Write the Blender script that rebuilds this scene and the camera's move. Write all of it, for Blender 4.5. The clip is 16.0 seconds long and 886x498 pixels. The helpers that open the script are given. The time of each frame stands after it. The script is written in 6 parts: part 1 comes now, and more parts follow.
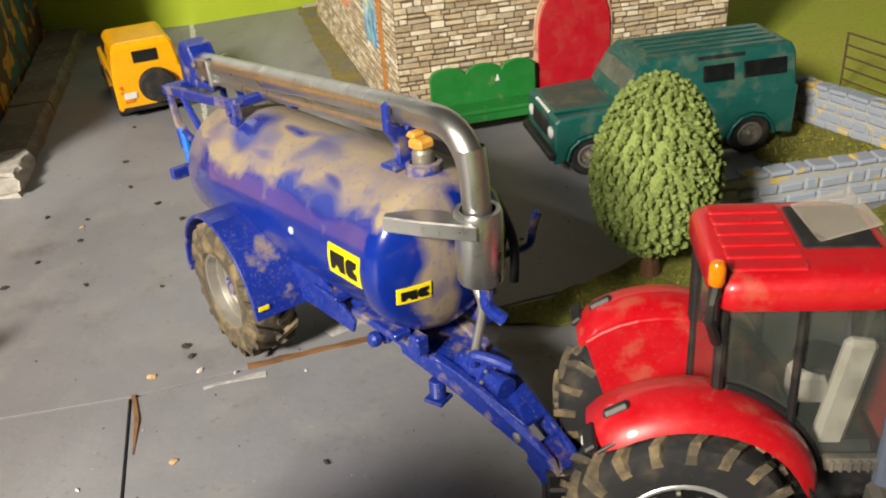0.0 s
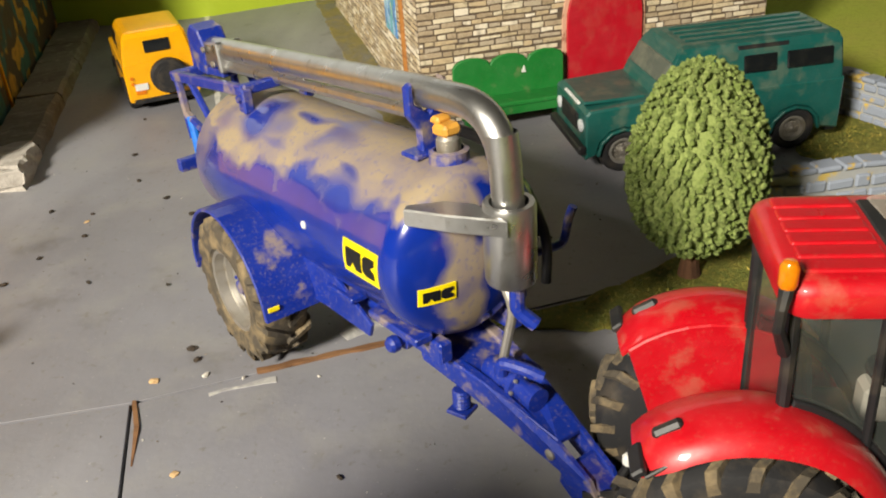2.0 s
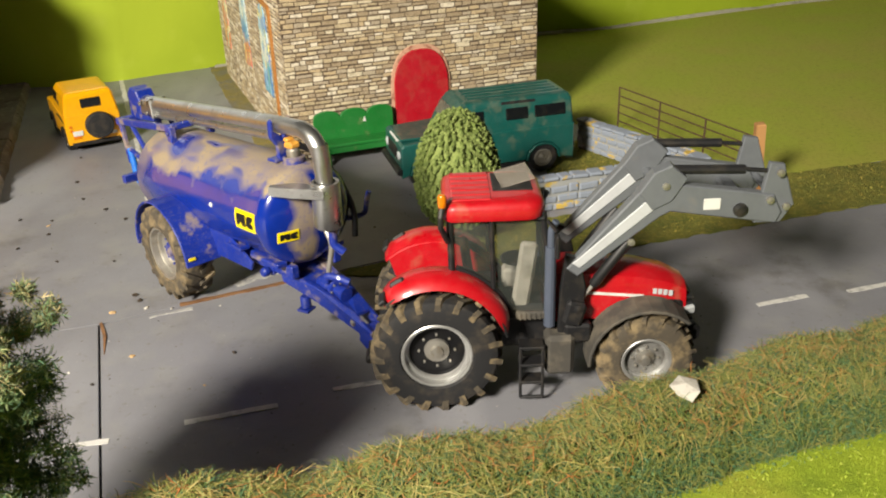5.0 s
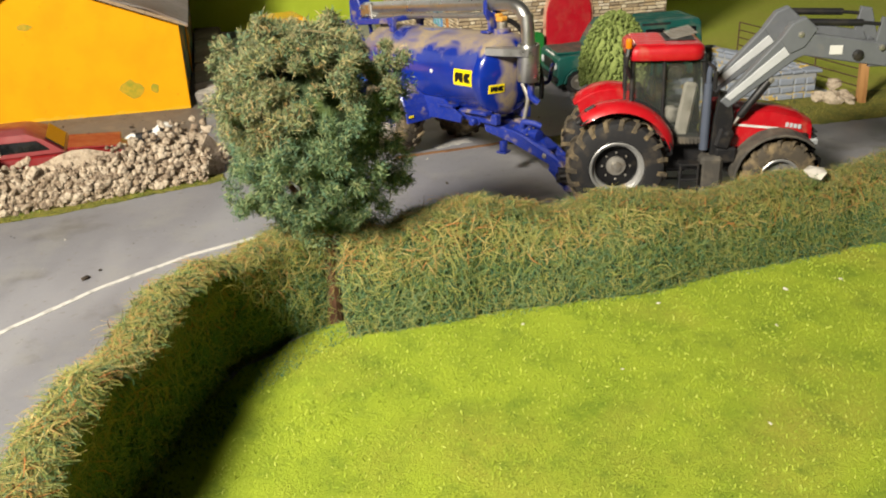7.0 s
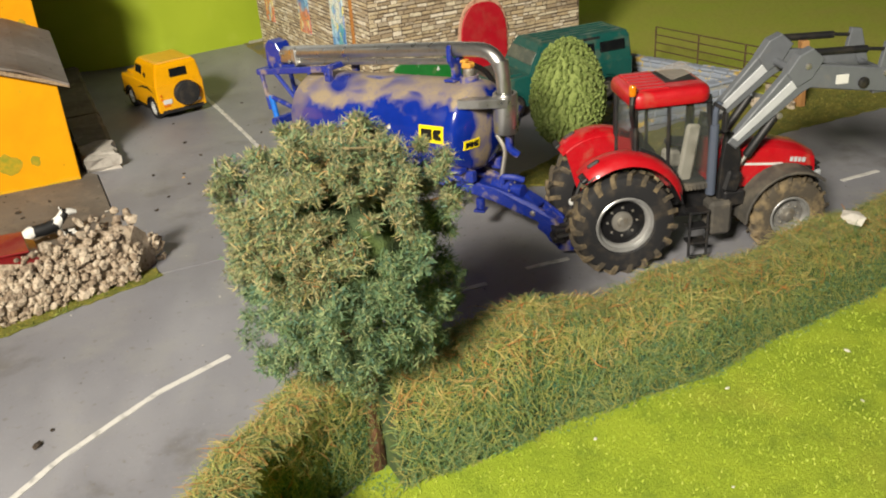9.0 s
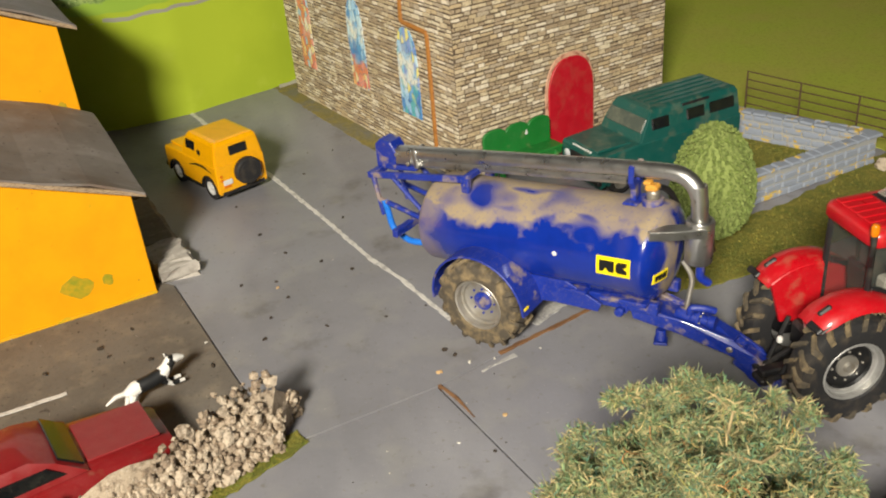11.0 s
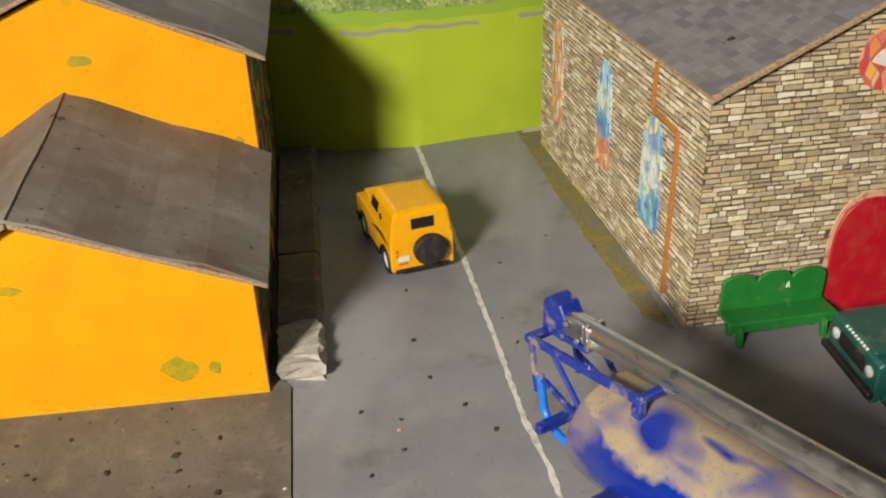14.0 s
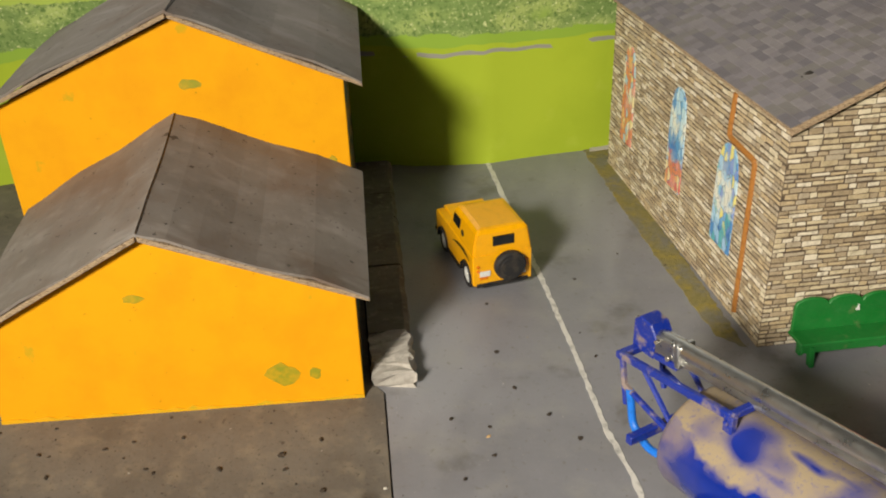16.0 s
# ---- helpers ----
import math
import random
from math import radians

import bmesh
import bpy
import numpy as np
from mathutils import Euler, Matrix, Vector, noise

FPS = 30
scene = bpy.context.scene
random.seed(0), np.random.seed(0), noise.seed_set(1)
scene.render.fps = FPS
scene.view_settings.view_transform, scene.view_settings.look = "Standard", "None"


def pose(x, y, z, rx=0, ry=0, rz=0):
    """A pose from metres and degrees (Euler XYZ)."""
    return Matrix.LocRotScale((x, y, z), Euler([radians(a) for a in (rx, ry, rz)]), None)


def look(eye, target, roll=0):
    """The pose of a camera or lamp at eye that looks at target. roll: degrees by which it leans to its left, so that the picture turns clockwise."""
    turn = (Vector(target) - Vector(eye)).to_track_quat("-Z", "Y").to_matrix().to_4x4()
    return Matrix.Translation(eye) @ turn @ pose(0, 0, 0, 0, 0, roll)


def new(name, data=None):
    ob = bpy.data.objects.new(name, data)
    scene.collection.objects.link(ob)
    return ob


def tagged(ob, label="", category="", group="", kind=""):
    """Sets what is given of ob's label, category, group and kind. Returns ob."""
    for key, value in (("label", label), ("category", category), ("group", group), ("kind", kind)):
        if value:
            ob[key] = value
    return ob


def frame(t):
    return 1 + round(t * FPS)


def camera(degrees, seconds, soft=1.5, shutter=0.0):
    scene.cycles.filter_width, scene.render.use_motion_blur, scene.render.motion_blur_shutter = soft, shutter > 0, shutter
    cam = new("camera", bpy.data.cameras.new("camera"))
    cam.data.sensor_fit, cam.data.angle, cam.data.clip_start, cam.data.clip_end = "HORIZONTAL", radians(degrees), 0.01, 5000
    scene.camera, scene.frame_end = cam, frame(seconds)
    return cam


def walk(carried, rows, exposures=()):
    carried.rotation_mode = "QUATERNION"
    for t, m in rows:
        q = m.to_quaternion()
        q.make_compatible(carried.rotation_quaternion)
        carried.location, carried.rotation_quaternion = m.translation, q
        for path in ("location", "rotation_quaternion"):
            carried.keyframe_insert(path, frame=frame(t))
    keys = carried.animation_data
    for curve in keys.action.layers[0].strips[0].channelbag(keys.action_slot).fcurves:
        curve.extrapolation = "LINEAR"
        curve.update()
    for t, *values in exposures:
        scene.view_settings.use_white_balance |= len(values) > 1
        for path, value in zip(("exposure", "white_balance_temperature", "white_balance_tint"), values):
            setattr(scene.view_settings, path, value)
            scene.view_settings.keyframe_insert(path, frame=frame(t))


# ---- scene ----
cam = camera(51.96, 16.0, 2.0)
PATH = [
    (0, (0.04820, 0.02720, 0.20542), (0.01310, 0.54802, -0.09041), -4.09),
    (0.5, (0.04109, 0.04869, 0.20420), (-0.00492, 0.57004, -0.08919), -4.60),
    (1, (0.04164, 0.04834, 0.19517), (-0.00945, 0.56913, -0.09837), -4.86),
    (1.5, (0.04113, 0.04729, 0.19477), (-0.00881, 0.56794, -0.09921), -4.66),
    (2, (0.04440, 0.04815, 0.19211), (-0.00244, 0.56898, -0.10207), -4.26),
    (2.5, (0.04363, 0.04971, 0.19046), (0.00087, 0.57066, -0.10412), -3.92),
    (3, (0.04892, 0.04667, 0.19985), (0.01340, 0.56991, -0.09162), -3.63),
    (3.5, (0.08542, 0.01967, 0.20930), (0.06432, 0.54638, -0.07729), -3.37),
    (3.7, (0.09390, -0.00392, 0.22340), (0.07958, 0.52367, -0.06199), -3.16),
    (5.8, (0.07367, -0.20518, 0.24795), (0.10645, 0.33749, -0.00589), -1.70),
    (6, (0.07598, -0.21531, 0.24080), (0.10134, 0.32631, -0.01611), -1.61),
    (6.5, (0.05984, -0.25946, 0.22681), (0.06470, 0.28544, -0.02431), -1.43),
    (7, (0.01024, -0.31087, 0.21070), (-0.01357, 0.23379, -0.03986), -2.21),
    (7.5, (-0.02012, -0.32246, 0.22340), (-0.04980, 0.22259, -0.02567), -3.00),
    (8, (-0.01584, -0.29501, 0.21922), (-0.01467, 0.25017, -0.03133), -3.22),
    (8.2, (-0.02313, -0.28000, 0.21905), (-0.00765, 0.26351, -0.03463), -3.47),
    (10.3, (-0.14175, -0.13667, 0.29081), (0.00438, 0.37155, 0.00733), -4.17),
    (10.5, (-0.15070, -0.12427, 0.29382), (-0.00954, 0.38420, 0.00829), -4.46),
    (11, (-0.16345, -0.09658, 0.30169), (-0.05009, 0.41520, 0.00975), -5.25),
    (11.5, (-0.15288, -0.05551, 0.32074), (-0.08036, 0.46100, 0.02416), -5.50),
    (12, (-0.14304, 0.01179, 0.33944), (-0.12524, 0.53111, 0.03946), -5.88),
    (12.5, (-0.09372, 0.06061, 0.31343), (-0.11189, 0.57576, 0.00636), -5.01),
    (13, (-0.06821, 0.07443, 0.31302), (-0.10910, 0.59422, 0.01612), -3.63),
    (13.5, (-0.04793, 0.09074, 0.32120), (-0.09482, 0.61019, 0.02459), -1.99),
    (14, (-0.08191, 0.06660, 0.31396), (-0.15628, 0.58363, 0.01874), -2.14),
    (14.5, (-0.09956, 0.05274, 0.32185), (-0.18292, 0.56837, 0.02658), -1.78),
    (15, (-0.06682, 0.06841, 0.32020), (-0.14816, 0.58496, 0.02599), -1.09),
    (15.5, (-0.06687, 0.05973, 0.32548), (-0.15387, 0.57582, 0.03207), -1.36),
    (16, (-0.10917, 0.03807, 0.33658), (-0.20576, 0.55360, 0.04519), -2.16),
]
walk(cam, [(t, look(eye, target, roll)) for t, eye, target, roll in PATH],
     ((0, 0.15), (3.5, 0.15), (6, 0.18), (6.5, 0.18), (7.5, -0.14), (8, -0.12), (10.5, -0.08), (13, -0.1), (16, -0.15)))

# ---- light ----
MM = 0.001
world = bpy.data.worlds.new("room_air")
scene.world = world
world.use_nodes = True
world.node_tree.nodes["Background"].inputs[0].default_value = (0.9, 0.95, 1.0, 1)
world.node_tree.nodes["Background"].inputs[1].default_value = 0.005


def lamp(name, at, target, size, power, colour, spread=180):
    data = bpy.data.lights.new(name, "AREA")
    data.shape, data.size, data.size_y = "RECTANGLE", size[0], size[1]
    data.energy, data.color, data.spread = power, colour, radians(spread)
    ob = new(name, data)
    ob.matrix_world = look(at, target)
    return ob


lamp("desk_lamp", (-0.58, -0.75, 0.78), (0.05, 0.45, 0.03), (0.22, 0.22), 15.3, (1.0, 0.92, 0.78), 110)
# unseen soft fill added overhead, only to lift the shadows a little
lamp("overhead_fill", (0.1, -0.1, 1.6), (0.05, 0.35, 0), (1.2, 0.25), 0.18, (1.0, 0.95, 0.86))


# ---- materials ----
def rgb(h):
    return tuple(((int(h[i:i + 2], 16) / 255 + 0.055) / 1.055) ** 2.4 if int(h[i:i + 2], 16) > 10 else int(h[i:i + 2], 16) / 255 / 12.92 for i in (0, 2, 4)) + (1,)


class Mat:
    """A node material built step by step."""

    def __init__(self, name, colour, rough=0.6, metal=0.0, coat=0.0, spec=0.5):
        self.m = bpy.data.materials.new(name)
        self.m.use_nodes = True
        self.t = self.m.node_tree
        self.b = self.t.nodes["Principled BSDF"]
        self.b.inputs["Roughness"].default_value = rough
        self.b.inputs["Metallic"].default_value = metal
        self.b.inputs["Coat Weight"].default_value = coat
        self.b.inputs["Specular IOR Level"].default_value = spec
        c = self.t.nodes.new("ShaderNodeRGB")
        c.outputs[0].default_value = colour if len(colour) == 4 else (*colour, 1)
        self.col = c.outputs[0]
        self.co = self.t.nodes.new("ShaderNodeTexCoord").outputs["Object"]
        self.link(self.col, self.b.inputs["Base Color"])
        self.height = None

    def link(self, a, b):
        self.t.links.new(a, b)

    def noise(self, scale, detail=4, rough=0.6, stretch=None, dist=0.0):
        n = self.t.nodes.new("ShaderNodeTexNoise")
        n.inputs["Scale"].default_value, n.inputs["Detail"].default_value = scale, detail
        n.inputs["Roughness"].default_value, n.inputs["Distortion"].default_value = rough, dist
        if stretch:
            mp = self.t.nodes.new("ShaderNodeMapping")
            mp.inputs["Scale"].default_value = stretch
            self.link(self.co, mp.inputs[0])
            self.link(mp.outputs[0], n.inputs[0])
        else:
            self.link(self.co, n.inputs[0])
        return n.outputs[0]

    def ramp(self, fac, lo, hi):
        r = self.t.nodes.new("ShaderNodeMapRange")
        r.inputs[1].default_value, r.inputs[2].default_value = lo, hi
        self.link(fac, r.inputs[0])
        return r.outputs[0]

    def math(self, op, a, b):
        n = self.t.nodes.new("ShaderNodeMath")
        n.operation = op
        for i, v in enumerate((a, b)):
            if isinstance(v, (int, float)):
                n.inputs[i].default_value = v
            else:
                self.link(v, n.inputs[i])
        return n.outputs[0]

    def mix(self, fac, colour, kind="MIX"):
        n = self.t.nodes.new("ShaderNodeMix")
        n.data_type, n.blend_type = "RGBA", kind
        if isinstance(fac, (int, float)):
            n.inputs[0].default_value = fac
        else:
            self.link(fac, n.inputs[0])
        self.link(self.col, n.inputs[6])
        if isinstance(colour, tuple):
            n.inputs[7].default_value = colour if len(colour) == 4 else (*colour, 1)
        else:
            self.link(colour, n.inputs[7])
        self.col = n.outputs[2]
        self.link(self.col, self.b.inputs["Base Color"])
        return self

    def patch(self, scale, lo, hi, colour, amount=1.0, detail=5, stretch=None, rough=0.6):
        """Stains of a second colour where a noise lies above lo."""
        f = self.ramp(self.noise(scale, detail, rough, stretch), lo, hi)
        if amount < 1:
            f = self.math("MULTIPLY", f, amount)
        return self.mix(f, colour)

    def bump(self, scale, strength=0.3, dist=0.0003, detail=5, stretch=None):
        n = self.t.nodes.new("ShaderNodeBump")
        n.inputs["Strength"].default_value, n.inputs["Distance"].default_value = strength, dist
        self.link(self.noise(scale, detail, 0.65, stretch), n.inputs["Height"])
        if self.height is not None:
            self.link(self.height, n.inputs["Normal"])
        self.height = n.outputs[0]
        self.link(self.height, self.b.inputs["Normal"])
        return self

    def gloss(self, scale, lo, hi, detail=4):
        r = self.t.nodes.new("ShaderNodeMapRange")
        r.inputs[1].default_value, r.inputs[2].default_value = 0.3, 0.7
        r.inputs[3].default_value, r.inputs[4].default_value = lo, hi
        self.link(self.noise(scale, detail), r.inputs[0])
        self.link(r.outputs[0], self.b.inputs["Roughness"])
        return self

    def per_piece(self, colours, island=True):
        """One of several colours for each loose piece."""
        if island:
            src = self.t.nodes.new("ShaderNodeNewGeometry").outputs["Random Per Island"]
        else:
            src = self.t.nodes.new("ShaderNodeObjectInfo").outputs["Random"]
        r = self.t.nodes.new("ShaderNodeValToRGB")
        r.color_ramp.interpolation = "CONSTANT"
        for i, c in enumerate(colours):
            e = r.color_ramp.elements[i] if i < 2 else r.color_ramp.elements.new(i / len(colours))
            e.position, e.color = i / len(colours), c if len(c) == 4 else (*c, 1)
        self.link(src, r.inputs[0])
        self.col = r.outputs[0]
        self.link(self.col, self.b.inputs["Base Color"])
        return self


DUST = rgb("98876a")


def paint(name, hexa, rough=0.3, dust=0.0, coat=0.3, level=0.5):
    m = Mat(name, rgb(hexa), rough, 0, coat)
    m.patch(160, 0.45, 0.75, tuple(0.75 * v for v in rgb(hexa)[:3]), 0.5)
    if dust:
        m.patch(75, level, level + 0.1, DUST, dust, 6)
        m.patch(900, 0.55, 0.75, DUST, dust * 0.35, 2)
        m.gloss(90, rough, rough + 0.35)
    return m.bump(1200, 0.08, 0.0001).m


MAT = {}
MAT["grey_road"] = Mat("grey_road", rgb("84848a"), 0.5).patch(9, 0.42, 0.72, rgb("6d6c70"), 0.7).patch(7, 0.52, 0.66, rgb("9b9ba0"), 0.6, 3, (1.6, 0.5, 1)).patch(18, 0.58, 0.68, rgb("5e5a56"), 0.6).patch(35, 0.5, 0.75, rgb("95948f"), 0.5).patch(240, 0.6, 0.7, rgb("6a6459"), 0.5).patch(700, 0.66, 0.72, rgb("c2bfb8"), 0.6).bump(260, 0.25, 0.0006).bump(1500, 0.15, 0.0002).m
MAT["dirty_yard"] = Mat("dirty_yard", rgb("6c665e"), 0.8).patch(14, 0.4, 0.7, rgb("524a41"), 0.8).patch(130, 0.64, 0.7, rgb("2e2822"), 0.7).patch(60, 0.5, 0.7, rgb("847a6a"), 0.6).patch(420, 0.6, 0.68, rgb("3d352b"), 0.7).bump(300, 0.4, 0.0008).m
MAT["white_line"] = Mat("white_line", rgb("cfcdc8"), 0.6).patch(150, 0.5, 0.68, rgb("8f8e8c"), 0.8).bump(500, 0.3, 0.0004).m
MAT["scuff"] = Mat("scuff", rgb("a8a7a4"), 0.7).patch(90, 0.45, 0.6, rgb("858488"), 0.9).patch(400, 0.5, 0.65, rgb("c8c6c0"), 0.6).bump(500, 0.4, 0.0004).m
MAT["dark_gap"] = Mat("dark_gap", rgb("211d19"), 0.9).patch(200, 0.5, 0.7, rgb("3a3129")).m
MAT["field"] = Mat("field", rgb("9aac28"), 0.85).patch(25, 0.4, 0.7, rgb("6f8816"), 0.8).patch(11, 0.5, 0.7, rgb("a19a3a"), 0.6).patch(60, 0.5, 0.68, rgb("5f7a18"), 0.6).patch(500, 0.45, 0.7, rgb("9aac30"), 0.6).bump(900, 0.8, 0.001).m
MAT["moss"] = Mat("moss", rgb("76742a"), 0.95).patch(60, 0.4, 0.65, rgb("5c641f"), 0.9).patch(400, 0.5, 0.7, rgb("a3923c"), 0.7).bump(700, 1, 0.0015).m
MAT["rough_green"] = Mat("rough_green", rgb("98a232"), 0.9).patch(12, 0.4, 0.7, rgb("a29a44"), 0.8).patch(300, 0.5, 0.7, rgb("6c7a1c"), 0.5).bump(400, 0.5, 0.001).m
MAT["yellow_wall"] = Mat("yellow_wall", rgb("e4a000"), 0.8, 0, 0, 0.25).patch(30, 0.42, 0.75, rgb("dc9200"), 0.8).patch(26, 0.66, 0.7, rgb("a89a1c"), 0.55).patch(300, 0.68, 0.75, rgb("8a6a14"), 0.7).bump(120, 0.25, 0.0008).bump(600, 0.2, 0.0004, stretch=(1, 1, 3)).m
MAT["side_print"] = Mat("side_print", rgb("4a3a2a"), 0.8).patch(40, 0.5, 0.55, rgb("2a5a58"), 1, 1).patch(55, 0.56, 0.6, rgb("b98a2c"), 1, 1).patch(200, 0.5, 0.7, rgb("2c2119"), 0.6).m
MAT["grey_card"] = Mat("grey_card", rgb("7b746e"), 0.75).patch(11, 0.45, 0.65, rgb("644f40"), 0.85).patch(22, 0.56, 0.66, rgb("938d88"), 0.6, 3, (0.5, 1.5, 1)).patch(16, 0.45, 0.7, rgb("67605a"), 0.8).patch(70, 0.55, 0.75, rgb("8f8983"), 0.5).patch(260, 0.65, 0.69, rgb("2f2a26"), 0.9).patch(90, 0.68, 0.7, rgb("3a332d"), 0.9).bump(60, 0.4, 0.001).m
MAT["card_edge"] = Mat("card_edge", rgb("a48e72"), 0.9).patch(400, 0.5, 0.6, rgb("6e5a44"), 1, 3, (1, 1, 6)).m
MAT["concrete"] = Mat("concrete", rgb("6f685f"), 0.9).patch(30, 0.45, 0.7, rgb("554c43"), 0.8).patch(180, 0.55, 0.7, rgb("948b80"), 0.7).bump(200, 0.6, 0.001).m
MAT["bare_plaster"] = Mat("bare_plaster", rgb("b5afa6"), 0.9).patch(120, 0.5, 0.7, rgb("8d867d")).bump(300, 0.8, 0.001).m
MAT["mortar"] = Mat("mortar", rgb("54473a"), 0.9).patch(200, 0.45, 0.65, rgb("6b5a44"), 0.8).bump(600, 0.3, 0.0003).m
MAT["stone"] = Mat("stone", rgb("a8977c"), 0.85).per_piece([rgb(c) for c in ("b8a684", "c8b898", "a8967a", "d4c8ac", "9c8a6e", "bda884", "ad9f88", "ddd2bc")]).patch(260, 0.5, 0.7, rgb("75664f"), 0.55).patch(900, 0.5, 0.7, rgb("d6ccb8"), 0.3).bump(900, 0.3, 0.0002).m
MAT["slate"] = Mat("slate", rgb("6f6b6e"), 0.8).per_piece([rgb(c) for c in ("726d70", "7b767a", "69656a", "807b7d", "74706e")]).patch(40, 0.5, 0.7, rgb("625d5e"), 0.6).bump(500, 0.3, 0.0003).m
MAT["red_door"] = paint("red_door", "b01022", 0.35, 0.08)
MAT["door_surround"] = Mat("door_surround", rgb("c39a80"), 0.8).patch(250, 0.5, 0.6, rgb("9a6a54")).m
MAT["green_bench"] = paint("green_bench", "15702a", 0.4, 0.25, 0.2, 0.62)
MAT["pipe_print"] = Mat("pipe_print", rgb("a06a2c"), 0.7).patch(200, 0.5, 0.7, rgb("7c4d1c")).m
MAT["tank_blue"] = paint("tank_blue", "0f2b8c", 0.22, 0.0, 0.5)
MAT["frame_blue"] = paint("frame_blue", "0f2b8c", 0.3, 0.75, 0.3, 0.54)
MAT["steel"] = Mat("steel", rgb("c6c6c4"), 0.3, 0.95).patch(60, 0.5, 0.75, rgb("a39c8e"), 0.5).patch(300, 0.58, 0.75, rgb("8e8778"), 0.6).gloss(120, 0.24, 0.42).m
MAT["dull_steel"] = Mat("dull_steel", rgb("b4b0a8"), 0.45, 0.8).patch(150, 0.5, 0.7, DUST, 0.6).bump(400, 0.3, 0.0003).m
MAT["rubber"] = Mat("rubber", rgb("1c1c1e"), 0.75).patch(90, 0.5, 0.75, rgb("4f463a"), 0.8).bump(600, 0.4, 0.0004).m
MAT["muddy_rubber"] = Mat("muddy_rubber", rgb("4a4338"), 0.85).patch(110, 0.45, 0.65, rgb("8a7858"), 0.9).patch(60, 0.55, 0.7, rgb("2a2724"), 0.9).bump(500, 0.5, 0.0005).m
MAT["red_paint"] = paint("red_paint", "b40d1a", 0.25, 0.22, 0.5, 0.58)
MAT["black_plastic"] = Mat("black_plastic", rgb("1b1b1d"), 0.5).patch(150, 0.5, 0.75, rgb("4a4339"), 0.5).bump(700, 0.2, 0.0002).m
MAT["disc_black"] = Mat("disc_black", rgb("121214"), 0.4).patch(150, 0.6, 0.75, rgb("3a342c"), 0.5).m
MAT["grey_paint"] = paint("grey_paint", "63676c", 0.4, 0.12, 0.2, 0.6)
MAT["light_grey"] = paint("light_grey", "b9bcbf", 0.35, 0.08, 0.2, 0.6)
MAT["seat_grey"] = Mat("seat_grey", rgb("a9a69a"), 0.7).patch(120, 0.5, 0.7, rgb("8b877a")).m
MAT["yellow_paint"] = paint("yellow_paint", "eda904", 0.3, 0.0, 0.4)
MAT["green_paint"] = paint("green_paint", "10504a", 0.3, 0.16, 0.4, 0.54)
MAT["wine_paint"] = paint("wine_paint", "7d1216", 0.35, 0.2, 0.4, 0.62)
MAT["white_plastic"] = Mat("white_plastic", rgb("d6d6d2"), 0.4).patch(200, 0.5, 0.7, rgb("b9b8b2"), 0.6).m
MAT["badge_yellow"] = Mat("badge_yellow", rgb("efd80a"), 0.4).patch(300, 0.6, 0.75, rgb("c7b41c"), 0.5).m
MAT["badge_black"] = Mat("badge_black", rgb("141414"), 0.4).patch(300, 0.6, 0.75, rgb("2b2a26"), 0.5).m
MAT["amber"] = Mat("amber", rgb("d9780c"), 0.2, 0, 0.6).patch(300, 0.5, 0.7, rgb("b35f08"), 0.6).m
MAT["tan_plastic"] = Mat("tan_plastic", rgb("d1993f"), 0.5).patch(200, 0.5, 0.7, rgb("b07a2c")).m
MAT["hose_blue"] = Mat("hose_blue", rgb("1f6fd0"), 0.35).patch(200, 0.5, 0.7, rgb("17539c")).m
MAT["leaf_pale"] = Mat("leaf_pale", rgb("7c8a48"), 0.9).per_piece([rgb(c) for c in ("7d8c4a", "6c7c3e", "8c9a55", "75863f")]).patch(500, 0.5, 0.7, rgb("5b6a30"), 0.7).bump(900, 1, 0.001).m
MAT["wood"] = Mat("wood", rgb("b98a55"), 0.8).patch(120, 0.45, 0.65, rgb("94683a"), 1, 4, (1, 1, 0.15)).m
MAT["bark"] = Mat("bark", rgb("6b4a32"), 0.9).patch(150, 0.45, 0.65, rgb("4a3020"), 1, 4, (1, 1, 0.3)).bump(300, 0.7, 0.001).m
MAT["rock"] = Mat("rock", rgb("a08d78"), 0.9).per_piece([rgb(c) for c in ("a3927d", "8d7c69", "b5a48e", "988670", "c0b19c")]).patch(300, 0.5, 0.65, rgb("6b5a49"), 0.8).patch(900, 0.55, 0.7, rgb("d2c8b8"), 0.6).bump(700, 1, 0.0012).m
MAT["grey_wall_stone"] = Mat("grey_wall_stone", rgb("a7a8a6"), 0.9).per_piece([rgb(c) for c in ("a6abb4", "989fab", "b4b7bc", "8b93a1", "babab8", "aea684")]).patch(80, 0.58, 0.64, rgb("c9a835"), 0.85).bump(400, 0.5, 0.0006).m
MAT["wall_filler"] = Mat("wall_filler", rgb("9a9c9c"), 0.9).patch(90, 0.56, 0.64, rgb("c3a63c"), 0.8).bump(300, 0.5, 0.0006).m
MAT["room_wall"] = Mat("room_wall", rgb("8c8374"), 0.9).patch(2, 0.4, 0.7, rgb("7c7364")).m
MAT["room_floor"] = Mat("room_floor", rgb("6f675e"), 0.8).patch(3, 0.4, 0.7, rgb("5c554d")).m
MAT["table_wood"] = Mat("table_wood", rgb("8a7355"), 0.7).patch(20, 0.45, 0.65, rgb("6e5940"), 1, 4, (1, 0.1, 1)).m


def glass_mat(name, colour, rough, alpha):
    m = Mat(name, rgb(colour), rough, 0, 0.3)
    m.b.inputs["Alpha"].default_value = alpha
    m.patch(90, 0.5, 0.7, DUST, 0.35)
    return m.m


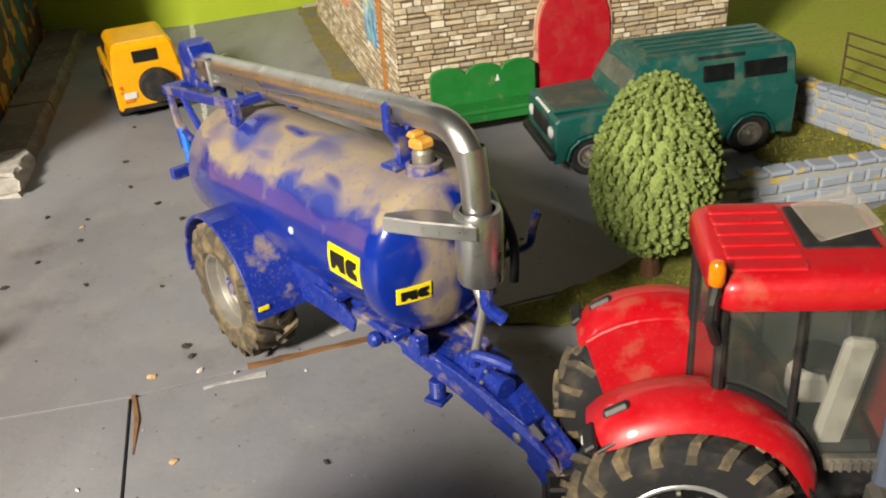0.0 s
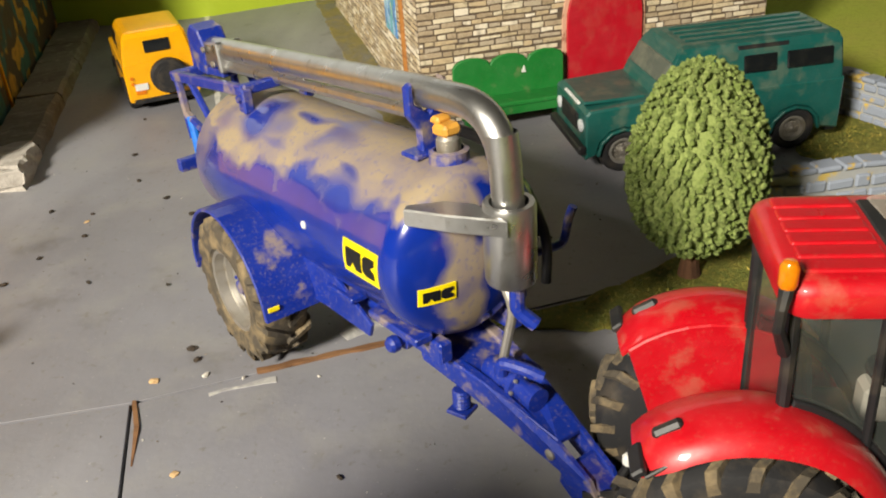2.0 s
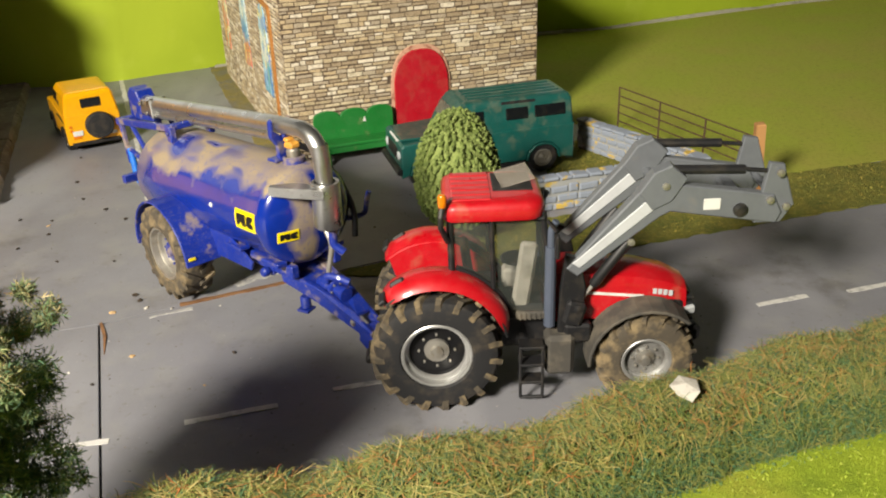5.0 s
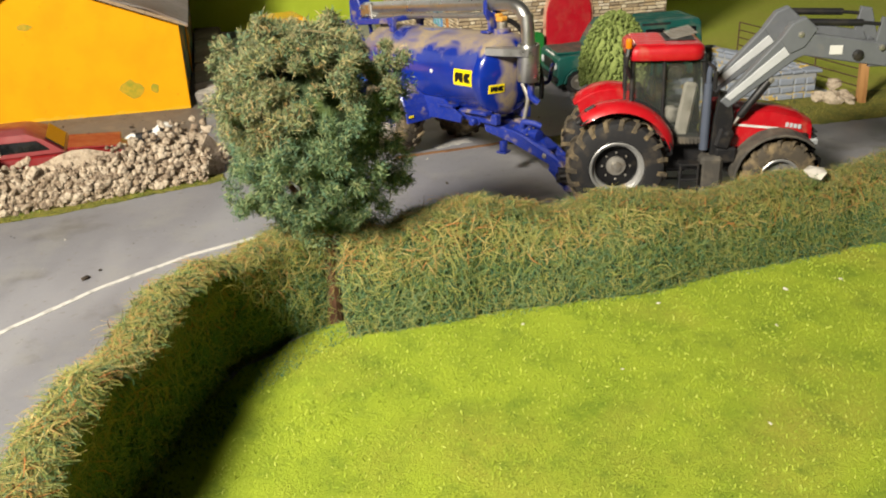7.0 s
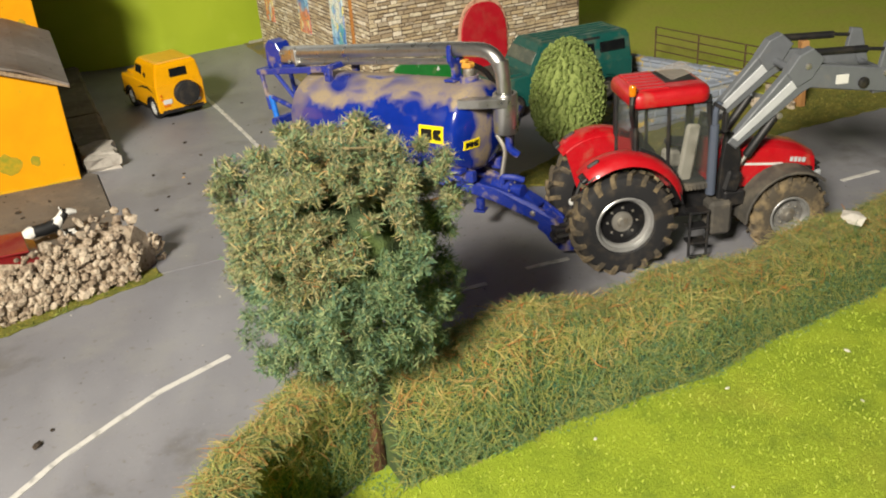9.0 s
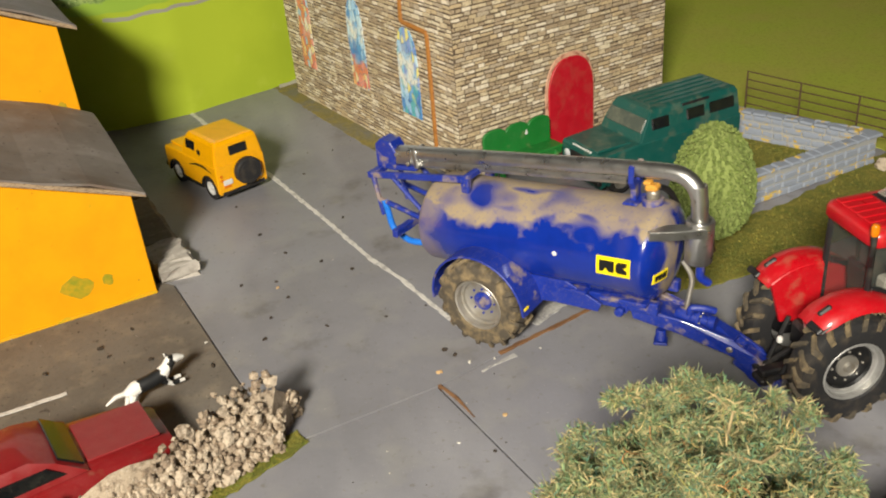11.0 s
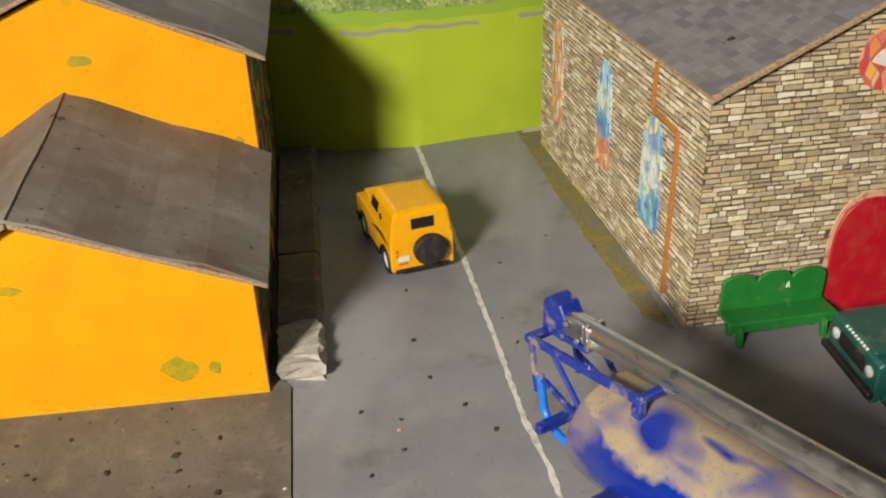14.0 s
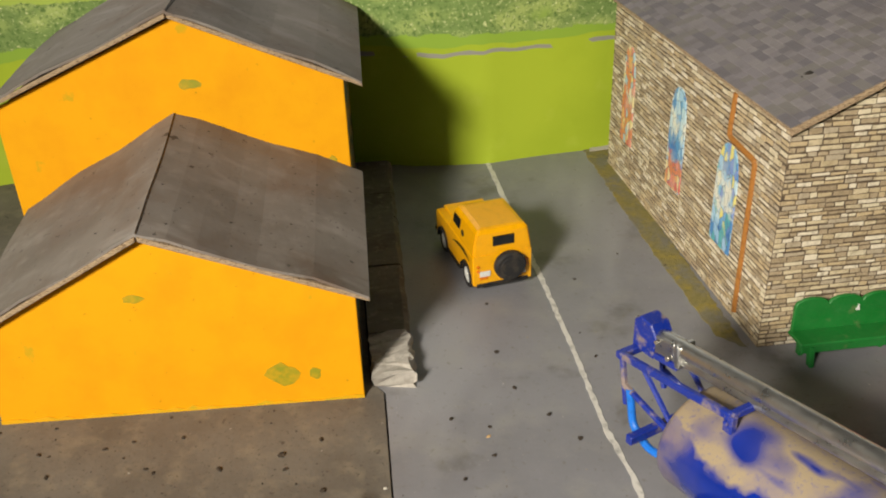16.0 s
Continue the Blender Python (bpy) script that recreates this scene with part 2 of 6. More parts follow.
MAT["dusty_glass"] = glass_mat("dusty_glass", "5a605c", 0.1, 0.15)
MAT["dark_glass"] = Mat("dark_glass", rgb("15181a"), 0.15, 0, 0.3).patch(120, 0.5, 0.75, rgb("34352f"), 0.5).m


# ---- mesh helpers (millimetres) ----
def part(name, bm, material, parent=None, label="", smooth=False):
    me = bpy.data.meshes.new(name)
    bmesh.ops.scale(bm, vec=(MM, MM, MM), verts=bm.verts)
    bm.normal_update()
    if smooth:
        for f in bm.faces:
            f.smooth = True
        for e in bm.edges:
            if len(e.link_faces) == 2 and e.calc_face_angle(0) > 0.6:
                e.smooth = False
    bm.to_mesh(me)
    bm.free()
    me.materials.append(MAT[material] if isinstance(material, str) else material)
    ob = new(name, me)
    if parent is not None:
        ob.parent = parent
    if label:
        ob["label"] = label
    return ob


def thing(name, x, y, z=0, turn=0, label="", category="", group="", kind="", tilt=(0, 0)):
    ob = new(name)
    ob.empty_display_size = 0.01
    ob.matrix_basis = pose(x * MM, y * MM, z * MM, tilt[0], tilt[1], turn)
    return tagged(ob, label, category, group, kind)


def bm_new():
    return bmesh.new()


def box(bm, c, s, bevel=0.0, rot=None, seg=1):
    m = Matrix.Translation(c) @ (rot if rot is not None else Matrix.Identity(4)) @ Matrix.Diagonal((*s, 1))
    r = bmesh.ops.create_cube(bm, size=1, matrix=m)
    if bevel:
        edges = list({e for v in r["verts"] for e in v.link_edges})
        bmesh.ops.bevel(bm, geom=edges, offset=bevel, segments=seg, affect="EDGES", profile=0.5)
    return bm


def turned(rx=0, ry=0, rz=0):
    return pose(0, 0, 0, rx, ry, rz)


def prism(bm, outline, a, b, axis="z", bevel=0.0, seg=1):
    """An outline of 2D points pushed along an axis from a to b."""
    def at(p, h):
        return {"z": (p[0], p[1], h), "y": (p[0], h, p[1]), "x": (h, p[0], p[1])}[axis]
    lo = [bm.verts.new(at(p, a)) for p in outline]
    hi = [bm.verts.new(at(p, b)) for p in outline]
    n = len(outline)
    faces = [bm.faces.new(lo), bm.faces.new(hi)]
    faces += [bm.faces.new((lo[i], lo[(i + 1) % n], hi[(i + 1) % n], hi[i])) for i in range(n)]
    bmesh.ops.recalc_face_normals(bm, faces=faces)
    if bevel:
        edges = list({e for f in faces[:2] for e in f.edges})
        bmesh.ops.bevel(bm, geom=edges, offset=bevel, segments=seg, affect="EDGES", profile=0.5)
    return bm


def rings(bm, loops, closed=True, caps=True):
    """Joins rings of points (all the same count) into one skin."""
    vs = [[bm.verts.new(p) for p in loop] for loop in loops]
    faces = []
    n = len(vs[0])
    for a, b in zip(vs, vs[1:]):
        for i in range(n if closed else n - 1):
            j = (i + 1) % n
            faces.append(bm.faces.new((a[i], a[j], b[j], b[i])))
    if caps:
        faces += [bm.faces.new(vs[0][::-1]), bm.faces.new(vs[-1])]
    bmesh.ops.recalc_face_normals(bm, faces=faces)
    return bm


def tube(bm, points, radius, seg=10, caps=True):
    """A round bar along points; radius may be a list."""
    pts = [Vector(p) for p in points]
    radii = radius if isinstance(radius, (list, tuple)) else [radius] * len(pts)
    loops, side = [], None
    for i, p in enumerate(pts):
        d = (pts[min(i + 1, len(pts) - 1)] - pts[max(i - 1, 0)]).normalized()
        if side is None:
            side = d.cross(Vector((0, 0, 1)) if abs(d.z) < 0.9 else Vector((1, 0, 0))).normalized()
        side = (side - d * side.dot(d)).normalized()
        up = d.cross(side)
        loops.append([p + (side * math.cos(a) + up * math.sin(a)) * radii[i] for a in (2 * math.pi * k / seg for k in range(seg))])
    return rings(bm, loops, True, caps)


def lathe(bm, profile, axis="y", seg=32, c=(0, 0, 0), caps=True):
    """A profile of (radius, distance along the axis) turned round it."""
    loops = []
    for r, h in profile:
        loop = []
        for k in range(seg):
            a = 2 * math.pi * k / seg
            u, v = r * math.cos(a), r * math.sin(a)
            q = {"y": (u, h, v), "x": (h, u, v), "z": (u, v, h)}[axis]
            loop.append((q[0] + c[0], q[1] + c[1], q[2] + c[2]))
        loops.append(loop)
    return rings(bm, loops, True, caps)


def arc(cx, cy, r, a, b, n):
    return [(cx + r * math.cos(radians(a + (b - a) * i / n)), cy + r * math.sin(radians(a + (b - a) * i / n))) for i in range(n + 1)]


def bent(points, r=6, n=5):
    """A polyline with rounded corners."""
    pts = [Vector(p) for p in points]
    out = [pts[0]]
    for a, b, c in zip(pts, pts[1:], pts[2:]):
        p, q = b + (a - b).normalized() * r, b + (c - b).normalized() * r
        out += [p.lerp(b, k / n).lerp(b.lerp(q, k / n), k / n) for k in range(n + 1)]
    return out + [pts[-1]]


def cloud(name, verts, faces, material, parent=None, label=""):
    """One mesh from long arrays, in millimetres."""
    me = bpy.data.meshes.new(name)
    me.from_pydata((np.asarray(verts) * MM).tolist(), [], faces.tolist() if hasattr(faces, "tolist") else faces)
    me.materials.append(MAT[material] if isinstance(material, str) else material)
    ob = new(name, me)
    if parent is not None:
        ob.parent = parent
    if label:
        ob["label"] = label
    return ob


# ---- the table, the room and the ground ----
def closed_room():
    for name, c, s, mat in (("wall_south", (0, -2600, 900), (5600, 60, 3400), "room_wall"), ("wall_north", (0, 2900, 900), (5600, 60, 3400), "room_wall"),
                            ("wall_west", (-2800, 150, 900), (60, 5440, 3400), "room_wall"), ("wall_east", (2800, 150, 900), (60, 5440, 3400), "room_wall")):
        tagged(part(name, box(bm_new(), c, s), mat), "plain painted wall of the room", "wall", kind="structure")
    tagged(part("floor", box(bm_new(), (0, 150, -830), (5540, 5440, 60)), "room_floor"), "dull grey floor of the room", "floor", kind="structure")
    tagged(part("ceiling", box(bm_new(), (0, 150, 1900), (5540, 5440, 60)), "room_wall"), "pale painted ceiling of the room", "ceiling", kind="structure")


closed_room()
table = thing("display_table", 150, 300, -800, 0, "large brown wooden table carrying the model farm", "table")
part("tabletop", box(bm_new(), (0, 0, 780), (2600, 2300, 26), 3), "table_wood", table)
for sx in (-1, 1):
    for sy in (-1, 1):
        part("leg", box(bm_new(), (sx * 1200, sy * 1050, 383), (70, 70, 766), 3), "table_wood", table)

ground = thing("ground", 0, 0, 0, 0, "grey painted boards with open joints and dirt", "ground", kind="structure")
BOARDS = (
    ("grey_road", [(-700, -700), (190, -700), (-88.6, 286.4), (-152, 271.6), (-700, 143)]),
    ("dirty_yard", [(-226.5, 456), (-193, 335), (-173, 267.8), (-700, 144), (-700, 1000), (-345, 1000), (-330, 782), (-237, 466)]),
    ("grey_road", [(-171.6, 268.4), (-88.4, 287.6), (7, 324), (900, 661), (1200, 1300), (-344, 1300), (-329, 782), (-236, 466), (-225.4, 456), (-192, 335)]),
    ("grey_road", [(-87.4, 286.6), (7, 322.6), (1300, 811), (1300, -700), (191, -700)]),
)
for mat, outline in BOARDS:
    part("board", prism(bm_new(), outline, -6, 0, bevel=0.12), mat, ground, "dirty brown yard board" if mat == "dirty_yard" else "")
part("groove_bed", box(bm_new(), (150, 300, -6.5), (2500, 2200, 0.8)), "dark_gap", ground)


def ribbon(points, width, lift=0.35, wob=0.0, seed=1, step=4.0):
    """A painted stripe with an uneven edge, a thin solid along points."""
    rnd = random.Random(seed)
    pts = [Vector((*p, 0)) for p in points]
    dense = []
    for a, b in zip(pts, pts[1:]):
        n = max(1, int((b - a).length / step))
        dense += [a.lerp(b, i / n) for i in range(n)]
    dense.append(pts[-1])
    left, right = [], []
    for i, p in enumerate(dense):
        d = (dense[min(i + 1, len(dense) - 1)] - dense[max(i - 1, 0)]).normalized()
        s = Vector((-d.y, d.x, 0))
        w = width[0] + (width[1] - width[0]) * i / max(1, len(dense) - 1) if isinstance(width, tuple) else width
        left.append(p + s * (w / 2 + rnd.uniform(-wob, wob)))
        right.append(p - s * (w / 2 + rnd.uniform(-wob, wob)))
    bm = bm_new()
    loops = [[(l.x, l.y, -0.3), (l.x, l.y, lift), (r.x, r.y, lift), (r.x, r.y, -0.3)] for l, r in zip(left, right)]
    return rings(bm, loops)


def stripe(name, points, width, label, wob=0.3, seed=1, mat="white_line", lift=0.35):
    return tagged(part(name, ribbon(points, width, lift, wob, seed), mat), label, "road marking", "road markings", "structure")


stripe("road_line", [(-207, 798), (-188, 738), (-143, 597), (-118, 516), (-97, 443), (-82, 404), (-62, 340)], (4.2, 2.6), "long uneven white line painted on the grey road", 0.7, 3)
for a, b in (((-24, 193), (17, 202)), ((42, 212), (68, 217)), ((267, 268), (297, 275)), ((321, 277), (355, 285)), ((390, 294), (420, 300)), ((-78, 180), (-55, 183))):
    stripe("road_dash", [a, b], 3.4, "short worn white centre dash on the road", 0.3, int(a[0]))
stripe("curve_line", [(-240, 30), (-214, 69), (-188, 107), (-152, 145), (-120, 168)], 3.2, "curved white line along the bend of the road", 0.2, 5)
stripe("yard_line", [(-325, 348), (-286, 356)], 3.0, "short white line on the dirty yard", 0.5, 6)
stripe("parking_line", [(158, 440), (226, 462)], 3.0, "white parking line beside the green vehicle", 0.3, 7)


def sheet(name, outline, mat, label, category, lift, seed, bump=0.5, step=6.0):
    """A thin lumpy mat on the ground with a ragged edge."""
    rnd = random.Random(seed)
    pts = []
    for a, b in zip(outline, outline[1:] + outline[:1]):
        a, b = Vector(a), Vector(b)
        n = max(1, int((b - a).length / step))
        for i in range(n):
            p = a.lerp(b, i / n)
            pts.append((p.x + rnd.uniform(-1, 1) * step * 0.25, p.y + rnd.uniform(-1, 1) * step * 0.25))
    bm = bm_new()
    prism(bm, pts, -0.2, lift, bevel=min(0.4, lift * 0.5))
    return tagged(part(name, bm, mat), label, category, kind="structure")


sheet("field_mat", [(-58, 68), (-78, 46), (-98, 18), (-110, -22), (-114, -80), (-116, -600), (900, -600), (900, 380), (430, 205), (305, 172), (200, 144), (86, 97), (-40, 62)], "field", "bright yellow-green grass mat of the field", "grass", 0.8, 1)
MAT["thin_moss"] = Mat("thin_moss", rgb("857a48"), 0.9).patch(40, 0.42, 0.62, rgb("77746c"), 0.9).patch(90, 0.5, 0.68, rgb("9c8a34"), 0.8).patch(300, 0.5, 0.7, rgb("63602e"), 0.6).bump(600, 0.8, 0.001).m
sheet("church_verge", [(-10, 528), (-28, 540), (-62, 638), (-122, 836), (-95, 848), (-84, 775), (-45, 648)], "thin_moss", "mossy yellowish verge beside the church wall", "grass", 0.6, 2, step=4)
sheet("tree_verge", [(30, 330), (70, 345), (125, 385), (190, 398), (300, 440), (460, 470), (900, 640), (900, 560), (441, 402), (243, 352), (150, 330), (90, 322)], "moss", "mossy verge with dry yellow grass along the road", "grass", 0.9, 3)
sheet("churchyard_grass", [(196, 520), (186, 470), (228, 448), (284, 436), (296, 470), (262, 556), (225, 548)], "moss", "mossy grass inside the churchyard wall", "grass", 0.7, 4)
sheet("far_field", [(215, 590), (262, 575), (320, 420), (455, 475), (900, 645), (1100, 1200), (600, 1040), (330, 950), (150, 890)], "rough_green", "olive green field behind the wall and gate", "grass", 0.6, 5)


# ---- the backdrop ----
def backdrop_material():
    m = Mat("backdrop_print", rgb("a9bd2c"), 0.8)
    sep = m.t.nodes.new("ShaderNodeSeparateXYZ")
    m.link(m.co, sep.inputs[0])
    z = sep.outputs[2]
    m.patch(6, 0.4, 0.7, rgb("93a81e"), 0.8)
    m.patch(30, 0.55, 0.75, rgb("b9c84a"), 0.4)
    wob = m.math("ADD", z, m.math("MULTIPLY", m.noise(14, 3), 0.018))
    far = m.ramp(wob, 0.1190, 0.1200)
    m.mix(far, rgb("8fb03a"))
    wall = m.math("MULTIPLY", m.ramp(wob, 0.1110, 0.1115), m.ramp(wob, 0.1150, 0.1145))
    wall = m.math("MULTIPLY", wall, m.ramp(m.noise(22, 2), 0.42, 0.44))
    m.mix(wall, rgb("97968a"))
    # hedgerow trees: rounded crowns, bright on top and dark between
    v = m.t.nodes.new("ShaderNodeTexVoronoi")
    v.inputs["Scale"].default_value = 42
    mp = m.t.nodes.new("ShaderNodeMapping")
    mp.inputs["Scale"].default_value = (0.8, 0.8, 1.3)
    m.link(m.co, mp.inputs[0])
    m.link(mp.outputs[0], v.inputs[0])
    crown = m.math("SUBTRACT", 1.0, v.outputs["Distance"])
    rows = m.math("ADD", z, m.math("MULTIPLY", m.noise(60, 4, 0.7), 0.012))
    trees = m.math("MULTIPLY", m.ramp(rows, 0.1255, 0.127), m.ramp(m.noise(9, 2), 0.3, 0.36))
    m.mix(trees, rgb("7a9450"))
    m.mix(m.math("MULTIPLY", trees, m.ramp(crown, 0.42, 0.78)), rgb("a8ba6a"))
    m.mix(m.math("MULTIPLY", trees, m.ramp(m.noise(260, 4, 0.75), 0.5, 0.62)), rgb("5c7838"))
    m.mix(m.math("MULTIPLY", trees, m.ramp(m.noise(330, 3, 0.7), 0.58, 0.68)), rgb("d0d898"))
    meadow = m.math("MULTIPLY", m.ramp(rows, 0.1630, 0.1645), m.ramp(rows, 0.1750, 0.1735))
    m.mix(meadow, rgb("a9bf52"))
    sky = m.ramp(m.math("ADD", z, m.math("MULTIPLY", m.noise(36, 4, 0.7), 0.03)), 0.184, 0.187)
    m.mix(sky, rgb("dde3e8"))
    m.bump(8, 0.3, 0.004)
    return m.m


MAT["backdrop_print"] = backdrop_material()


def backdrop_wall():
    base = [(-900, 560), (-600, 730), (-450, 778), (-345, 787), (-270, 786), (-207, 797), (-153, 820), (-97, 845), (20, 880), (180, 905), (338, 938), (591, 1031), (796, 1086), (1200, 1200), (1500, 1270)]
    pts = []
    for a, b in zip(base, base[1:]):
        for i in range(6):
            pts.append((a[0] + (b[0] - a[0]) * i / 6, a[1] + (b[1] - a[1]) * i / 6))
    pts.append(base[-1])
    bm = bm_new()
    loops = []
    for h in (-2, 20, 60, 110, 170, 250, 420):
        lean = -0.0012 * h * h / 6
        loops.append([(x + 1.2 * math.sin(x * 0.05 + h * 0.02), y + max(lean, -14) + 1.5 * math.sin(x * 0.031 + h * 0.017), h) for x, y in pts])
    rings(bm, loops, closed=False, caps=False)
    bmesh.ops.solidify(bm, geom=bm.faces[:], thickness=-1.5)
    ob = part("backdrop", bm, "backdrop_print", smooth=True)
    tagged(ob, "printed card backdrop of green fields, trees and pale sky", "backdrop", kind="structure")
    foot = bm_new()
    rnd = random.Random(4)
    loops = []
    for x, y in pts[40:]:
        w = rnd.uniform(2.0, 4.5)
        loops.append([(x, y - 6, 0), (x, y - 6, w * 0.6), (x, y - 1, w), (x, y - 1, 0)])
    rings(foot, loops)
    tagged(part("backdrop_edging", foot, "bare_plaster"), "ragged pale edging along the foot of the backdrop", "edging", kind="structure")


backdrop_wall()

# ---- the church ----
CHURCH = Vector((-4, 530, 0))
CU = Vector((math.cos(radians(17)), math.sin(radians(17)), 0))
CV = Vector((-math.sin(radians(18.7)), math.cos(radians(18.7)), 0))
CW, CL, CEAVE, CRIDGE = 209.0, 296.0, 146.0, 197.0


def skew(bm, origin, u, v):
    for q in bm.verts:
        p = origin + u * q.co.x + v * q.co.y
        q.co = Vector((p.x, p.y, q.co.z))
    bm.normal_update()
    return bm


def gable(x):
    return CEAVE + (CRIDGE - CEAVE) * (1 - abs(x - CW / 2) / (CW / 2))


def stone_rows(width, top, skip, seed, lo=1.9, hi=3.5, wide=(4.0, 13)):
    """Stones of a drystone face: (x0, x1, z0, z1)."""
    rnd = random.Random(seed)
    out, z = [], 0.4
    while z < top:
        h = rnd.uniform(lo, hi)
        x = rnd.uniform(-4, 0)
        while x < width:
            w = rnd.uniform(*wide)
            a, b = max(x, 0.2), min(x + w, width - 0.2)
            if b - a > 2 and not skip((a + b) / 2, z + h / 2):
                out.append((a, b, z, z + h * rnd.uniform(0.72, 1.02)))
            x += w + rnd.uniform(0.35, 0.7)
        z += h + rnd.uniform(0.3, 0.5)
    return out


def stone_mesh(a, b, z0, z1, depth, rnd):
    """Eight corners of one stone, front towards -y, uneven."""
    j = lambda: rnd.uniform(-0.45, 0.45)
    back = [(a, 0.3, z0), (b, 0.3, z0), (b, 0.3, z1), (a, 0.3, z1)]
    front = [(a + 0.3 + j() * 0.4, -depth, z0 + 0.2 + j()), (b - 0.3 + j() * 0.4, -depth, z0 + 0.2 + j()), (b - 0.3 + j() * 0.4, -depth, z1 - 0.2 + j()), (a + 0.3 + j() * 0.4, -depth, z1 - 0.2 + j())]
    return back + front


STONE_FACES = [(4, 5, 6, 7), (0, 1, 5, 4), (1, 2, 6, 5), (2, 3, 7, 6), (3, 0, 4, 7)]


def arch_outline(cx, z0, half, spring, top, n=8):
    """A pointed arch: straight sides up to spring, two arcs to the top."""
    left = []
    for i in range(n + 1):
        s = i / n
        left.append((cx - half * math.cos(s * math.pi / 2) ** 0.75 if i < n else cx, spring + (top - spring) * math.sin(s * math.pi / 2)))
    right = [(2 * cx - x, z) for x, z in left[::-1]][1:]
    return [(cx - half, z0)] + left + right + [(cx + half, z0)]


def church():
    c = thing("church", 0, 0, 0, 0, "model church of printed stone card with a slate roof", "church")
    bm = bm_new()
    prism(bm, [(0, 0), (CW, 0), (CW, CEAVE), (CW / 2, CRIDGE - 1), (0, CEAVE)], 0.0, CL, "y")
    part("wall", skew(bm, CHURCH, CU, CV), "mortar", c)
    # stones of the gable front and of the long side
    in_door = lambda x, z: abs(x - 107) < 25 and z < 50 + 27 * math.sqrt(max(0, 1 - (abs(x - 107) / 25) ** 1.6))
    rnd = random.Random(8)
    bits = []
    for a, b, z0, z1 in stone_rows(CW, CRIDGE, lambda x, z: in_door(x, z) or z > gable(x) - 3, 3):
        pts = [CHURCH + CU * p[0] + CV * p[1] + Vector((0, 0, p[2])) for p in stone_mesh(a, b, z0, z1, 0.35, rnd)]
        bits.append(([tuple(p) for p in pts], (a + b) / 2 < 140 and 30 < z0 < 100))
    for a, b, z0, z1 in stone_rows(CL, CEAVE, lambda x, z: False, 5):
        pts = [CHURCH + CV * p[0] + CU * p[1] + Vector((0, 0, p[2])) for p in stone_mesh(a, b, z0, z1, 0.35, rnd)]
        bits.append(([tuple(p) for p in pts[:4]] + [tuple(p) for p in pts[4:]], False))
    return c, bits


CHURCH_THING, CHURCH_STONES = church()


def church_roof():
    roof = None
    for side in (0, 1):
        bm = bm_new()
        over = 4
        slope = Vector((CW / 2, CRIDGE - CEAVE)).normalized()
        ex, ez = -slope.x * over, CEAVE - slope.y * over
        o = [(ex, ez + 1.5), (CW / 2, CRIDGE + 1), (CW / 2, CRIDGE + 3.5), (ex, ez + 4)]
        if side:
            o = [(CW - x, z) for x, z in o]
        prism(bm, o, -5, CL, "y")
        skew(bm, CHURCH, CU, CV)
        r = part("roof", bm, "card_edge", CHURCH_THING, "slate-grey printed card roof")
        rnd = random.Random(12 + side)
        verts, faces = [], []
        length = (Vector((CW / 2, CRIDGE)) - Vector((ex, ez))).length
        row, s = 0, 0.0
        while s < length - 1:
            y = -5.0 - (row % 2) * 4
            while y < CL:
                w = rnd.uniform(7, 9.5)
                a, b = max(y, -5), min(y + w - 0.3, CL)
                if b - a > 1:
                    s1 = min(s + 6.6, length)
                    k = len(verts)
                    for q, up in ((s, 0.75 + rnd.uniform(0, 0.25)), (s1, 0.3)):
                        for yy in (a, b):
                            x, z = ex + slope.x * q - slope.y * up, ez + 4 + slope.y * q * 0.985 + slope.x * up
                            x = CW - x if side else x
                            p = CHURCH + CU * x + CV * yy
                            verts.append((p.x, p.y, z))
                            verts.append((p.x, p.y, z - 0.9))
                    faces += [(k, k + 2, k + 6, k + 4), (k, k + 1, k + 3, k + 2), (k, k + 4, k + 5, k + 1), (k + 2, k + 3, k + 7, k + 6)]
                y += w
            s += 6.0
            row += 1
        cloud("slate_rest", verts, faces, "slate", r)["kind"] = "stuff"


church_roof()


def church_point(x, y, z, u=CU, v=CV):
    p = CHURCH + u * x + v * y
    return (p.x, p.y, z)


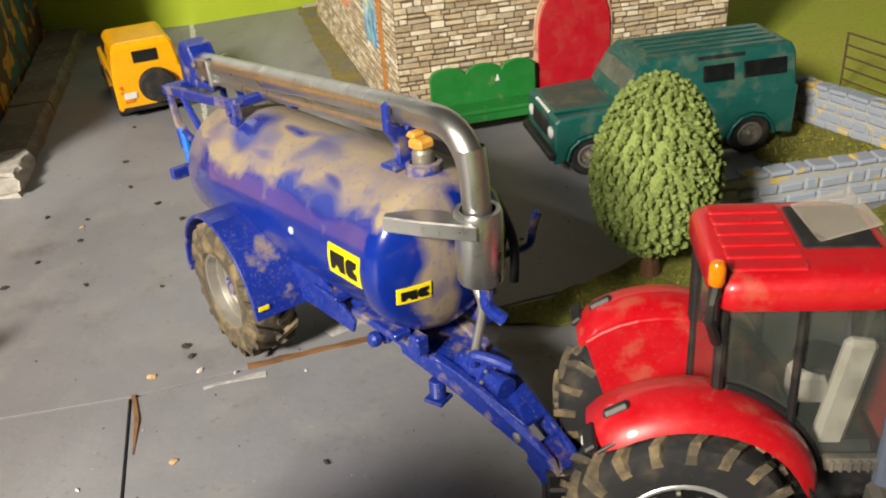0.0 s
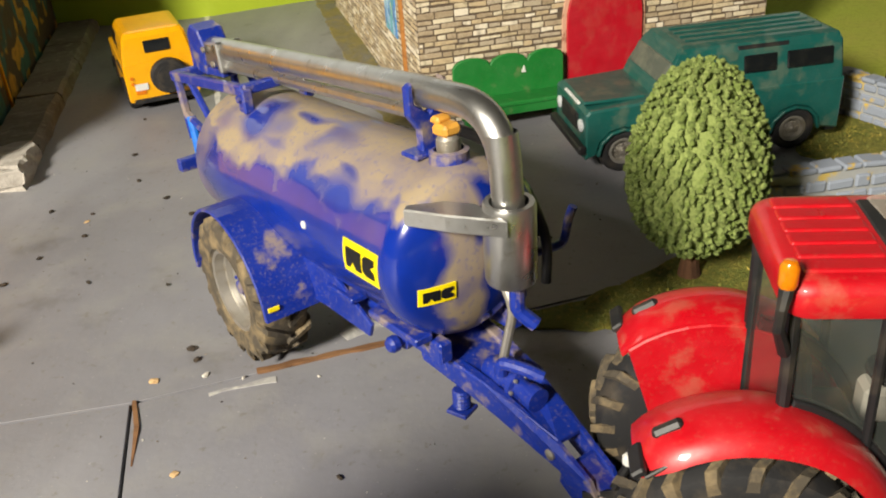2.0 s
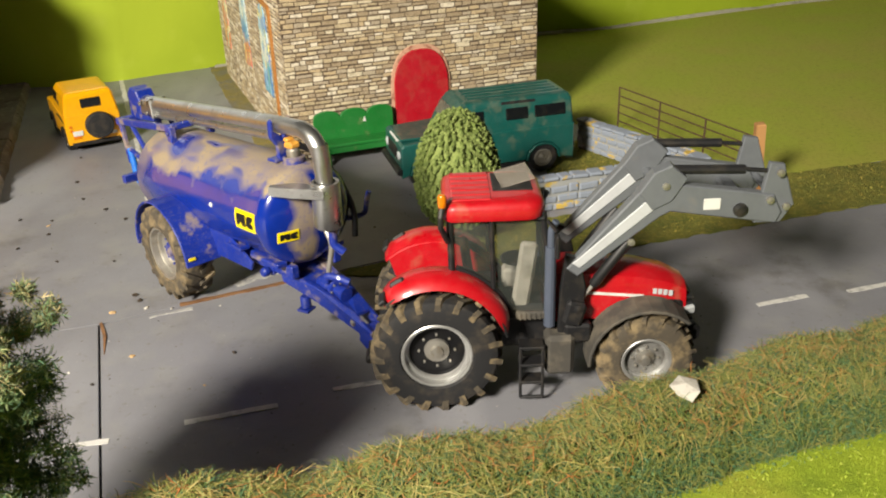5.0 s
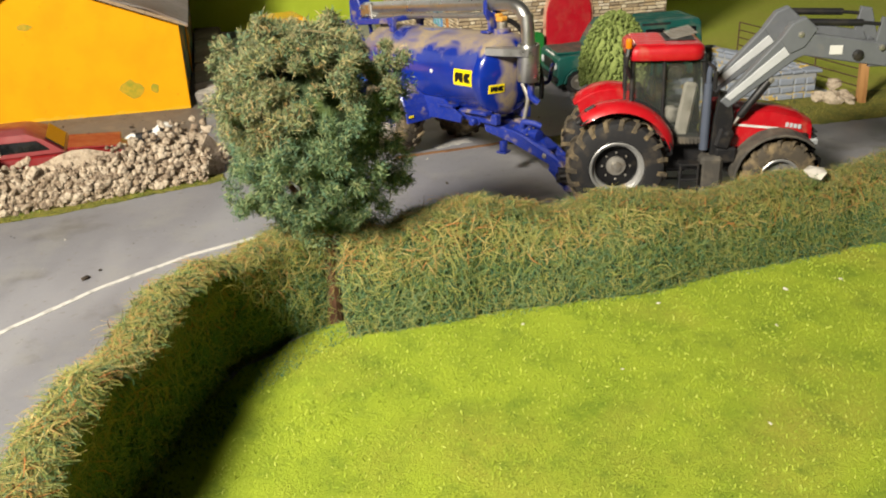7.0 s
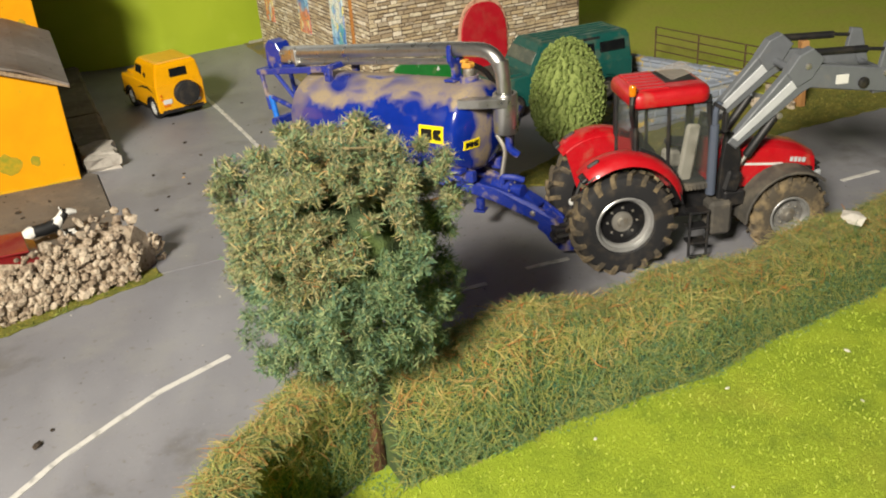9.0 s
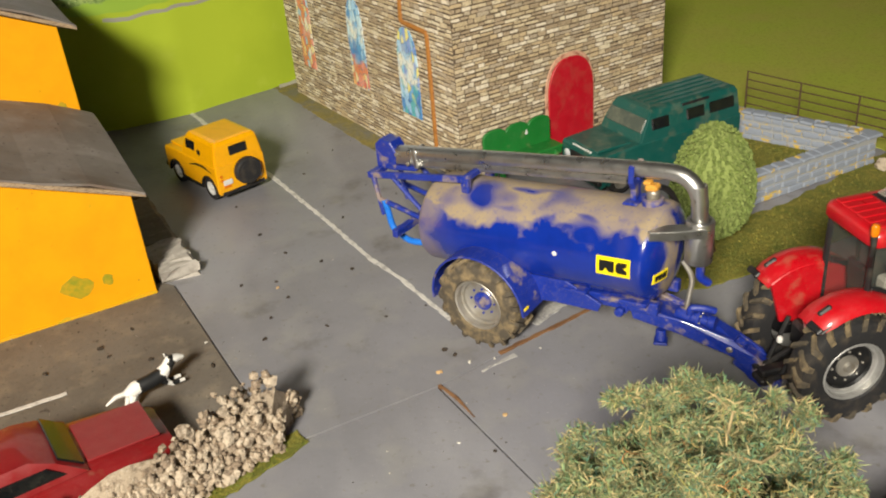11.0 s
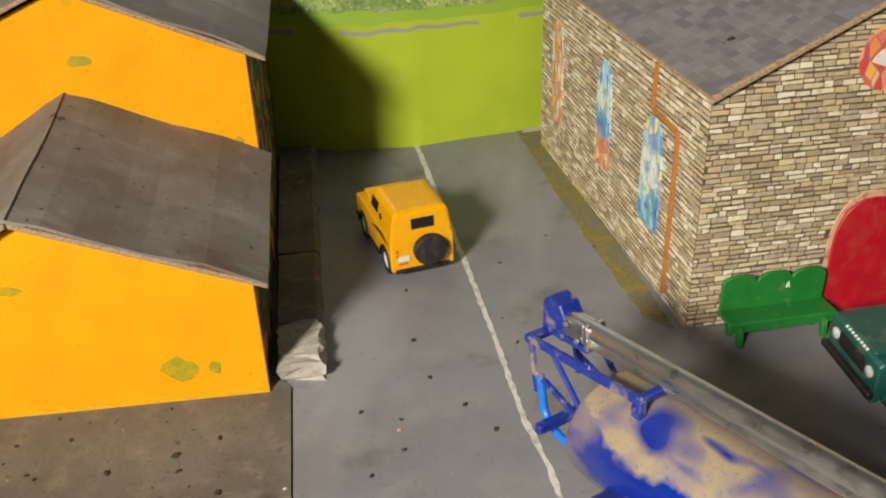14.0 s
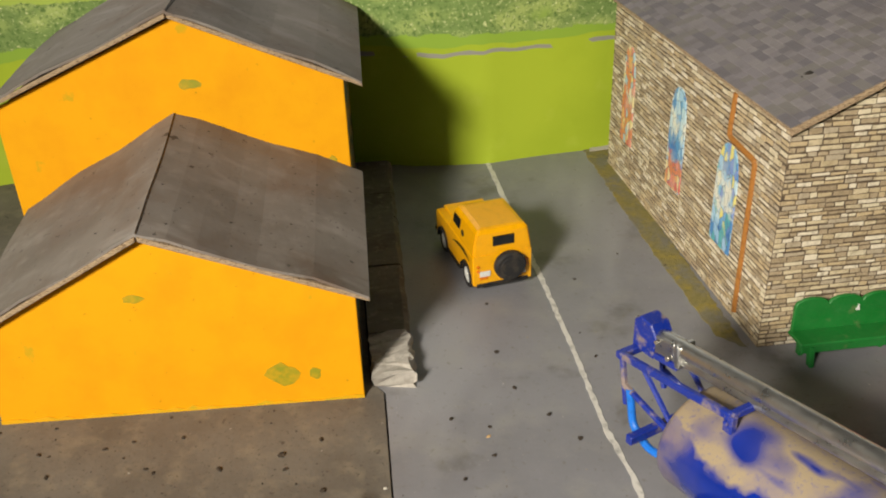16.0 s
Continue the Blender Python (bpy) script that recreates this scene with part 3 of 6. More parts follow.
def church_details():
    # door with its surround
    for name, half, spring, top, d0, d1, mat in (("door_surround", 25, 48, 80, -1.2, 0.0, "door_surround"), ("door", 22.5, 48, 76.5, -3.0, -1.0, "red_door")):
        bm = bm_new()
        prism(bm, arch_outline(107, 0.5, half, spring, top), d0, d1, "y", bevel=0.3)
        part(name, skew(bm, CHURCH, CU, CV), mat, CHURCH_THING, "red arched door" if name == "door" else "")
    # side windows
    for k, (y, z0, z1, half, hue) in enumerate(((253, 36, 119, 13, "warm"), (150, 41, 119, 14, "mixed"), (66, 37, 110, 15, "cool"))):
        bm = bm_new()
        prism(bm, arch_outline(y, z0, half, z0 + (z1 - z0) * 0.62, z1), -0.9, -0.1, "y", bevel=0.15)
        skew(bm, CHURCH, CV, CU)
        part("window", bm, "glass_" + hue, CHURCH_THING, "printed stained glass window with pointed arch")
    # rose window
    bm = bm_new()
    lathe(bm, [(17.5, -1.0), (18.5, -0.8), (18.5, 0.0)], "y", 40)
    bmesh.ops.translate(bm, verts=bm.verts, vec=(98, 0, 159))
    skew(bm, CHURCH, CU, CV)
    rose = part("rose_window", bm, "glass_rose", CHURCH_THING, "round red and orange printed window")
    for a in range(-60, 61, 20):
        bm = bm_new()
        o = [(0, 0), (2.2, 12), (-2.2, 12)]
        r = radians(a)
        prism(bm, [(98 + x * math.cos(r) + z * math.sin(r), 153 - x * math.sin(r) + z * math.cos(r)) for x, z in o], -1.35, -0.9, "y")
        part("pale_ray", skew(bm, CHURCH, CU, CV), "white_plastic", rose, "pale ray of the printed window")
    # printed downpipe and the roof edge boards
    bm = bm_new()
    tube(bm, bent([(68, -0.5, 143), (70, -0.5, 114), (33, -0.5, 112), (33, -0.5, 6)], 4, 3), 2.0, 8)
    part("downpipe", skew(bm, CHURCH, CV, CU), "pipe_print", CHURCH_THING, "brown downpipe")
    for side in (0, 1):
        bm = bm_new()
        o = [(-3, CEAVE - 2.5), (CW / 2, CRIDGE - 0.5), (CW / 2, CRIDGE + 2), (-3, CEAVE + 1)]
        o = [(CW - x, z) for x, z in o] if side else o
        prism(bm, o, -5.5, -3.5, "y", bevel=0.3)
        part("bargeboard", skew(bm, CHURCH, CU, CV), "card_edge", CHURCH_THING)
    bm = bm_new()
    bmesh.ops.create_icosphere(bm, subdivisions=2, radius=1, matrix=Matrix.Diagonal((5, 3.4, 1, 1)))
    for q in bm.verts:
        p = church_point(26 + q.co.x, 38 + q.co.y, CEAVE + 4.2 + 25 * (CRIDGE - CEAVE) / (CW / 2) + q.co.z + q.co.x * 0.49)
        q.co = Vector(p)
    part("moss_lump", bm, "dark_gap", CHURCH_THING, "dark lump of moss")


def glass_print(name, colours, scale=120, base="", base_top=0.0, pale=(0.0, 0.0)):
    """Printed stained glass: small leaded panes, a band of other colours at the foot, a pale figure."""
    m = Mat(name, (0.5, 0.5, 0.5), 0.45, 0, 0.2)
    sep = m.t.nodes.new("ShaderNodeSeparateXYZ")
    m.link(m.co, sep.inputs[0])
    z = m.math("ADD", sep.outputs[2], m.math("MULTIPLY", m.math("SUBTRACT", m.noise(90, 3), 0.5), 0.03))

    def panes(kind):
        v = m.t.nodes.new("ShaderNodeTexVoronoi")
        v.feature = kind
        v.inputs["Scale"].default_value = scale
        mp = m.t.nodes.new("ShaderNodeMapping")
        mp.inputs["Scale"].default_value = (1.5, 1.5, 0.8)
        m.link(m.co, mp.inputs[0])
        m.link(mp.outputs[0], v.inputs[0])
        return v

    hue = m.t.nodes.new("ShaderNodeSeparateColor")
    m.link(panes("F1").outputs["Color"], hue.inputs[0])

    def ramp_of(cs):
        r = m.t.nodes.new("ShaderNodeValToRGB")
        r.color_ramp.interpolation = "CONSTANT"
        for i, c in enumerate(cs):
            e = r.color_ramp.elements[i] if i < 2 else r.color_ramp.elements.new(i / len(cs))
            e.position, e.color = i / len(cs), rgb(c)
        m.link(hue.outputs[0], r.inputs[0])
        return r.outputs[0]

    m.col = ramp_of(colours)
    m.link(m.col, m.b.inputs["Base Color"])
    if base:
        m.mix(m.ramp(z, base_top + 0.003, base_top - 0.003), ramp_of(base))
    if pale[1]:
        figure = m.math("MULTIPLY", m.ramp(z, pale[0], pale[0] + 0.004), m.ramp(z, pale[1], pale[1] - 0.004))
        m.mix(m.math("MULTIPLY", figure, m.ramp(m.noise(70, 2), 0.42, 0.56)), rgb("e6e6d8"))
    m.mix(m.ramp(panes("DISTANCE_TO_EDGE").outputs[0], 0.03, 0.012), rgb("5f6f84"))
    m.patch(60, 0.5, 0.7, rgb("e8e4da"), 0.35)
    return m.m


WARM = ("e08a64", "eab06c", "d66a5c", "ead8a4", "a8c4d8", "e29484", "d98658", "ece2d2")
MAT["glass_cool"] = glass_print("glass_cool", ("7ab0dc", "4f8cc8", "a4cdea", "e6dc80", "5ab0b8", "7c98d4", "8cc0e0", "c4e0ee"), 150, ("4f8cc8", "5ab0b8", "3c74b4", "9cc4e4"), 0.055, (0.06, 0.088))
MAT["glass_mixed"] = glass_print("glass_mixed", ("7ab0dc", "4f8cc8", "a4cdea", "5a9cd0", "3f7cc0", "c4e0ee"), 150, WARM, 0.066, (0.08, 0.1))
MAT["glass_warm"] = glass_print("glass_warm", WARM, 150)
MAT["glass_rose"] = glass_print("glass_rose", ("d9604a", "e08a4c", "c94a48", "e6a85a", "d97060", "e0b07a", "c9583a", "dd8a70"))
church_details()

# ---- the yellow barn and house ----
BU = Vector((-0.970, -0.244, 0))
BV = Vector((-0.262, 0.965, 0))


def yellow_building(name, origin, width, depth, eave, eave_far, ridge_x, ridge, label, over, rise=0.0, stains=()):
    h = thing(name, 0, 0, 0, 0, label, "building")
    o = Vector(origin)
    bm = bm_new()
    prism(bm, [(0, 0), (width, 0), (width, eave_far), (ridge_x, ridge), (0, eave)], 0, 3, "y", bevel=0.4)
    part("front_wall", skew(bm, o, BU, BV), "yellow_wall", h, "yellow painted front wall with green stains")
    bm = bm_new()
    prism(bm, [(1, 0), (width - 1, 0), (width - 1, eave_far - 3), (ridge_x, ridge - 3), (1, eave - 3)], 3, depth, "y")
    part("body", skew(bm, o, BU, BV), "side_print", h, "dark printed side walls")
    for side in (0, 1):
        end = width if side else 0
        sgn = 1 if side else -1
        run = abs(end - ridge_x)
        foot = eave_far if side else eave
        drop = (ridge - foot) / run
        n = 8
        loops = []
        rnd = random.Random(int(origin[0]) + side)
        for i in range(n + 1):
            x = ridge_x + sgn * (run + over) * i / n
            z = ridge + 5 - drop * (run + over) * i / n + 1.2 * math.sin(i * 1.3 + side)
            row = []
            for k in range(9):
                y = -6 + (depth + 6) * k / 8
                row.append((x, y + (rnd.uniform(-0.8, 0.8) if k in (0, 8) else 0), z + rise * k / 8 + 1.0 * math.sin(k * 0.9 + i * 0.4) + (1.2 if k == 0 else 0)))
            loops.append(row)
        bm = bm_new()
        rings(bm, loops, closed=False, caps=False)
        bmesh.ops.solidify(bm, geom=bm.faces[:], thickness=1.6)
        part("roof_panel", skew(bm, o, BU, BV), "grey_card", h, "sagging grey card roof panel with dirt")
        bm = bm_new()
        a = (ridge_x + sgn * 0.5, ridge + 2.0)
        b = (end + sgn * over, foot - drop * over + 2.0)
        prism(bm, [a, b, (b[0], b[1] + 3), (a[0], a[1] + 3)], -6.5, -3.5, "y", bevel=0.4)
        part("roof_edge", skew(bm, o, BU, BV), "card_edge", h, "torn layered card edge")
    rk = random.Random(int(width))
    low = [(width * i / 40, rk.uniform(0.8, 3.4)) for i in range(41)]
    bm = bm_new()
    prism(bm, [(0, 0.1)] + low + [(width, 0.1)], -0.9, 0.5, "y")
    part("ragged_foot", skew(bm, o, BU, BV), "foot_paint", h, "ragged thick yellow paint along the foot")
    for x, z, a, b in stains:
        bm = bm_new()
        rk = random.Random(int(x))
        prism(bm, [(x + a * math.cos(k * 0.524) * rk.uniform(0.7, 1.1), z + b * math.sin(k * 0.524) * rk.uniform(0.7, 1.1)) for k in range(12)], -0.25, 0.5, "y")
        part("paint_stain", skew(bm, o, BU, BV), "stain_green", h, "greenish patch of old paint")
    return h


MAT["foot_paint"] = Mat("foot_paint", rgb("dba400"), 0.6).patch(120, 0.5, 0.66, rgb("b8a21a"), 0.8).bump(400, 0.5, 0.0006).m
MAT["stain_green"] = Mat("stain_green", rgb("b8960e"), 0.6).patch(150, 0.4, 0.6, rgb("7f8a1c"), 0.8).m
yellow_building("barn", (-237, 451, 0), 210, 138, 71, 60, 110, 114, "low yellow barn with a sagging grey card roof", 8, 13, ((46, 21, 10, 8), (27, 20, 3.5, 4.5), (120, 78, 6, 3)))
yellow_building("farmhouse", (-273, 585, 0), 223, 195, 149, 142.5, 104, 194, "taller yellow farmhouse with a grey card roof", 12, 0.0, ((98, 152, 8, 4), (12, 92, 4, 5)))


def plinth():
    h = thing("pavement_block", 0, 0, 0, 0, "broken concrete pavement strip beside the yellow buildings", "pavement")
    rnd = random.Random(2)
    ends = (-7, 42, 128, 205, 250, 318)
    for a, b in zip(ends, ends[1:]):
        loops = []
        n = 6
        for i in range(n + 1):
            y = a + 0.5 + (b - a - 1) * i / n
            w = 26 + 4 * y / 318
            j = lambda s=0.8: rnd.uniform(-s, s)
            rag = 4.5 if (a < 0 and i < 2) else 0.8
            up = 2.5 - 2.5 * i / n if a < 0 else 0
            loops.append([(j() - w, y + j(rag), 0), (j() - w, y + j(rag), up + 8 + j(0.4)), (-3 + j(), y + j(rag), up + 9 + j(0.4)), (j(), y + j(rag), up + 6.5 + j()), (j() + 0.5, y + j(rag), 0)])
        bm = bm_new()
        rings(bm, loops)
        bmesh.ops.subdivide_edges(bm, edges=bm.edges[:], cuts=2, use_grid_fill=True)
        rough = 2.6 if a < 0 else 0.7
        for q in bm.verts:
            if q.co.z > 0.5:
                k = Vector((q.co.x * 0.16, q.co.y * 0.12, q.co.z * 0.2))
                q.co += Vector((noise.noise(k), noise.noise(k + Vector((9, 3, 1))), 0.8 * noise.noise(k * 2 + Vector((2, 7, 5))))) * rough
        part("slab", skew(bm, Vector((-210, 470, 0)), Vector((0.97, 0.24, 0)), BV), "bare_plaster" if a < 0 else "concrete", h)


plinth()


# ---- wheels ----
def wheel(parent, c, radius, width, side, rim_r, tyre_mat, rim_mat, lugs, hub_mat, name="wheel", dish=0.35, disc="", lug_mat=""):
    """A wheel on an axle along y; side -1 faces -y. Tyre, lugs, rim and hub."""
    w = thing(name, 0, 0)
    w.parent = parent
    w.matrix_basis = pose(c[0] * MM, c[1] * MM, c[2] * MM, 0, 0, 0 if side < 0 else 180)
    h = width / 2
    body = radius - (1.6 if lugs else 0)
    bm = bm_new()
    lathe(bm, [(rim_r, -h * 0.8), (rim_r + 1.2, -h * 0.97), (body * 0.86, -h), (body * 0.96, -h * 0.85), (body, -h * 0.55), (body, h * 0.55), (body * 0.96, h * 0.85), (body * 0.86, h), (rim_r + 1.2, h * 0.97), (rim_r, h * 0.8)], "y", 40, caps=False)
    part("tyre", bm, tyre_mat, w, smooth=True)
    if lugs:
        bm = bm_new()
        for k in range(lugs):
            for s in (-1, 1):
                a0 = 2 * math.pi * (k + (0.5 if s > 0 else 0)) / lugs
                lean = 2 * math.pi / lugs * 0.95
                loops = []
                for q, da, lift in ((0.02, 0.0, 0.0), (0.5, 0.5, 0.0), (0.86, 0.85, -0.2), (1.0, 0.95, -body * 0.13)):
                    y = s * h * q
                    t = 0.17 * 2 * math.pi / lugs * (1.1 if q > 0.4 else 0.8)
                    a = a0 + lean * da * 0.7
                    r0, r1 = body - 1 + lift, radius + lift * 0.9
                    loops.append([(r0 * math.cos(a - t), y, r0 * math.sin(a - t)), (r1 * math.cos(a - t * 0.7), y, r1 * math.sin(a - t * 0.7)), (r1 * math.cos(a + t * 0.7), y, r1 * math.sin(a + t * 0.7)), (r0 * math.cos(a + t), y, r0 * math.sin(a + t))])
                rings(bm, loops)
        part("tread", bm, lug_mat or tyre_mat, w)
    bm = bm_new()
    d = h * dish
    lathe(bm, [(rim_r + 0.6, h * 0.8), (rim_r + 0.6, -h * 0.84), (rim_r, -h * 0.9), (rim_r - 1.0, -h * 0.86), (rim_r - 1.4, -h * 0.5), (rim_r * 0.83, -h * 0.46), (rim_r * 0.8, -h * 0.3)], "y", 36, caps=False)
    part("rim", bm, rim_mat, w, smooth=True)
    bm = bm_new()
    lathe(bm, [(rim_r * 0.82, -h * 0.3), (rim_r * 0.76, -d), (rim_r * 0.45, -d * 0.8), (rim_r * 0.42, -d), (0.01, -d)], "y", 36, caps=False)
    part("disc", bm, disc or rim_mat, w, smooth=True)
    bm = bm_new()
    lathe(bm, [(rim_r * 0.38, -d + 0.5), (rim_r * 0.36, -d - 1.2), (rim_r * 0.2, -d - 1.6), (rim_r * 0.17, -d - 3), (0.01, -d - 3.2)], "y", 20, caps=False)
    for k in range(8):
        a = 2 * math.pi * k / 8
        box(bm, (rim_r * 0.52 * math.cos(a), -d - 0.5, rim_r * 0.52 * math.sin(a)), (1.1, 1.2, 1.1), 0.2)
    part("hub", bm, hub_mat, w, smooth=False)
    return w


# ---- the slurry tanker ----
def tank_material():
    m = Mat("dusty_tank", rgb("0f2b8c"), 0.2, 0, 0.5)
    m.patch(60, 0.4, 0.75, rgb("0c2270"), 0.6, 3)
    sep = m.t.nodes.new("ShaderNodeSeparateXYZ")
    m.link(m.co, sep.inputs[0])
    x, y, z = sep.outputs[0], sep.outputs[1], sep.outputs[2]

    def wave(scale, amount, detail=2, stretch=None):
        return m.math("MULTIPLY", m.math("SUBTRACT", m.noise(scale, detail, 0.45, stretch), 0.5), amount)

    # settled dust over the crown, with an uneven soft edge that runs lower at the back
    edge = m.math("ADD", m.math("ADD", z, wave(34, 0.034)), wave(120, 0.016, 4))
    edge = m.math("ADD", edge, m.math("MULTIPLY", x, -0.085))
    dish = m.math("MAXIMUM", m.math("SUBTRACT", x, 0.0490), 0.0)
    edge = m.math("SUBTRACT", edge, m.math("MULTIPLY", dish, 1.3))
    crown = m.ramp(edge, 0.0735, 0.0785)
    # a smear down the front dish and dust on the rear dish
    mid = m.math("ABSOLUTE", m.math("ADD", m.math("ADD", y, 0.006), wave(60, 0.014, 4)), 0.0)
    front = m.math("MULTIPLY", m.ramp(x, 0.0490, 0.0525), m.ramp(mid, 0.0078, 0.0045))
    front = m.math("MULTIPLY", front, m.ramp(m.noise(50, 3), 0.3, 0.42))
    back = m.math("MULTIPLY", m.ramp(m.math("ADD", m.math("MULTIPLY", x, -1.0), wave(40, 0.04)), 0.068, 0.082), 0.6)
    # finger wipes through the dust
    wipes = m.ramp(m.noise(42, 1, 0.4, (0.7, 1, 1)), 0.69, 0.57)
    rubbed = m.ramp(m.noise(75, 1, 0.4, (0.5, 1.2, 1.2)), 0.72, 0.62)
    f = m.math("MAXIMUM", m.math("MAXIMUM", crown, back), m.math("MULTIPLY", front, 1.0))
    f = m.math("MULTIPLY", m.math("MULTIPLY", f, wipes), rubbed)
    f = m.math("MULTIPLY", f, m.ramp(m.noise(500, 3), 0.05, 0.45))
    f = m.math("MULTIPLY", f, m.math("ADD", m.math("MULTIPLY", m.ramp(m.noise(33, 4, 0.6, (1, 1.4, 0.5)), 0.34, 0.52), 0.3), 0.7))
    m.mix(m.math("MULTIPLY", f, 0.94), rgb("978769"))
    # thin film of dust on the sides
    film = m.math("MULTIPLY", m.ramp(m.noise(22, 3, 0.5, (1, 1, 0.6)), 0.5, 0.75), 0.16)
    m.mix(film, DUST)
    r = m.math("ADD", m.math("MULTIPLY", f, 0.65), 0.2)
    m.link(r, m.b.inputs["Roughness"])
    m.link(m.math("SUBTRACT", 0.5, m.math("MULTIPLY", f, 0.5)), m.b.inputs["Coat Weight"])
    return m.bump(900, 0.12, 0.0002).m


MAT["dusty_tank"] = tank_material()


def badge(parent, x0, x1, z0, z1, y, surf, name="badge"):
    """A yellow plate with two black blocks, bent onto a surface surf(x, z) -> y."""
    def plate(nm, o, lift, mat, par):
        bm = bm_new()
        prism(bm, o, 0, 1, "y")
        bmesh.ops.subdivide_edges(bm, edges=bm.edges[:], cuts=3, use_grid_fill=True)
        for q in bm.verts:
            q.co = Vector(surf(q.co.x, q.co.z, lift if q.co.y < 0.5 else -0.3))
        return part(nm, bm, mat, par)
    b = plate(name, [(x0, z0), (x1, z0), (x1, z1), (x0, z1)], 0.35, "badge_yellow", parent)
    w, h = x1 - x0, z1 - z0
    a = lambda u, v: (x0 + u * w, z0 + v * h)
    plate("black_shape", [a(0.1, 0.2), a(0.2, 0.2), a(0.3, 0.42), a(0.38, 0.2), a(0.54, 0.2), a(0.54, 0.8), a(0.1, 0.8)], 0.6, "badge_black", b)
    plate("black_shape", [a(0.59, 0.32), a(0.66, 0.2), a(0.91, 0.2), a(0.91, 0.38), a(0.8, 0.5), a(0.91, 0.62), a(0.91, 0.8), a(0.66, 0.8), a(0.59, 0.68)], 0.6, "badge_black", b)
    return b


def slurry_tanker():
    t = thing("slurry_tanker", 0, 308, 0, -51, "dusty blue toy slurry tanker with a steel filling arm", "tanker")
    R, cz, x0, x1 = 26.4, 57.5, -86.0, 49.0

    def nosed_up(bm):
        """The tank and its frame sit with the front end raised."""
        for q in bm.verts:
            q.co.z += 5.0 + 0.085 * q.co.x
        return bm

    bm = bm_new()
    prof = [(0.01, x0 - 9)] + [(R * math.sin(radians(a)), x0 - 9 * math.cos(radians(a))) for a in range(15, 90, 15)] + [(R, x0)]
    prof += [(R, x0 + 30), (R, -20), (R, 20), (R, 44), (R + 0.25, 45), (R + 0.25, 47.5), (R, x1)] + [(R * math.cos(radians(a)), x1 + 9 * math.sin(radians(a))) for a in range(15, 90, 15)] + [(0.01, x1 + 9)]
    lathe(bm, prof, "x", 64, (0, 0, cz), caps=False)
    part("tank", nosed_up(bm), "dusty_tank", t, "blue tank coated with pale dust and wiped marks", smooth=True)

    def side(x, z, lift):
        z = max(min(z, R - 0.1), -R + 0.1)
        return (x, -math.cos(math.asin(z / R)) * (R + lift), cz + 5.0 + 0.085 * x + math.sin(math.asin(z / R)) * (R + lift))

    badge(t, 26.2, 44.8, -3.9, 6.3, 0, side)

    def nose(y, z, lift):
        r = min(0.98, math.hypot(y, z) / R)
        return (x1 + 9 * math.sqrt(1 - r * r) + lift, y, cz + 9.5 + z)

    badge(t, -20.5, -10, -8.5, -3, 0, lambda x, z, l: nose(x, z, l))
    # front walkway ring and sight port
    bm = bm_new()
    lathe(bm, [(1.2, 0), (1.4, -0.6), (0.9, -1.0), (0.01, -1.0)], "y", 12, (2, -R + 0.4, cz + 8), caps=False)
    part("sight_port", bm, "white_plastic", t, "small pale plug")
    # chassis: two rails, axle, drawbar
    for s in (-1, 1):
        bm = bm_new()
        box(bm, (-6, s * 13, 30.5), (122, 4.5, 7), 0.6)
        part("chassis_rail", nosed_up(bm), "frame_blue", t)
        bm = bm_new()
        box(bm, (38, s * 17.5, 35.0), (26, 6, 2.5), 0.4)
        box(bm, (10, s * 19, 36.5), (16, 6, 2), 0.4)
        part("side_step", nosed_up(bm), "frame_blue", t)
        bm = bm_new()
        o = [(38, 36), (66, 34), (92, 27.5), (104, 22), (111, 12), (108, 5), (101, 8), (93, 18), (64, 25.5), (40, 29)]
        prism(bm, o, s * 10 - 2, s * 10 + 2, "y", bevel=0.5)
        for q in bm.verts:
            k = max(0, (q.co.x - 44) / 50)
            q.co.y *= 1 - 0.6 * min(1, k)
        part("drawbar_beam", bm, "frame_blue", t)
    bm = bm_new()
    tube(bm, [(-41, -30, 26), (-41, 30, 26)], 3.2, 10)
    part("axle", bm, "black_plastic", t)
    bm = bm_new()
    prism(bm, [(38, -11.5), (52, -10.5), (70, -8), (92, -4.5), (92, 4.5), (70, 8), (52, 10.5), (38, 11.5)], 0, 2, "z", bevel=0.4)
    for q in bm.verts:
        q.co.z += 33.4 - max(0, q.co.x - 60) * 0.235
    part("pump_plate", bm, "frame_blue", t)
    bm = bm_new()
    box(bm, (101, 0, 15), (16, 9, 12), 1.2, turned(0, 28, 0))
    lathe(bm, [(6, 5), (6, 12), (4.5, 13), (4.5, 4)], "z", 18, (110, 0, 0))
    part("hitch_head", bm, "frame_blue", t)
    bm = bm_new()
    for s in (-1, 1):
        lathe(bm, [(1.7, s * 4.4), (1.7, s * 6.4), (0.9, s * 6.8)], "y", 14, (90.5, 0, 23))
    part("hitch_bolt", bm, "dull_steel", t, "steel bolt")
    # vacuum pump and valve in front of the tank
    bm = bm_new()
    lathe(bm, [(3.6, 64), (4.2, 65), (4.2, 72), (3.2, 73), (3.2, 75), (4.4, 75.5), (4.4, 77), (2.9, 77.5), (2.9, 81), (3.6, 81.5), (3.6, 85), (0.01, 85.3)], "x", 20, (-4, -1.5, 33))
    pump = part("pump", bm, "frame_blue", t, smooth=True)
    for k in range(6):
        a = 2 * math.pi * k / 6
        part("flange_bolt", lathe(bm_new(), [(0.6, 77), (0.6, 78), (0.01, 78.2)], "x", 8, (-4, -1.5 + 3.6 * math.cos(a), 33 + 3.6 * math.sin(a))), "dull_steel", pump)
    bm = bm_new()
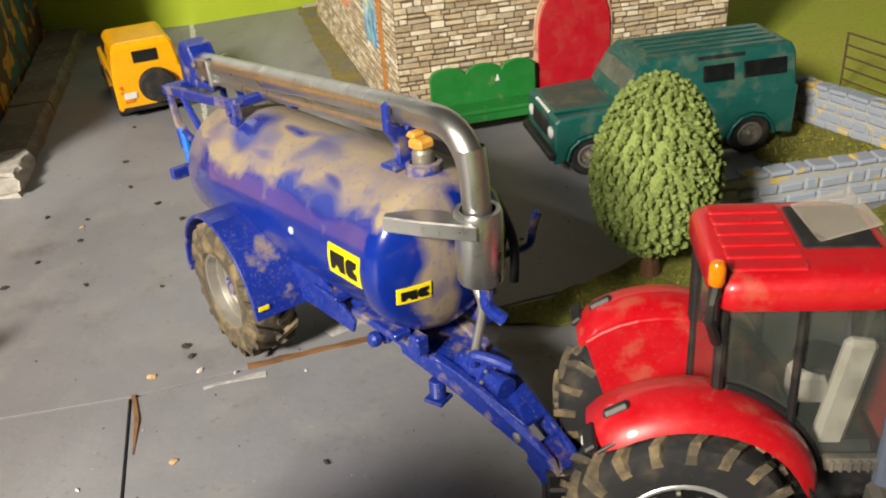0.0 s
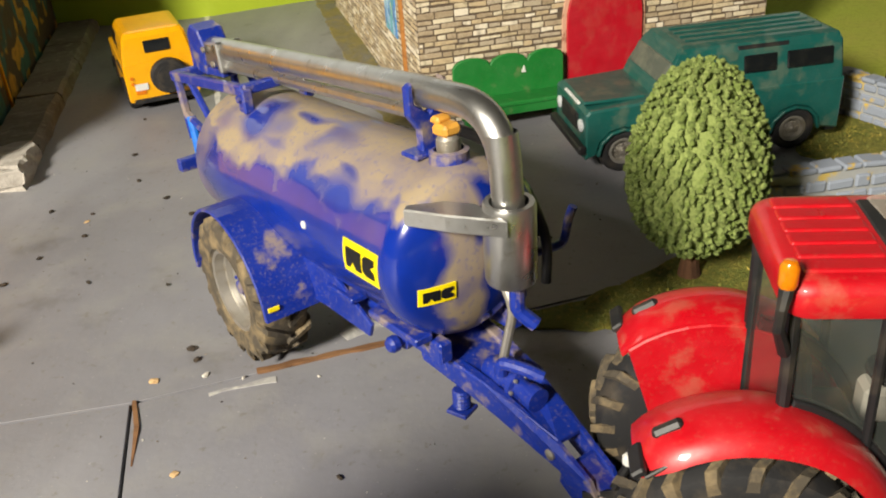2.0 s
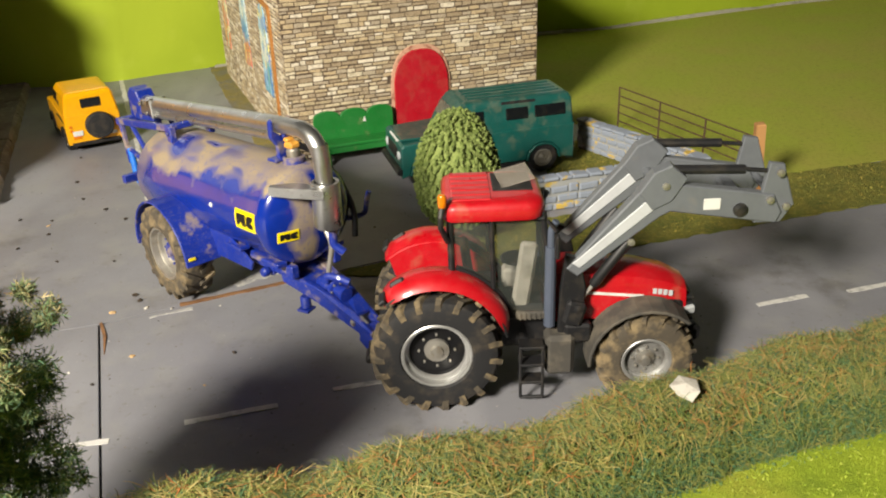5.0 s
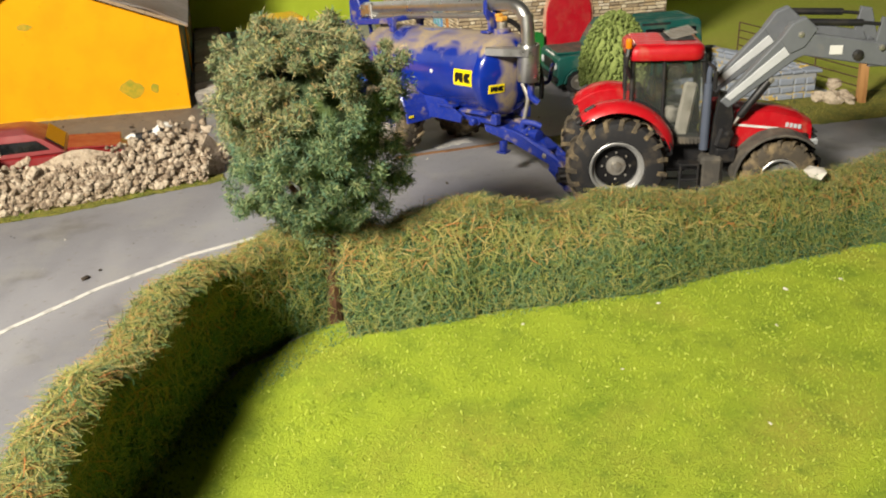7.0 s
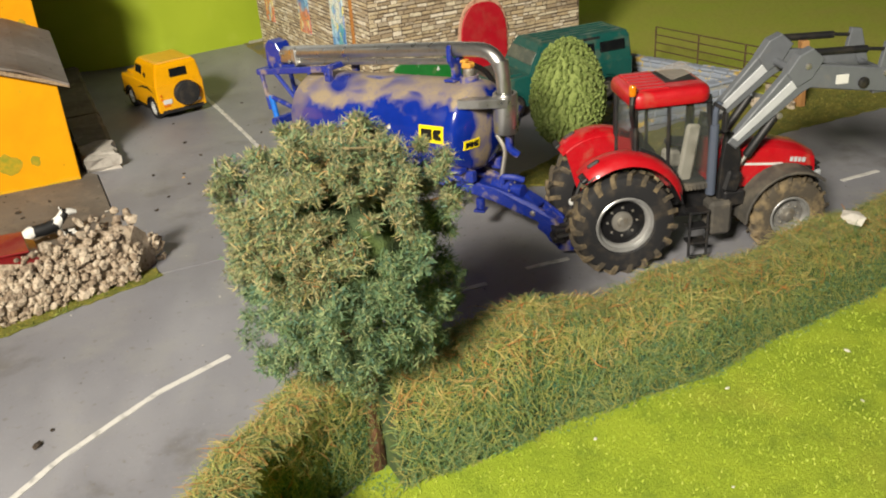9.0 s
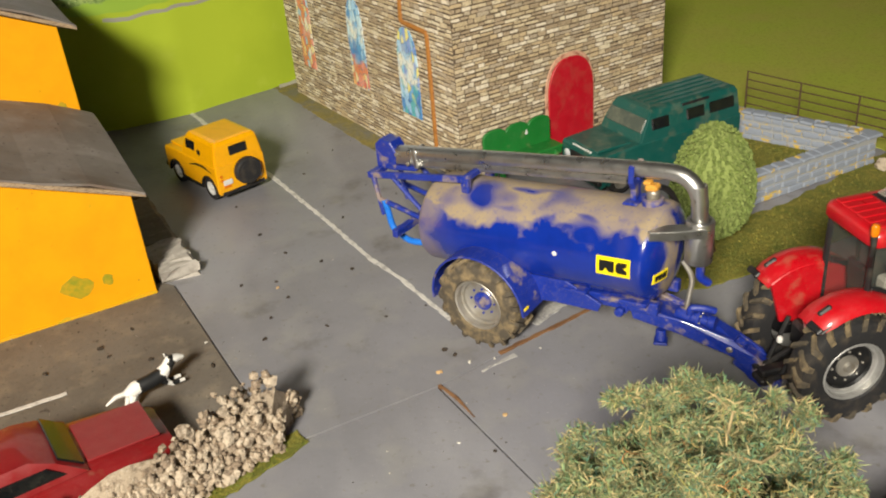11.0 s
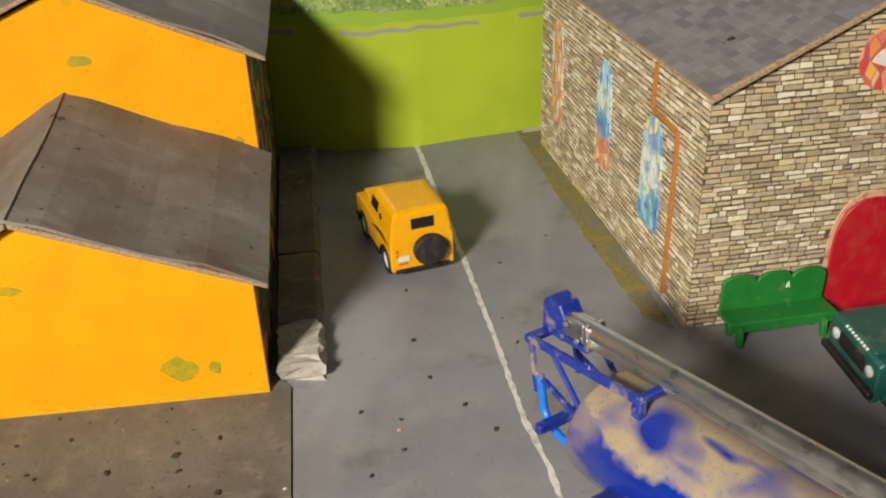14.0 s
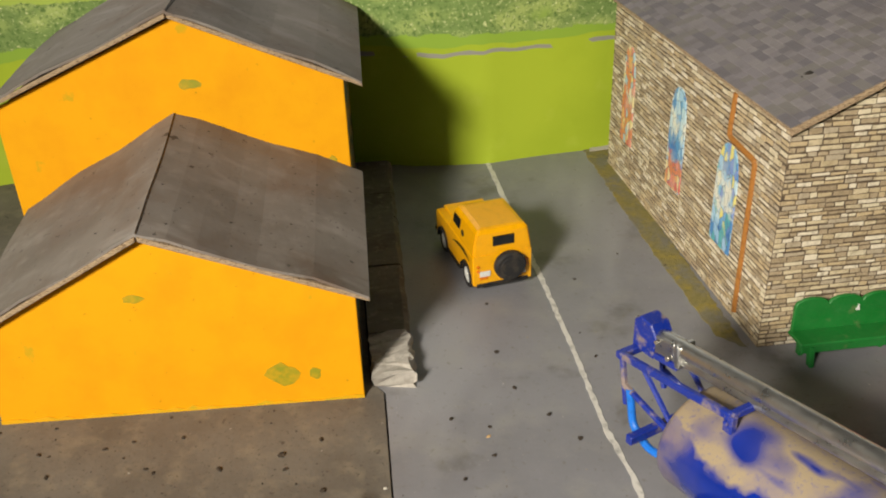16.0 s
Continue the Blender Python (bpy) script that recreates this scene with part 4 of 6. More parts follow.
    tube(bm, bent([(68, -4, 36), (68, -4, 40), (75, -1, 40), (79, 2, 38)], 2, 3), 1.9, 10)
    box(bm, (70, 4, 33), (8, 7, 7), 1.3)
    part("valve", bm, "frame_blue", pump)
    bm = bm_new()
    tube(bm, bent([(60, 3, 62), (66, 3, 54), (65, 0, 40), (64, -2, 30)], 4, 4), 1.4, 10)
    part("drain_pipe", bm, "dull_steel", t, "muddy steel pipe")
    bm = bm_new()
    for k in range(5):
        lathe(bm, [(2.2, 0), (2.8, 0.6), (2.2, 1.2)], "z", 16, (55, -9, 19 + k * 1.3))
    box(bm, (55, -9, 18), (7, 7, 1.4), 0.3, turned(0, 0, 20))
    part("jack_spring", bm, "frame_blue", t)
    bm = bm_new()
    lathe(bm, [(2.0, -21), (2.7, -20), (2.7, -18), (1.8, -17.5), (1.8, -10)], "y", 14, (36, 0, 28))
    lathe(bm, [(3.2, -16), (3.4, -15), (3.2, -14)], "y", 14, (36, 0, 28))
    part("side_outlet", nosed_up(bm), "frame_blue", t)
    # wheels and mudguards
    for s in (-1, 1):
        wheel(t, (-41, s * 30, 26.5), 27.3, 19, s, 15, "muddy_rubber", "dull_steel", 17, "frame_blue", dish=0.25)
        bm = bm_new()
        o = arc(-41, 26.5, 31, 186, 4, 16)
        inner = arc(-41, 26.5, 29.7, 4, 186, 16)
        prism(bm, o + inner, s * 19, s * 39.5, "y", bevel=0.4)
        part("mudguard", bm, "frame_blue", t, "dusty blue mudguard")
        bm = bm_new()
        o = arc(-41, 26.5, 30.5, 58, 6, 8) + [(-2, 31), (24, 33), (26, 38), (-14, 54)]
        prism(bm, o, s * 19, s * 20.5, "y", bevel=0.3)
        part("guard_panel", bm, "frame_blue", t)
        bm = bm_new()
        box(bm, (-10.2, s * 36, 33), (0.6, 4, 1.6), 0.1)
        part("yellow_mark", bm, "badge_yellow", t)
    # filling arm
    bm = bm_new()
    pts = bent([(-124, 2, 88.5), (34, 0, 109.5), (66, 0, 112.5), (69, 0, 92), (69, 0, 74)], 15, 8)
    tube(bm, pts, [4.2] * len(pts), 18)
    part("filling_arm", bm, "steel", t, "bright steel filling pipe", smooth=True)
    bm = bm_new()
    tube(bm, [(-112, 1, 83.5), (-40, 0.5, 93), (30, 0, 102)], 2.0, 10)
    box(bm, (-74, 1, 91), (70, 1.2, 6), 0.2, turned(0, -7.6, 0))
    part("arm_ram", bm, "steel", t, "thin steel ram under the pipe", smooth=False)
    bm = bm_new()
    box(bm, (-114, 2, 88), (14, 9, 9.5), 0.8, turned(0, -7.6, 0))
    box(bm, (-105, 2, 88.6), (3, 11, 12), 0.6, turned(0, -7.6, 0))
    part("arm_collar", bm, "steel", t)
    bm = bm_new()
    for q in ((-118, -3.2, 89.5), (-110, -3.2, 85)):
        lathe(bm, [(1.2, 0), (1.2, -1), (0.01, -1.3)], "y", 10, q, caps=False)
    part("collar_bolt", bm, "dull_steel", t)
    bm = bm_new()
    lathe(bm, [(6.6, 66), (7.0, 67), (7.0, 88), (6.6, 89), (5.2, 89), (5.2, 66)], "z", 24, (69, 0, 0))
    part("pipe_cup", bm, "steel", t, "steel cup holding the pipe", smooth=True)
    bm = bm_new()
    prism(bm, [(62, -5.0), (75, -5.5), (62, -15), (52, -21), (50, -19), (55, -10)], 82.5, 87.5, "z", bevel=0.4)
    part("cup_bracket", bm, "steel", t)
    bm = bm_new()
    tube(bm, bent([(70, 1, 66), (70, 1, 56), (74, 4, 52)], 2, 3), 2.2, 10)
    part("cup_hose", bm, "frame_blue", t)
    # fork that carries the pipe
    bm = bm_new()
    prism(bm, [(-3.2, 84), (3.2, 84), (3.2, 91), (6.5, 96), (6.5, 104), (4.8, 105), (4.6, 99), (0, 95.5), (-4.6, 99), (-4.8, 105), (-6.5, 104), (-6.5, 96), (-3.2, 91)], 33, 36, "x", bevel=0.4)
    box(bm, (34.5, 0, 84.5), (8, 14, 1.5), 0.4)
    part("pipe_fork", nosed_up(bm), "frame_blue", t)
    bm = bm_new()
    lathe(bm, [(5.6, 83), (5.6, 86.5), (4.2, 87), (4.2, 83)], "z", 20, (44, 0, 0))
    part("valve_seat", nosed_up(bm), "frame_blue", t)
    bm = bm_new()
    lathe(bm, [(3.4, 84), (3.4, 90), (2.6, 91)], "z", 18, (44, 0, 0))
    part("relief_valve", nosed_up(bm), "dull_steel", t, "steel relief valve", smooth=True)
    bm = bm_new()
    box(bm, (43.5, 0, 92.5), (6.5, 6, 3.6), 1.0)
    box(bm, (41, 0, 94.8), (4, 5, 2.2), 0.8)
    part("valve_cap", nosed_up(bm), "tan_plastic", t, "tan plastic cap")
    bm = bm_new()
    tube(bm, bent([(46, 2, 101), (48, 10, 97), (51, 22, 77), (52, 28, 60), (52, 27, 46)], 7, 5), 1.6, 10)
    part("overflow_hose", bm, "black_plastic", t, "black hose over the far shoulder")
    bm = bm_new()
    tube(bm, bent([(48, 26, 55), (50, 36, 55), (51, 37, 64), (52, 38, 68)], 3, 4), 1.4, 8)
    part("hose_hook", bm, "frame_blue", t)
    # rear frame that holds the arm
    for s in (-1, 1):
        bm = bm_new()
        box(bm, (-97, s * 12, 83), (72, 3, 4.0), 0.5, turned(0, -9.0, 0))
        part("top_rail", bm, "frame_blue", t)
        bm = bm_new()
        tube(bm, [(-131, s * 12, 77), (-126, s * 12, 52)], 1.7, 6)
        tube(bm, [(-94, s * 12, 60), (-116, s * 12, 79)], 1.5, 6)
        tube(bm, [(-128, s * 12, 62), (-92, s * 12, 55)], 1.7, 6)
        part("rear_post", bm, "frame_blue", t)
        bm = bm_new()
        box(bm, (-62, s * 12, 85), (5, 4, 9), 0.6)
        lathe(bm, [(1.3, s * 15), (1.3, s * 16.2), (0.01, s * 16.4)], "y", 10, (-62, -1.0 * s, 86))
        part("rail_bracket", bm, "frame_blue", t)
    bm = bm_new()
    box(bm, (-132, 0, 77.5), (4, 28, 4), 0.5)
    part("cross_bar", bm, "frame_blue", t)
    part("cross_bar", box(bm_new(), (-62, 0, 89), (3.5, 25, 3.5), 0.5), "frame_blue", t)
    bm = bm_new()
    box(bm, (-106, -3, 50), (4, 48, 5), 0.5)
    part("rear_light_bar", bm, "frame_blue", t)
    bm = bm_new()
    prism(bm, [(-135, 78), (-121, 78), (-119, 90), (-123, 96), (-131, 97), (-135, 93)], -3, 8, "y", bevel=0.6)
    box(bm, (-116, 2, 80.5), (22, 9, 3), 0.4, turned(0, -8, 0))
    part("arm_tower", bm, "frame_blue", t)
    bm = bm_new()
    tube(bm, bent([(-124, -12, 62), (-119, -13, 44), (-106, -14, 39), (-86, -10, 40)], 4, 4), 2.0, 10)
    part("rear_hose", bm, "hose_blue", t, "bright blue hose")
    return t


slurry_tanker()


# ---- the tractor ----
def tractor():
    t = thing("tractor", 92, 217, 0, -2, "red toy farm tractor with a grey front loader", "tractor")
    for s in (-1, 1):
        far = 5 if s > 0 else 0
        wheel(t, (0, s * 20 + far, 29), 29.5, 15, s, 15.5, "rubber", "light_rim", 19, "dull_steel", "rear_wheel", dish=0.1, disc="disc_black", lug_mat="muddy_rubber")
        wheel(t, (93, s * 20.5, 22), 22.5, 13, s, 11, "muddy_rubber", "light_rim", 17, "dull_steel", "front_wheel", disc="rim_shade")
        bm = bm_new()
        loops = []
        for k in range(19):
            a = radians(12 + 122 * k / 18)
            end = min(1.0, (0.35 + min(k, 18 - k)) / 2.2) ** 0.5
            sec = ((10.5, 33.2), (14, 34.6), (19, 35.2), (24, 34.6), (27.2, 32.8), (28.6, 30.4), (28.0, 30.0), (26.4, 31.8), (20, 32.9), (10.5, 32.0))
            loops.append([((31.6 + (r - 31.6) * end) * math.cos(a), s * (10.5 + far * s + (y - 10.5) * (0.8 + 0.2 * end)), 32.5 + (31.6 + (r - 31.6) * end) * math.sin(a)) for y, r in sec])
        rings(bm, loops)
        part("rear_fender", bm, "red_paint", t, "dusty red rounded rear mudguard", smooth=True)
        bm = bm_new()
        box(bm, (-16, s * 20.5 + far, 63.2), (7, 3, 2.6), 0.8, turned(0, -30, 0))
        part("fender_lamp", bm, "black_plastic", t)
        bm = bm_new()
        prism(bm, arc(0, 32.5, 31.9, 132, 10, 14) + arc(0, 32.5, 30.9, 10, 132, 14), s * 12 + far, s * 27.8 + far, "y", bevel=0.3)
        part("fender_lip", bm, "black_plastic", t)
        bm = bm_new()
        prism(bm, arc(0, 32.5, 32.5, 130, 18, 12) + [(18, 30), (-14, 34)], s * 10 + far, s * 12.5 + far, "y", bevel=0.4)
        part("fender_panel", bm, "red_paint", t)
        bm = bm_new()
        box(bm, (-22.5, s * 24 + far, 57.5), (3.5, 9, 2), 0.5, turned(0, -38, 0))
        part("tail_lamp", bm, "black_plastic", t)
        bm = bm_new()
        prism(bm, arc(93, 22, 26.5, 182, 48, 10) + arc(93, 22, 25, 48, 182, 10), s * 13, s * 28, "y", bevel=0.4)
        part("front_fender", bm, "muddy_plastic", t, "grey muddy front mudguard")
        bm = bm_new()
        for k in range(3):
            box(bm, (42, s * 21, 12 + k * 9), (11, 8, 1.4), 0.3)
        for q in (-5, 5):
            tube(bm, [(42 + q, s * 24, 31), (42 + q, s * 24, 4)], 0.8, 6)
        tube(bm, [(37, s * 24, 4), (47, s * 24, 4)], 0.8, 6)
        part("steps", bm, "black_plastic", t)
        bm = bm_new()
        box(bm, (55, s * 17, 24), (13, 12, 20), 2)
        part("fuel_tank", bm, "muddy_plastic", t)
    # body, bonnet
    bm = bm_new()
    box(bm, (42, 0, 30), (92, 18, 18), 2)
    box(bm, (2, 0, 30), (24, 26, 14), 2)
    box(bm, (92, 0, 21), (10, 34, 7), 1)
    part("chassis", bm, "black_plastic", t)
    bm = bm_new()
    loops = []
    for x, w, top, low in ((54, 12, 62, 36), (66, 12.5, 61.5, 37), (90, 12.5, 59, 37), (104, 11.5, 55.5, 36), (113, 10, 50.5, 36)):
        loops.append([(x, -w, low), (x, -w, top - 7), (x, -w * 0.88, top - 2.5), (x, -w * 0.5, top), (x, w * 0.5, top), (x, w * 0.88, top - 2.5), (x, w, top - 7), (x, w, low)])
    rings(bm, loops)
    part("bonnet", bm, "red_paint", t, "shiny red bonnet", smooth=True)
    for s in (-1, 1):
        bm = bm_new()
        box(bm, (80, s * 12.4, 49), (26, 0.6, 1.4), 0.1, turned(0, 6, 0))
        part("bonnet_stripe", bm, "white_plastic", t)
        bm = bm_new()
        for k in range(4):
            box(bm, (98 + k * 2.4, s * 11.8, 49.5 - k * 0.4), (1.8, 0.6, 2.6), 0.1)
        part("bonnet_marking", bm, "light_grey", t)
        bm = bm_new()
        box(bm, (113.5, s * 8, 38), (7, 6.5, 4.2), 0.8, turned(0, 0, -s * 25))
        part("headlight", bm, "lamp_glass", t, "clear headlight")
    bm = bm_new()
    loops = []
    for x, w, top in ((102, 12.2, 49), (110, 11, 47.5), (115.5, 8.5, 45), (117, 7, 38)):
        loops.append([(x, -w, 28), (x, -w, top - 4), (x, -w * 0.6, top), (x, w * 0.6, top), (x, w, top - 4), (x, w, 28)])
    rings(bm, loops)
    for k in range(6):
        box(bm, (111, 0, 31 + k * 2.6), (11.5, 21.6 - k * 0.6, 0.9), 0.2)
    part("grille", bm, "black_plastic", t, "black front grille")
    bm = bm_new()
    box(bm, (116, 0, 24), (12, 16, 9), 2)
    part("front_weight", bm, "black_plastic", t)
    # cab
    bm = bm_new()
    box(bm, (28, 0, 41), (44, 25, 8), 2)
    box(bm, (18, 0, 35), (30, 36, 4), 1)
    part("cab_floor", bm, "black_plastic", t)
    corners = {"rl": ((8, -16, 44), (7.5, -15.5, 92)), "fl": ((52, -13, 44), (47, -15, 92)), "rr": ((8, 16, 44), (7.5, 15.5, 92)), "fr": ((52, 13, 44), (47, 15, 92))}
    for a, b in corners.values():
        bm = bm_new()
        tube(bm, [a, tuple((p + q) / 2 + (0.4 if i == 1 else 0) * (1 if q > 0 else -1) for i, (p, q) in enumerate(zip(a, b))), b], 1.5, 8)
        part("cab_pillar", bm, "black_plastic", t)
    for s in (-1, 1):
        bm = bm_new()
        tube(bm, [(26, s * 16.5, 48), (25, s * 16.8, 92)], 1.1, 8)
        part("door_pillar", bm, "black_plastic", t)
        bm = bm_new()
        prism(bm, [(8.5, 48), (20, 44), (52, 44), (47.5, 91), (8, 91)], s * 15.2 - 0.25, s * 15.2 + 0.25, "y")
        part("side_window", bm, "dusty_glass", t, "dusty clear side window")
    for x in (7.6, 49.5):
        part("end_window", box(bm_new(), (x, 0, 69), (0.5, 29, 44)), "dusty_glass", t)
    for s in (-1, 1):
        bm = bm_new()
        o = arc(0, 32.5, 36.4, 74, 14, 10) + arc(0, 32.5, 33.4, 14, 74, 10)
        prism(bm, o, s * 13.4, s * 16.6, "y", bevel=0.4)
        part("fender_seal", bm, "black_plastic", t, "black curved seal above the mudguard")
        bm = bm_new()
        box(bm, (43, s * 15.4, 42), (15, 3.4, 4), 0.8)
        for k in range(6):
            box(bm, (37.5 + k * 2.2, s * 17, 42), (0.9, 1.0, 3.4), 0.2)
        part("door_sill", bm, "muddy_plastic", t, "grey ribbed door sill")
        bm = bm_new()
        tube(bm, bent([(9, s * 16, 89), (47.5, s * 16, 89)], 1), 1.0, 8)
        part("door_header", bm, "black_plastic", t)
    # roof with ribs and an open hatch
    bm = bm_new()
    loops = []
    for z, x0, x1, w in ((89.5, 6.5, 46.5, 18.2), (90, 5, 47.6, 19.6), (91.2, 4.4, 48, 20), (95, 4.6, 47.8, 20), (96.6, 5.2, 47.2, 19.4), (97.6, 6.4, 46, 18.2), (98.1, 8.5, 44, 16.4), (98.2, 12, 41, 13)):
        loop = []
        for cx, cy, a0, r in ((x0 + 5, -w + 5, 180, 5), (x1 - 8, -w + 8, 270, 8), (x1 - 8, w - 8, 0, 8), (x0 + 5, w - 5, 90, 5)):
            loop += [(cx + r * math.cos(radians(a0 + 22.5 * k)), cy + r * math.sin(radians(a0 + 22.5 * k)), z) for k in range(5)]
        loops.append(loop)
    rings(bm, loops)
    part("roof", bm, "red_paint", t, "red ribbed cab roof", smooth=True)
    for k in range(6):
        bm = bm_new()
        box(bm, (16.8, -13.5 + k * 5.4, 98.1), (17, 4.4, 1.3), 0.6, seg=2)
        part("roof_rib", bm, "red_paint", t)
    bm = bm_new()
    box(bm, (35, 4, 98.1), (17.5, 21, 1.0), 0.5)
    part("roof_opening", bm, "black_plastic", t)
    bm = bm_new()
    box(bm, (36.5, 5.5, 100.6), (15, 17, 0.7), 0.3, turned(4, -12, 8))
    part("roof_hatch", bm, "clear_plastic", t, "tilted clear roof hatch")
    for s in (-1, 1):
        bm = bm_new()
        if s < 0:
            lathe(bm, [(1.6, 97), (1.9, 97.8), (1.9, 101.6), (1.3, 102.6), (0.01, 102.8)], "z", 16, (4.5, -19, 0), caps=False)
            b = part("beacon", bm, "amber", t, "amber beacon", smooth=True)
            bm = bm_new()
            tube(bm, [(6.5, -16.5, 80), (3.6, -20.2, 88), (3.6, -20.6, 93), (4.5, -19, 97.2)], [1.4, 1.2, 1.2, 1.6], 8)
            part("beacon_stalk", bm, "black_plastic", b)
            bm = bm_new()
        tube(bm, [(49, s * 17, 88), (52, s * 24, 86)], 0.9, 6)
        box(bm, (52, s * 25, 80), (2, 5, 11), 0.8)
        part("wing_mirror", bm, "black_plastic", t)
        bm = bm_new()
        tube(bm, [(50.5, s * 16.5, 37), (50.5, s * 16.5, 76)], [2.6, 2.4], 12)
        tube(bm, bent([(50.5, s * 16.5, 76), (50.5, s * 16.5, 84), (52.5, s * 17, 88)], 2, 3), 1.6, 10)
        part("exhaust", bm, "stack_grey", t, "slate-grey exhaust stack")
    # seat and wheel
    bm = bm_new()
    box(bm, (22, 0, 51), (13, 15, 5), 1.5)
    box(bm, (15, 0, 62), (4, 14, 20), 1.5, turned(0, -8, 0))
    part("seat", bm, "seat_black", t)
    bm = bm_new()
    box(bm, (40, -9, 58), (8, 4, 34), 1.4, turned(0, 8, 0))
    box(bm, (36, 4, 52), (10, 8, 10), 1.4)
    part("control_panel", bm, "seat_grey", t)
    bm = bm_new()
    tube(bm, [(44, 0, 46), (38, 0, 62)], 1.2, 8)
    lathe(bm, [(6.4, 62), (7, 62.4), (7, 63.2), (6.4, 63.6)], "z", 20, (37, 0, 0))
    part("steering_wheel", bm, "black_plastic", t)
    # hitch arms
    for s in (-1, 1):
        bm = bm_new()
        tube(bm, [(-8, s * 7, 24), (-24, s * 6, 18), (-32, s * 6, 17)], 1.6, 8)
        tube(bm, [(-14, s * 8, 42), (-24, s * 6.5, 20)], 1.2, 8)
        part("lift_arm", bm, "black_plastic", t)
    bm = bm_new()
    box(bm, (-22, 0, 18), (20, 6, 4), 0.8)
    box(bm, (-30, 0, 14), (7, 10, 4), 1)
    part("drawbar_hook", bm, "black_plastic", t)
    bm = bm_new()
    box(bm, (-21, 3, 33), (3, 3, 4), 1)
    part("pale_plug", bm, "white_plastic", t)
    # loader
    for s in (-1, 1):
        y = s * 16.5
        bm = bm_new()
        prism(bm, [(54, 30), (64, 30), (66, 56), (63, 70), (57, 72), (55, 56)], y - 2, y + 2, "y", bevel=0.5)
        post = part("loader_post", bm, "black_plastic", t)
        bm = bm_new()
        o = [(57, 66), (62, 62), (96, 89), (100, 91), (145, 84), (147, 89), (143, 97), (104, 103), (93, 105), (87, 101)]
        prism(bm, o, y - 2.6, y + 2.6, "y", bevel=0.6)
        arm = part("loader_arm", bm, "grey_paint", t, "grey cranked loader arm")
        bm = bm_new()
        prism(bm, [(59.5, 68.6), (62.6, 66.4), (93, 92.4), (90, 97)], y - 3.1, y + 3.1, "y", bevel=0.3)
        part("pale_panel", bm, "light_grey", arm, "pale grey panel on the arm")
        bm = bm_new()
        prism(bm, [(86, 100), (92, 92), (100, 96), (106, 106), (99, 112), (92, 109)], y - 3.4, y + 3.4, "y", bevel=0.5)
        part("elbow_plate", bm, "grey_paint", arm)
        bm = bm_new()
        tube(bm, [(99, y, 109), (130, y, 108)], 2.0, 10)
        tube(bm, [(130, y, 108), (140, y, 107)], 1.0, 8)
        part("upper_ram", bm, "black_plastic", t, "black hydraulic ram")
        bm = bm_new()
        tube(bm, [(69, y - s * 0.5, 56), (70, y - s * 0.5, 57.3), (83, y - s * 0.5, 76), (85, y - s * 0.5, 78.5)], [1.8, 2.4, 2.4, 1.6], 12)
        ram = part("lift_ram", bm, "black_plastic", t, "black hydraulic lift ram", smooth=True)
        part("ram_rod", tube(bm_new(), [(62.5, y - s * 0.5, 46.5), (70, y - s * 0.5, 57)], 0.95, 10), "dull_steel", ram, "thin steel rod")
        bm = bm_new()
        box(bm, (61, y + s * 1.5, 44), (9, 7, 12), 1.5, turned(0, 14, 0))
        box(bm, (63, y + s * 1.0, 34), (12, 6, 9), 1.2)
        lathe(bm, [(2.2, 0), (2.2, s * 4.5), (0.01, s * 5)], "y", 12, (62.5, y + s * 0.5, 47), caps=False)
        part("loader_bracket", bm, "black_plastic", t)
        bm = bm_new()
        prism(bm, [(136, 84), (147, 84), (152, 92), (146, 110), (140, 111), (138, 98)], y - 1.6, y + 1.6, "y", bevel=0.4)
        part("end_bracket", bm, "grey_paint", t)
        for q in ((148, 92), (144, 107), (141, 95), (97, 103), (84, 78)):
            bm = bm_new()
            lathe(bm, [(1.6, 0), (1.6, s * 1.2), (0.01, s * 1.5)], "y", 12, (q[0], y + s * 2.8, q[1]), caps=False)
            part("pivot_pin", bm, "dull_steel", t)
        bm = bm_new()
        box(bm, (117, y + s * 2.7, 94), (7, 0.5, 5), 0.1)
        part("white_label", bm, "white_plastic", t)
        bm = bm_new()
        lathe(bm, [(3, 0), (3, s * 1), (1.5, s * 1.5), (0.01, s * 1.5)], "y", 16, (129, y + s * 2.6, 91), caps=False)
        part("round_plug", bm, "black_plastic", t)
    for bm in (tube(bm_new(), [(97, -18, 97), (97, 18, 97)], 2.2, 10), tube(bm_new(), [(147, -18, 92), (147, 18, 92)], 1.8, 10), box(bm_new(), (132, 0, 90), (7, 31, 5), 1)):
        part("loader_crossbar", bm, "grey_paint", t)
    return t


MAT["light_rim"] = Mat("light_rim", rgb("c4c4c2"), 0.35, 0.7).patch(150, 0.5, 0.75, rgb("8f8a80"), 0.5).m
MAT["rim_shade"] = Mat("rim_shade", rgb("8c8b88"), 0.5, 0.5).patch(150, 0.5, 0.7, rgb("4d473f"), 0.7).m
MAT["stack_grey"] = paint("stack_grey", "4b5363", 0.5, 0.1, 0.1, 0.6)
MAT["muddy_plastic"] = Mat("muddy_plastic", rgb("45423d"), 0.8).patch(90, 0.45, 0.7, rgb("6f6759"), 0.8).bump(400, 0.5, 0.0005).m
MAT["seat_black"] = Mat("seat_black", rgb("17181a"), 0.7).patch(200, 0.5, 0.7, rgb("2c2c2c")).m
MAT["lamp_glass"] = Mat("lamp_glass", rgb("cfd3d6"), 0.12, 0.2, 0.6).patch(300, 0.5, 0.7, rgb("9fa5aa")).m
MAT["clear_plastic"] = glass_mat("clear_plastic", "b5ada2", 0.15, 0.3)
tractor()


